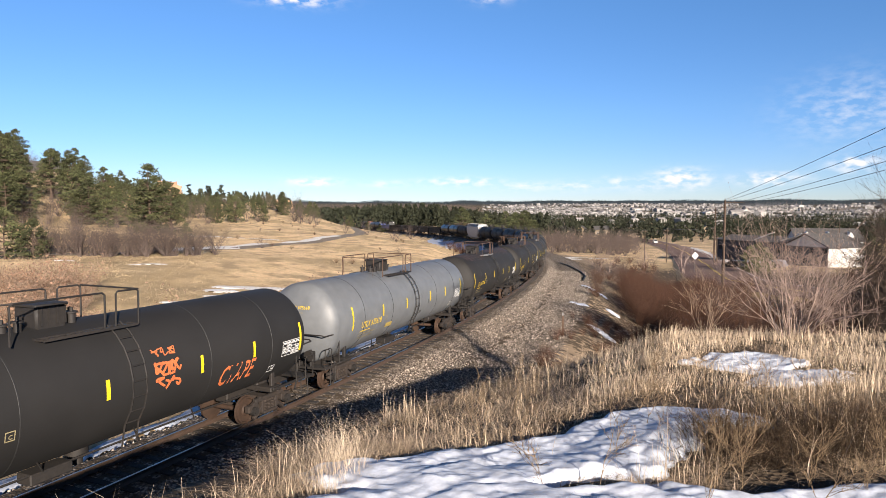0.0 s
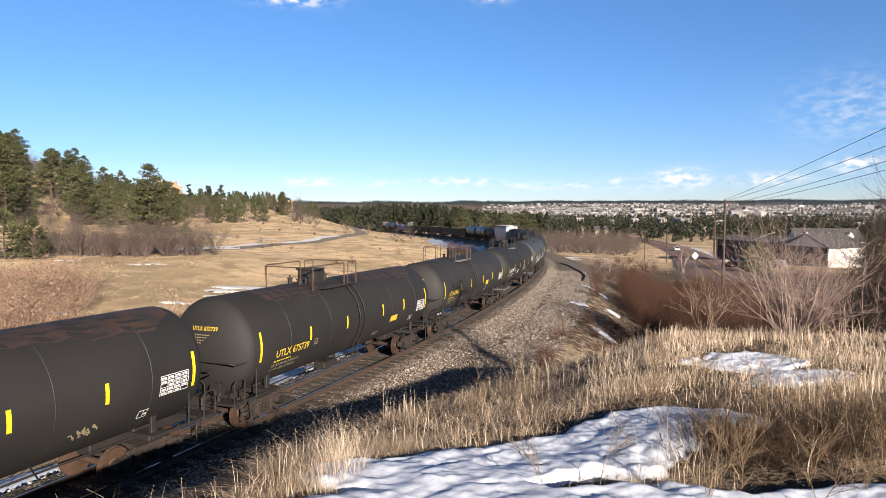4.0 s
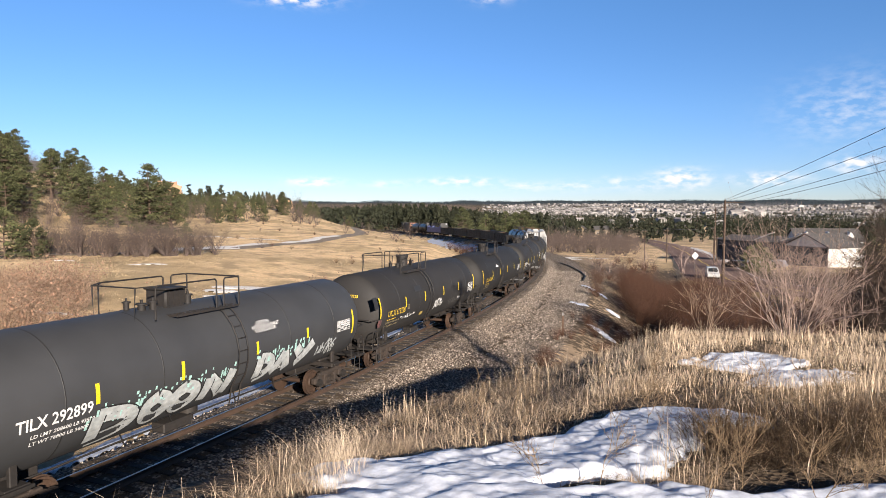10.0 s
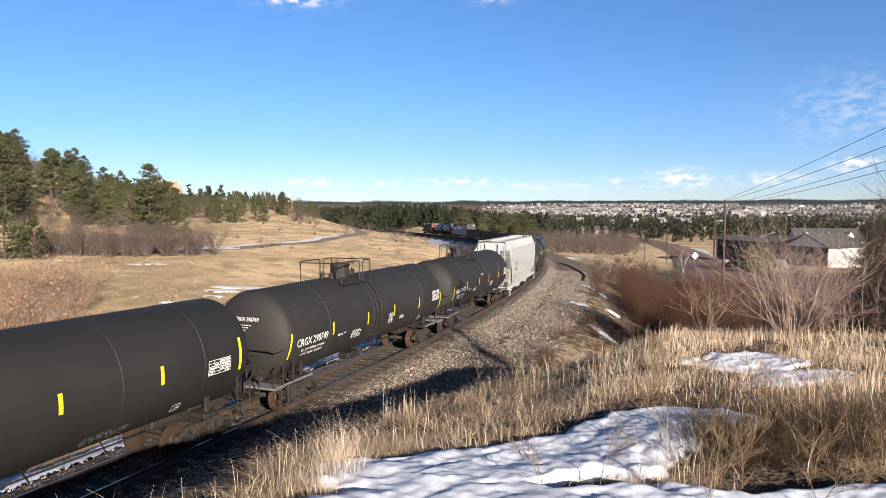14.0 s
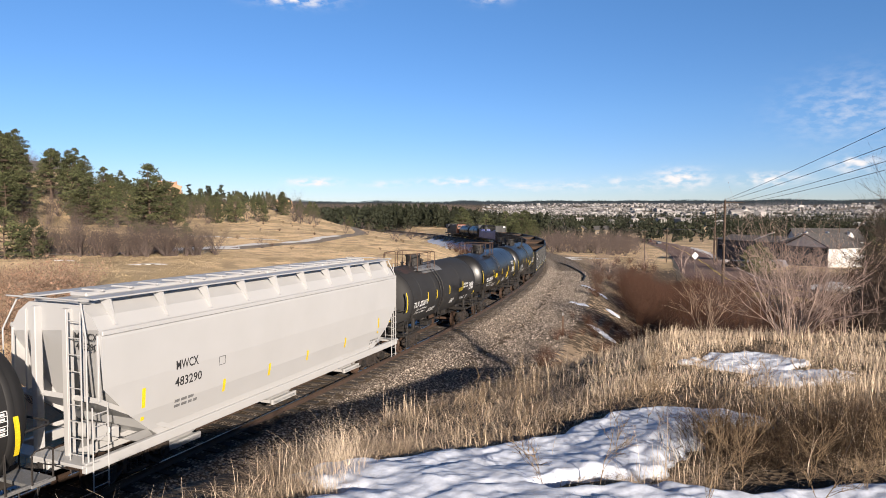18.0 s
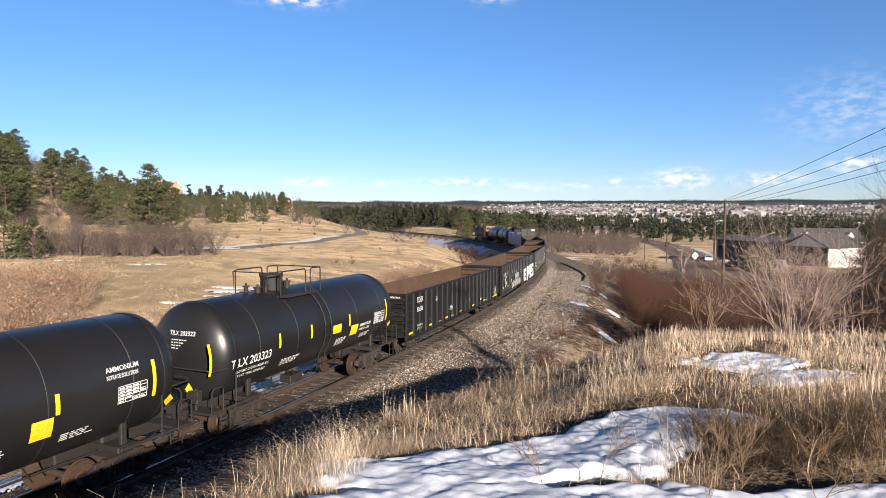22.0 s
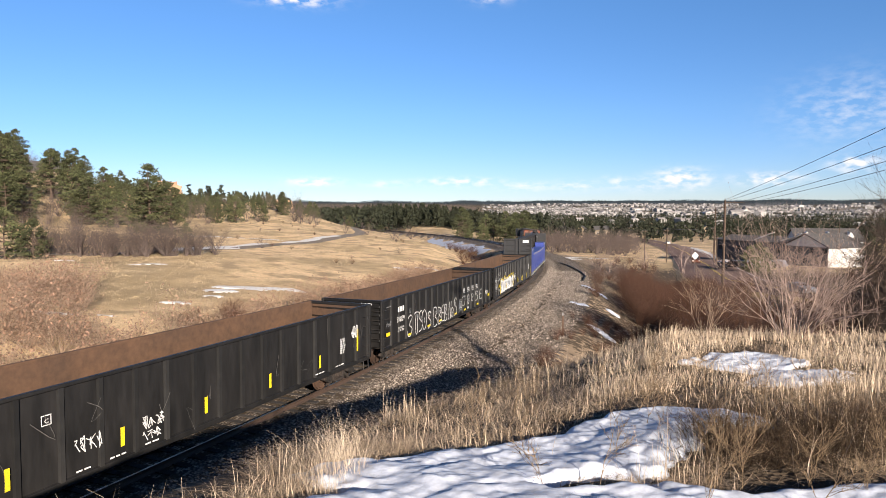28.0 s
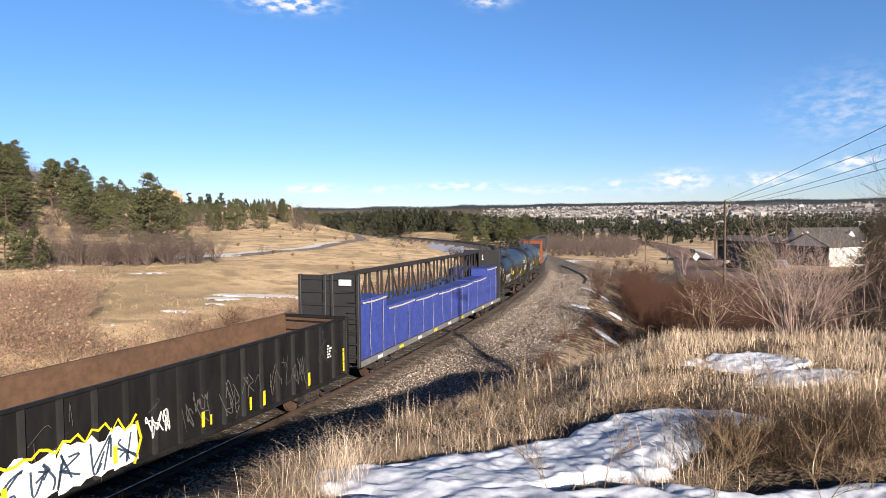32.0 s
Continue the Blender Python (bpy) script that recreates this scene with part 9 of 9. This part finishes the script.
# ---------- vehicles ----------
def vehicle(name, colour, label, suv=True):
    t = thing(name, Matrix(), label, "car", "road traffic")
    L, W, H = (4.7, 1.85, 1.75) if suv else (4.6, 1.8, 1.45)
    side = [(-L / 2, 0.45), (-L / 2 + 0.02, 0.85), (-L / 2 + 0.15, 1.0), (-L / 2 + (0.25 if suv else 0.9), H - 0.35 if suv else 1.05), (-L / 2 + (0.45 if suv else 1.4), H - 0.02), (L / 2 - 2.0, H), (L / 2 - 1.25, 1.08), (L / 2 - 0.2, 0.92), (L / 2, 0.7), (L / 2, 0.4), (L / 2 - 0.2, 0.28), (-L / 2 + 0.2, 0.28)]
    bm = bmesh.new()
    rows = []
    for y, pull in ((-W / 2, 0.16), (-W / 2 + 0.1, 0.02), (W / 2 - 0.1, 0.02), (W / 2, 0.16)):
        rows.append([bm.verts.new((x, y * (0.86 if z > 1.15 else 1.0), z - (0.03 if pull > 0.1 and z > 1.1 else 0))) for x, z in side])
    n = len(side)
    for a, b in zip(rows, rows[1:]):
        for k in range(n):
            bm.faces.new((a[k], a[(k + 1) % n], b[(k + 1) % n], b[k]))
    bm.faces.new(rows[0][::-1]), bm.faces.new(rows[-1])
    bmesh.ops.recalc_face_normals(bm, faces=bm.faces)
    part("body", bm, colour, t, smooth=True)
    for nm, pts in (("windscreen", ((L / 2 - 1.93, H - 0.06), (L / 2 - 1.3, 1.13))), ("rear_window", ((-L / 2 + (0.44 if suv else 1.3), H - 0.1), (-L / 2 + (0.22 if suv else 0.85), 1.12)))):
        (xa, za), (xb, zb) = pts
        o = 0.03 if nm == "windscreen" else -0.03
        from_arrays(nm, [(xa + o, -W * 0.36, za), (xa + o, W * 0.36, za), (xb + o, W * 0.40, zb), (xb + o, -W * 0.40, zb)], [(0, 1, 2, 3)], M["glass"], t)
    for y in (-1, 1):
        yy = y * (W * 0.43 + 0.02)
        from_arrays("side_window", [(-L / 2 + 0.7, yy, 1.16), (L / 2 - 1.5, yy, 1.16), (L / 2 - 2.1, yy, H - 0.12), (-L / 2 + 0.9, yy, H - 0.12)], [(0, 1, 2, 3)], M["glass"], t)
        for x in (-L / 2 + 0.85, L / 2 - 0.9):
            bm = bmesh.new()
            cyl(bm, (x, y * (W / 2 - 0.1), 0.33), "y", 0.33, 0.22, 18)
            wl_ = part("wheel", bm, M["black_paint"], t, smooth=True)
            bm = bmesh.new()
            cyl(bm, (x, y * (W / 2 + 0.012), 0.33), "y", 0.2, 0.02, 12)
            part("rim", bm, M["galvanised"], wl_)
        bm = bmesh.new()
        box(bm, L / 2 - 0.05, L / 2 + 0.01, y * 0.68 - 0.17, y * 0.68 + 0.17, 0.66, 0.82, 0.02)
        part("headlight", bm, M["siding_white"], t)
    return t


M["paint_white"] = mat("paint_white", (0.585, 0.585, 0.57), (0.555, 0.555, 0.54), 0.25)
M["paint_silver"] = mat("paint_silver", (0.315, 0.3225, 0.3375), (0.285, 0.2925, 0.3075), 0.28, 0.5)
M["paint_dark"] = mat("paint_dark", (0.035, 0.03, 0.03), (0.03, 0.025, 0.025), 0.22)
M["paint_brown"] = mat("paint_brown", (0.12, 0.05, 0.035), (0.10, 0.045, 0.03), 0.25)
# cars: distance along the road at times; negative side drives towards the viewpoint
TRAFFIC = [(vehicle("car", M["paint_white"], "white sport-utility car driving on the road"), -2.0, [(0, 262), (2, 229), (6, 150), (8, 87), (9, 64), (11, 18), (13, -30), (15, -80), (32, -95)]),
           (vehicle("car", M["paint_silver"], "silver sedan car driving on the road", False), -2.0, [(0, 480), (19, 240), (21, 203), (23, 150), (25, 96), (27, 46), (29, -2), (32, -75)]),
           (vehicle("car", M["paint_brown"], "dark brown sport-utility car driving on the road"), -2.0, [(0, 500), (19, 265), (23, 208), (25, 160), (28, 86), (30, 48), (32, 12)]),
           (vehicle("car", M["paint_white"], "white sedan car driving away down the road", False), 2.0, [(0, -95), (12, -95), (18, 20), (21, 82), (23, 127), (25, 178), (28, 252), (32, 340)]),
           (vehicle("car", M["paint_dark"], "dark sedan car driving away down the road", False), 2.0, [(0, -95), (22, -95), (27, 40), (30, 122), (32, 178)])]
for k, (x, y, c) in enumerate(((61, 131, "paint_dark"), (64.5, 133, "paint_silver"), (68, 136, "paint_white"), (71.5, 138, "paint_dark"), (75, 141, "paint_silver"), (84, 176, "paint_dark"), (88, 183, "paint_dark"))):
    pc = vehicle("parked_car", M[c], "parked car beside the townhouses", k % 2 == 0)
    pc.matrix_world = pose(x, y, gz(x, y) + 0.05, 0, 0, 120)
    tagged(pc, group="parked cars")


# ---------- townhouses and houses ----------
def gable_house(name, x, y, turn, w, d, h, roof_h, wall, roof, label, group, floors=2, dormers=0, windows=True, lift=0.0, over=0.5, clad=None):
    t = thing(name, pose(x, y, gz(x, y) + lift, 0, 0, turn), label, "house", group)
    bm = bmesh.new()
    box(bm, -w / 2, w / 2, -d / 2, d / 2, -2.0, h)
    for e in (-1, 1):
        a = [bm.verts.new((e * w / 2, -d / 2, h)), bm.verts.new((e * w / 2, d / 2, h)), bm.verts.new((e * w / 2, 0, h + roof_h))]
        bm.faces.new(a)
    part("wall", bm, wall, t)
    if clad:
        bm = bmesh.new()
        if clad == "side":
            box(bm, -w / 2 - 0.02, w / 2 - 0.02, -d / 2 - 0.12, -d / 2 - 0.003, -2.0, h - 0.02)
        else:
            box(bm, -w / 2 - 0.12, -w / 2 - 0.003, -d / 2 + 0.02, d / 2 - 0.02, -2.0, h - 0.02)
        part("cladding", bm, M["siding_blue"], t, "dark slate-blue siding")
        for k in range(7):
            at = pose(-w / 2 + w * (k + 0.5) / 7, -d / 2 - 0.14, 1.0 if k % 2 else 3.6) if clad == "side" else pose(-w / 2 - 0.14, -d / 2 + d * (k + 0.5) / 7, 1.0 if k % 2 else 3.6, 0, 0, 90)
            shared("window", stock("row_window", lambda bm: box(bm, -0.55, 0.55, -0.05, 0.05, 0, 1.2), M["glass"]), at, t)
    for e in (-1, 1):
        bm = bmesh.new()
        q = [(-w / 2 - over, e * (d / 2 + over), h - over * roof_h / (d / 2)), (w / 2 + over, e * (d / 2 + over), h - over * roof_h / (d / 2)), (w / 2 + over, 0, h + roof_h), (-w / 2 - over, 0, h + roof_h)]
        lo = [bm.verts.new(p) for p in q]
        hi = [bm.verts.new((p[0], p[1], p[2] + 0.22)) for p in q]
        bm.faces.new(lo), bm.faces.new(hi[::-1])
        for k in range(4):
            bm.faces.new((lo[k], lo[(k + 1) % 4], hi[(k + 1) % 4], hi[k]))
        bmesh.ops.recalc_face_normals(bm, faces=bm.faces)
        part("roof", bm, roof, t)
    for k in range(dormers):
        xx = -w / 2 + w * (k + 0.5) / dormers
        bm = bmesh.new()
        ww, zb = 2.4, h + roof_h * 0.25
        yb = -d / 2 * 0.80
        a = [bm.verts.new(p) for p in ((xx - ww / 2, yb, zb), (xx + ww / 2, yb, zb), (xx, yb, zb + 1.7))]
        b = [bm.verts.new((v.co.x, yb + 3.4, v.co.z)) for v in a]
        bm.faces.new(a)
        for q in range(3):
            bm.faces.new((a[q], a[(q + 1) % 3], b[(q + 1) % 3], b[q]))
        bmesh.ops.recalc_face_normals(bm, faces=bm.faces)
        part("dormer", bm, M["siding_white"], t)
    if windows:
        for fl in range(floors):
            zz = 0.9 + fl * 2.8
            n = max(2, int(w / 3.2))
            for k in range(n):
                xx = -w / 2 + w * (k + 0.5) / n
                for yy, s in ((-d / 2 - 0.02, -1), (d / 2 + 0.02, 1)):
                    fr = shared("window", stock("win_frame", lambda bm: box(bm, -0.6, 0.6, -0.05, 0.05, 0, 1.3, 0.0), M["siding_white"]), pose(xx, yy, zz), t)
                    shared("pane", stock("win_pane", lambda bm: box(bm, -0.5, 0.5, -0.07, 0.07, 0.1, 1.2), M["glass"]), pose(0, 0, 0), fr)
    return t


gable_house("townhouse", 96.1, 158, 23, 13, 12, 5.2, 3.0, M["siding_white"], M["roof_grey"], "townhouse with white sunlit front and grey shingled roof", "townhouses", 2, 0, False, clad="end")
gable_house("townhouse", 89.5, 173.7, -67, 22, 13, 6.2, 1.2, M["siding_white"], M["roof_grey"], "townhouse row with slate-blue side in shade", "townhouses", 2, 0, False, clad="side")
gable_house("townhouse", 113, 186, -14, 17, 11, 6.6, 3.2, M["siding_white"], M["roof_grey"], "townhouse row with white-trimmed dormers and grey roof", "townhouses", 2, 3)
for k, (x, y, tn, w) in enumerate(((88, 455, 20, 11), (106, 480, 70, 10), (118, 470, 10, 12), (131, 500, 40, 11), (205, 540, 20, 12), (235, 560, 80, 11), (185, 610, 15, 13))):
    gable_house("house", x, y, tn, w, 8, 4.0, 2.6, M["stucco"], M["roof_grey"], "tan suburban house with grey gabled roof among trees", "valley houses", 1, 0, True)
gable_house("house", -150, 234, 30, 13, 10, 4.6, 3.2, M["stucco"], M["roof_grey"], "tan stucco house with dark hipped roof on the wooded hill", "hill houses", 2, 0, True, -4.0, 0.9)
gable_house("house", -156, 223, 10, 12, 10, 4.6, 3.0, M["stucco"], M["roof_grey"], "tan stucco house half hidden by pines on the hill", "hill houses", 2, 0, True, -4.0, 0.9)


# pale stair rails rising along the townhouses
for x0, y0 in ((85.2, 165), (88.3, 157.8)):
    bm = bmesh.new()
    rod(bm, [(x0 - 1.4, y0 + 3.2, -1.2), (x0 + 0.9, y0 - 2.1, 0.9)], 0.14, 6)
    tagged(part("stair_rail", bm, M["siding_white"]), "white diagonal stair rail against the blue-grey townhouse", "railing", "townhouse stairs")


# ---------- rock outcrops ----------
def outcrop(x, y, z, w, h, label):
    t = thing("rock_outcrop", pose(x, y, z), label, "rock", "sandstone outcrops")
    for k in range(5):
        r = w * nr.uniform(0.16, 0.28)
        bm = bmesh.new()
        bmesh.ops.create_cube(bm, size=1.0)
        bmesh.ops.subdivide_edges(bm, edges=bm.edges[:], cuts=4, use_grid_fill=True)
        top = h * nr.uniform(0.55, 1.0)
        for v in bm.verts:
            q = v.co.copy()
            v.co = Vector((q.x * r * 2 * (1 - 0.2 * (q.z + 0.5)), q.y * r * 2, (q.z + 0.2) * top))
            v.co += noise.noise_vector(v.co * 0.5 + Vector((k * 7, x, 0))) * r * 0.35
        bmesh.ops.transform(bm, matrix=pose((k / 4 - 0.5) * w * 0.8, nr.uniform(-0.15, 0.15) * w, 0, 0, 0, nr.uniform(-25, 25)), verts=bm.verts)
        part("boulder", bm, M["rock"], t)
    return t


def on_ray(px, d, zz):
    return px * d, d, zz


outcrop(-0.437 * 330, 330, gz(-0.437 * 330, 330) + 5.0, 10, 10, "orange sandstone outcrop on the hilltop")
outcrop(-0.255 * 400, 400, gz(-0.255 * 400, 400) + 4.5, 9, 7, "orange sandstone outcrop on the far hill")
outcrop(-0.60 * 275, 275, gz(-0.60 * 275, 275) + 0.5, 7, 3.5, "tan sandstone ledge on the wooded hill")
outcrop(-0.535 * 250, 250, gz(-0.535 * 250, 250), 9, 4, "reddish sandstone boulder among the pines")


# ---------- the town on the plain ----------
def town(n, b0, b1, r0, r1, seed, label, big=1.0):
    """Far-off houses: small boxes with pitched roofs, too many to count."""
    g = np.random.default_rng(seed)
    b, r = np.radians(g.uniform(b0, b1, n)), r0 + (r1 - r0) * g.uniform(0, 1, n)
    keep = (wob(r * np.sin(b), r * np.cos(b), 160, seed) > -0.12) & (g.uniform(0, 1, n) < np.interp(np.degrees(b), [b0, b0 + 4], [0.1, 1]))
    b, r = b[keep], r[keep]
    n = len(b)
    x, y = r * np.sin(b), r * np.cos(b)
    z = ground_z(x, y)
    w, d, h = g.uniform(9, 17, n) * big, g.uniform(8, 12, n) * big, g.uniform(4, 7.5, n) * big ** 0.5
    a = np.radians(g.choice([0, 90, 20, 110, 45], n) + g.normal(0, 6, n))
    c, s = np.cos(a), np.sin(a)
    box_ = [(-1, -1, 0), (1, -1, 0), (1, 1, 0), (-1, 1, 0), (-1, -1, 1), (1, -1, 1), (1, 1, 1), (-1, 1, 1)]
    v = np.empty((n, 10, 3))
    for k, (p, q, t) in enumerate(box_):
        v[:, k] = np.stack([x + (p * w * c - q * d * s) / 2, y + (p * w * s + q * d * c) / 2, z - 1 + t * (h + 1)], -1)
    for k, p in ((8, -1), (9, 1)):
        v[:, k] = np.stack([x + p * w * c / 2, y + p * w * s / 2, z + h * 1.45], -1)
    base = (np.arange(n) * 10)[:, None]
    walls = np.concatenate([base + np.array([q]) for q in ((0, 1, 5, 4), (1, 2, 6, 5), (2, 3, 7, 6), (3, 0, 4, 7), (4, 7, 8, 8), (5, 9, 6, 6))])
    roofs = np.concatenate([base + np.array([q]) for q in ((4, 5, 9, 8), (7, 8, 9, 6))])
    fs = [tuple(q) if q[2] != q[3] else tuple(q[:3]) for q in walls.tolist()] + [tuple(q) for q in roofs.tolist()]
    ob = from_arrays("distant_town", v.reshape(-1, 3), fs, None, mats=[M["town"], M["town_roof"]], index=[0] * len(walls) + [1] * len(roofs))
    return tagged(ob, label, "town", kind="stuff")


M["town_roof"] = mat("town_roof", (0.165, 0.1462, 0.135), (0.315, 0.3, 0.2925), 0.9, 0, 0.01, 0.2, island=0.55)
town(7500, 3.5, 46, 1950, 3600, 3, "sprawling pale houses of a town across the plain", 0.75)
town(90, 12, 46, 1900, 3300, 5, "larger pale buildings of the town", 2.6)
town(22, 9, 40, 900, 1700, 8, "scattered houses among the woods on the plain", 1.2)


# ---------- ties ----------
def b_tie(bm):
    box(bm, -0.115, 0.115, -1.3, 1.3, -0.36, -0.185, 0.012)


for k, s in enumerate(np.arange(-14, 165, 0.6)):
    p, a = track(s)
    jit = 0.04 * math.sin(k * 12.9)
    shared("tie", stock("tie", b_tie, M["tie"]), Matrix.Translation(p) @ pose(0, 0, 0, 0, 0, math.degrees(a) + jit * 20) @ pose(0, jit, 0), railway)
v, f = [], []
for s in np.arange(165.2, 420, 0.6):
    p, a = track(s)
    m = Matrix.Translation(p) @ pose(0, 0, 0, 0, 0, math.degrees(a))
    n0 = len(v)
    v += [tuple(m @ Vector((x, y, z))) for x in (-0.115, 0.115) for y in (-1.3, 1.3) for z in (-0.36, -0.185)]
    f += [tuple(n0 + i for i in q) for q in ((1, 3, 7, 5), (0, 1, 5, 4), (2, 6, 7, 3), (0, 2, 3, 1), (4, 5, 7, 6))]
tagged(from_arrays("far_ties", v, f, M["tie"], railway), kind="stuff")


# ---------- movement ----------
def motions():
    for car, mid, half in TRAIN:
        walk(car, [(t, car_pose(mid - travelled(t), half)) for t in np.arange(0, 32.01, 0.5)])
    roll = [(2 * k / FPS, (travelled(2 * k / FPS) - travelled(0)) / WHEEL_R) for k in range(0, 481)]
    spin = [(t, Matrix.Rotation(a % math.tau, 4, "Y")) for t, a in roll]
    for car, off, rows in TRAFFIC:
        keys = []
        for t in np.arange(0, 32.01, 1.0):
            d = float(np.interp(t, [r[0] for r in rows], [r[1] for r in rows]))
            x, y, a = road_at(d)
            x, y = x + off * math.sin(a), y - off * math.cos(a)
            keys.append((t, pose(x, y, road_z(*road_at(d)[:2]) + 0.01, 0, 0, math.degrees(a) + (180 if off < 0 else 0))))
        walk(car, keys)
    for ws in WHEELS:
        at = Matrix.Translation(ws.location)
        walk(ws, [(t, at @ m) for t, m in spin])


motions()
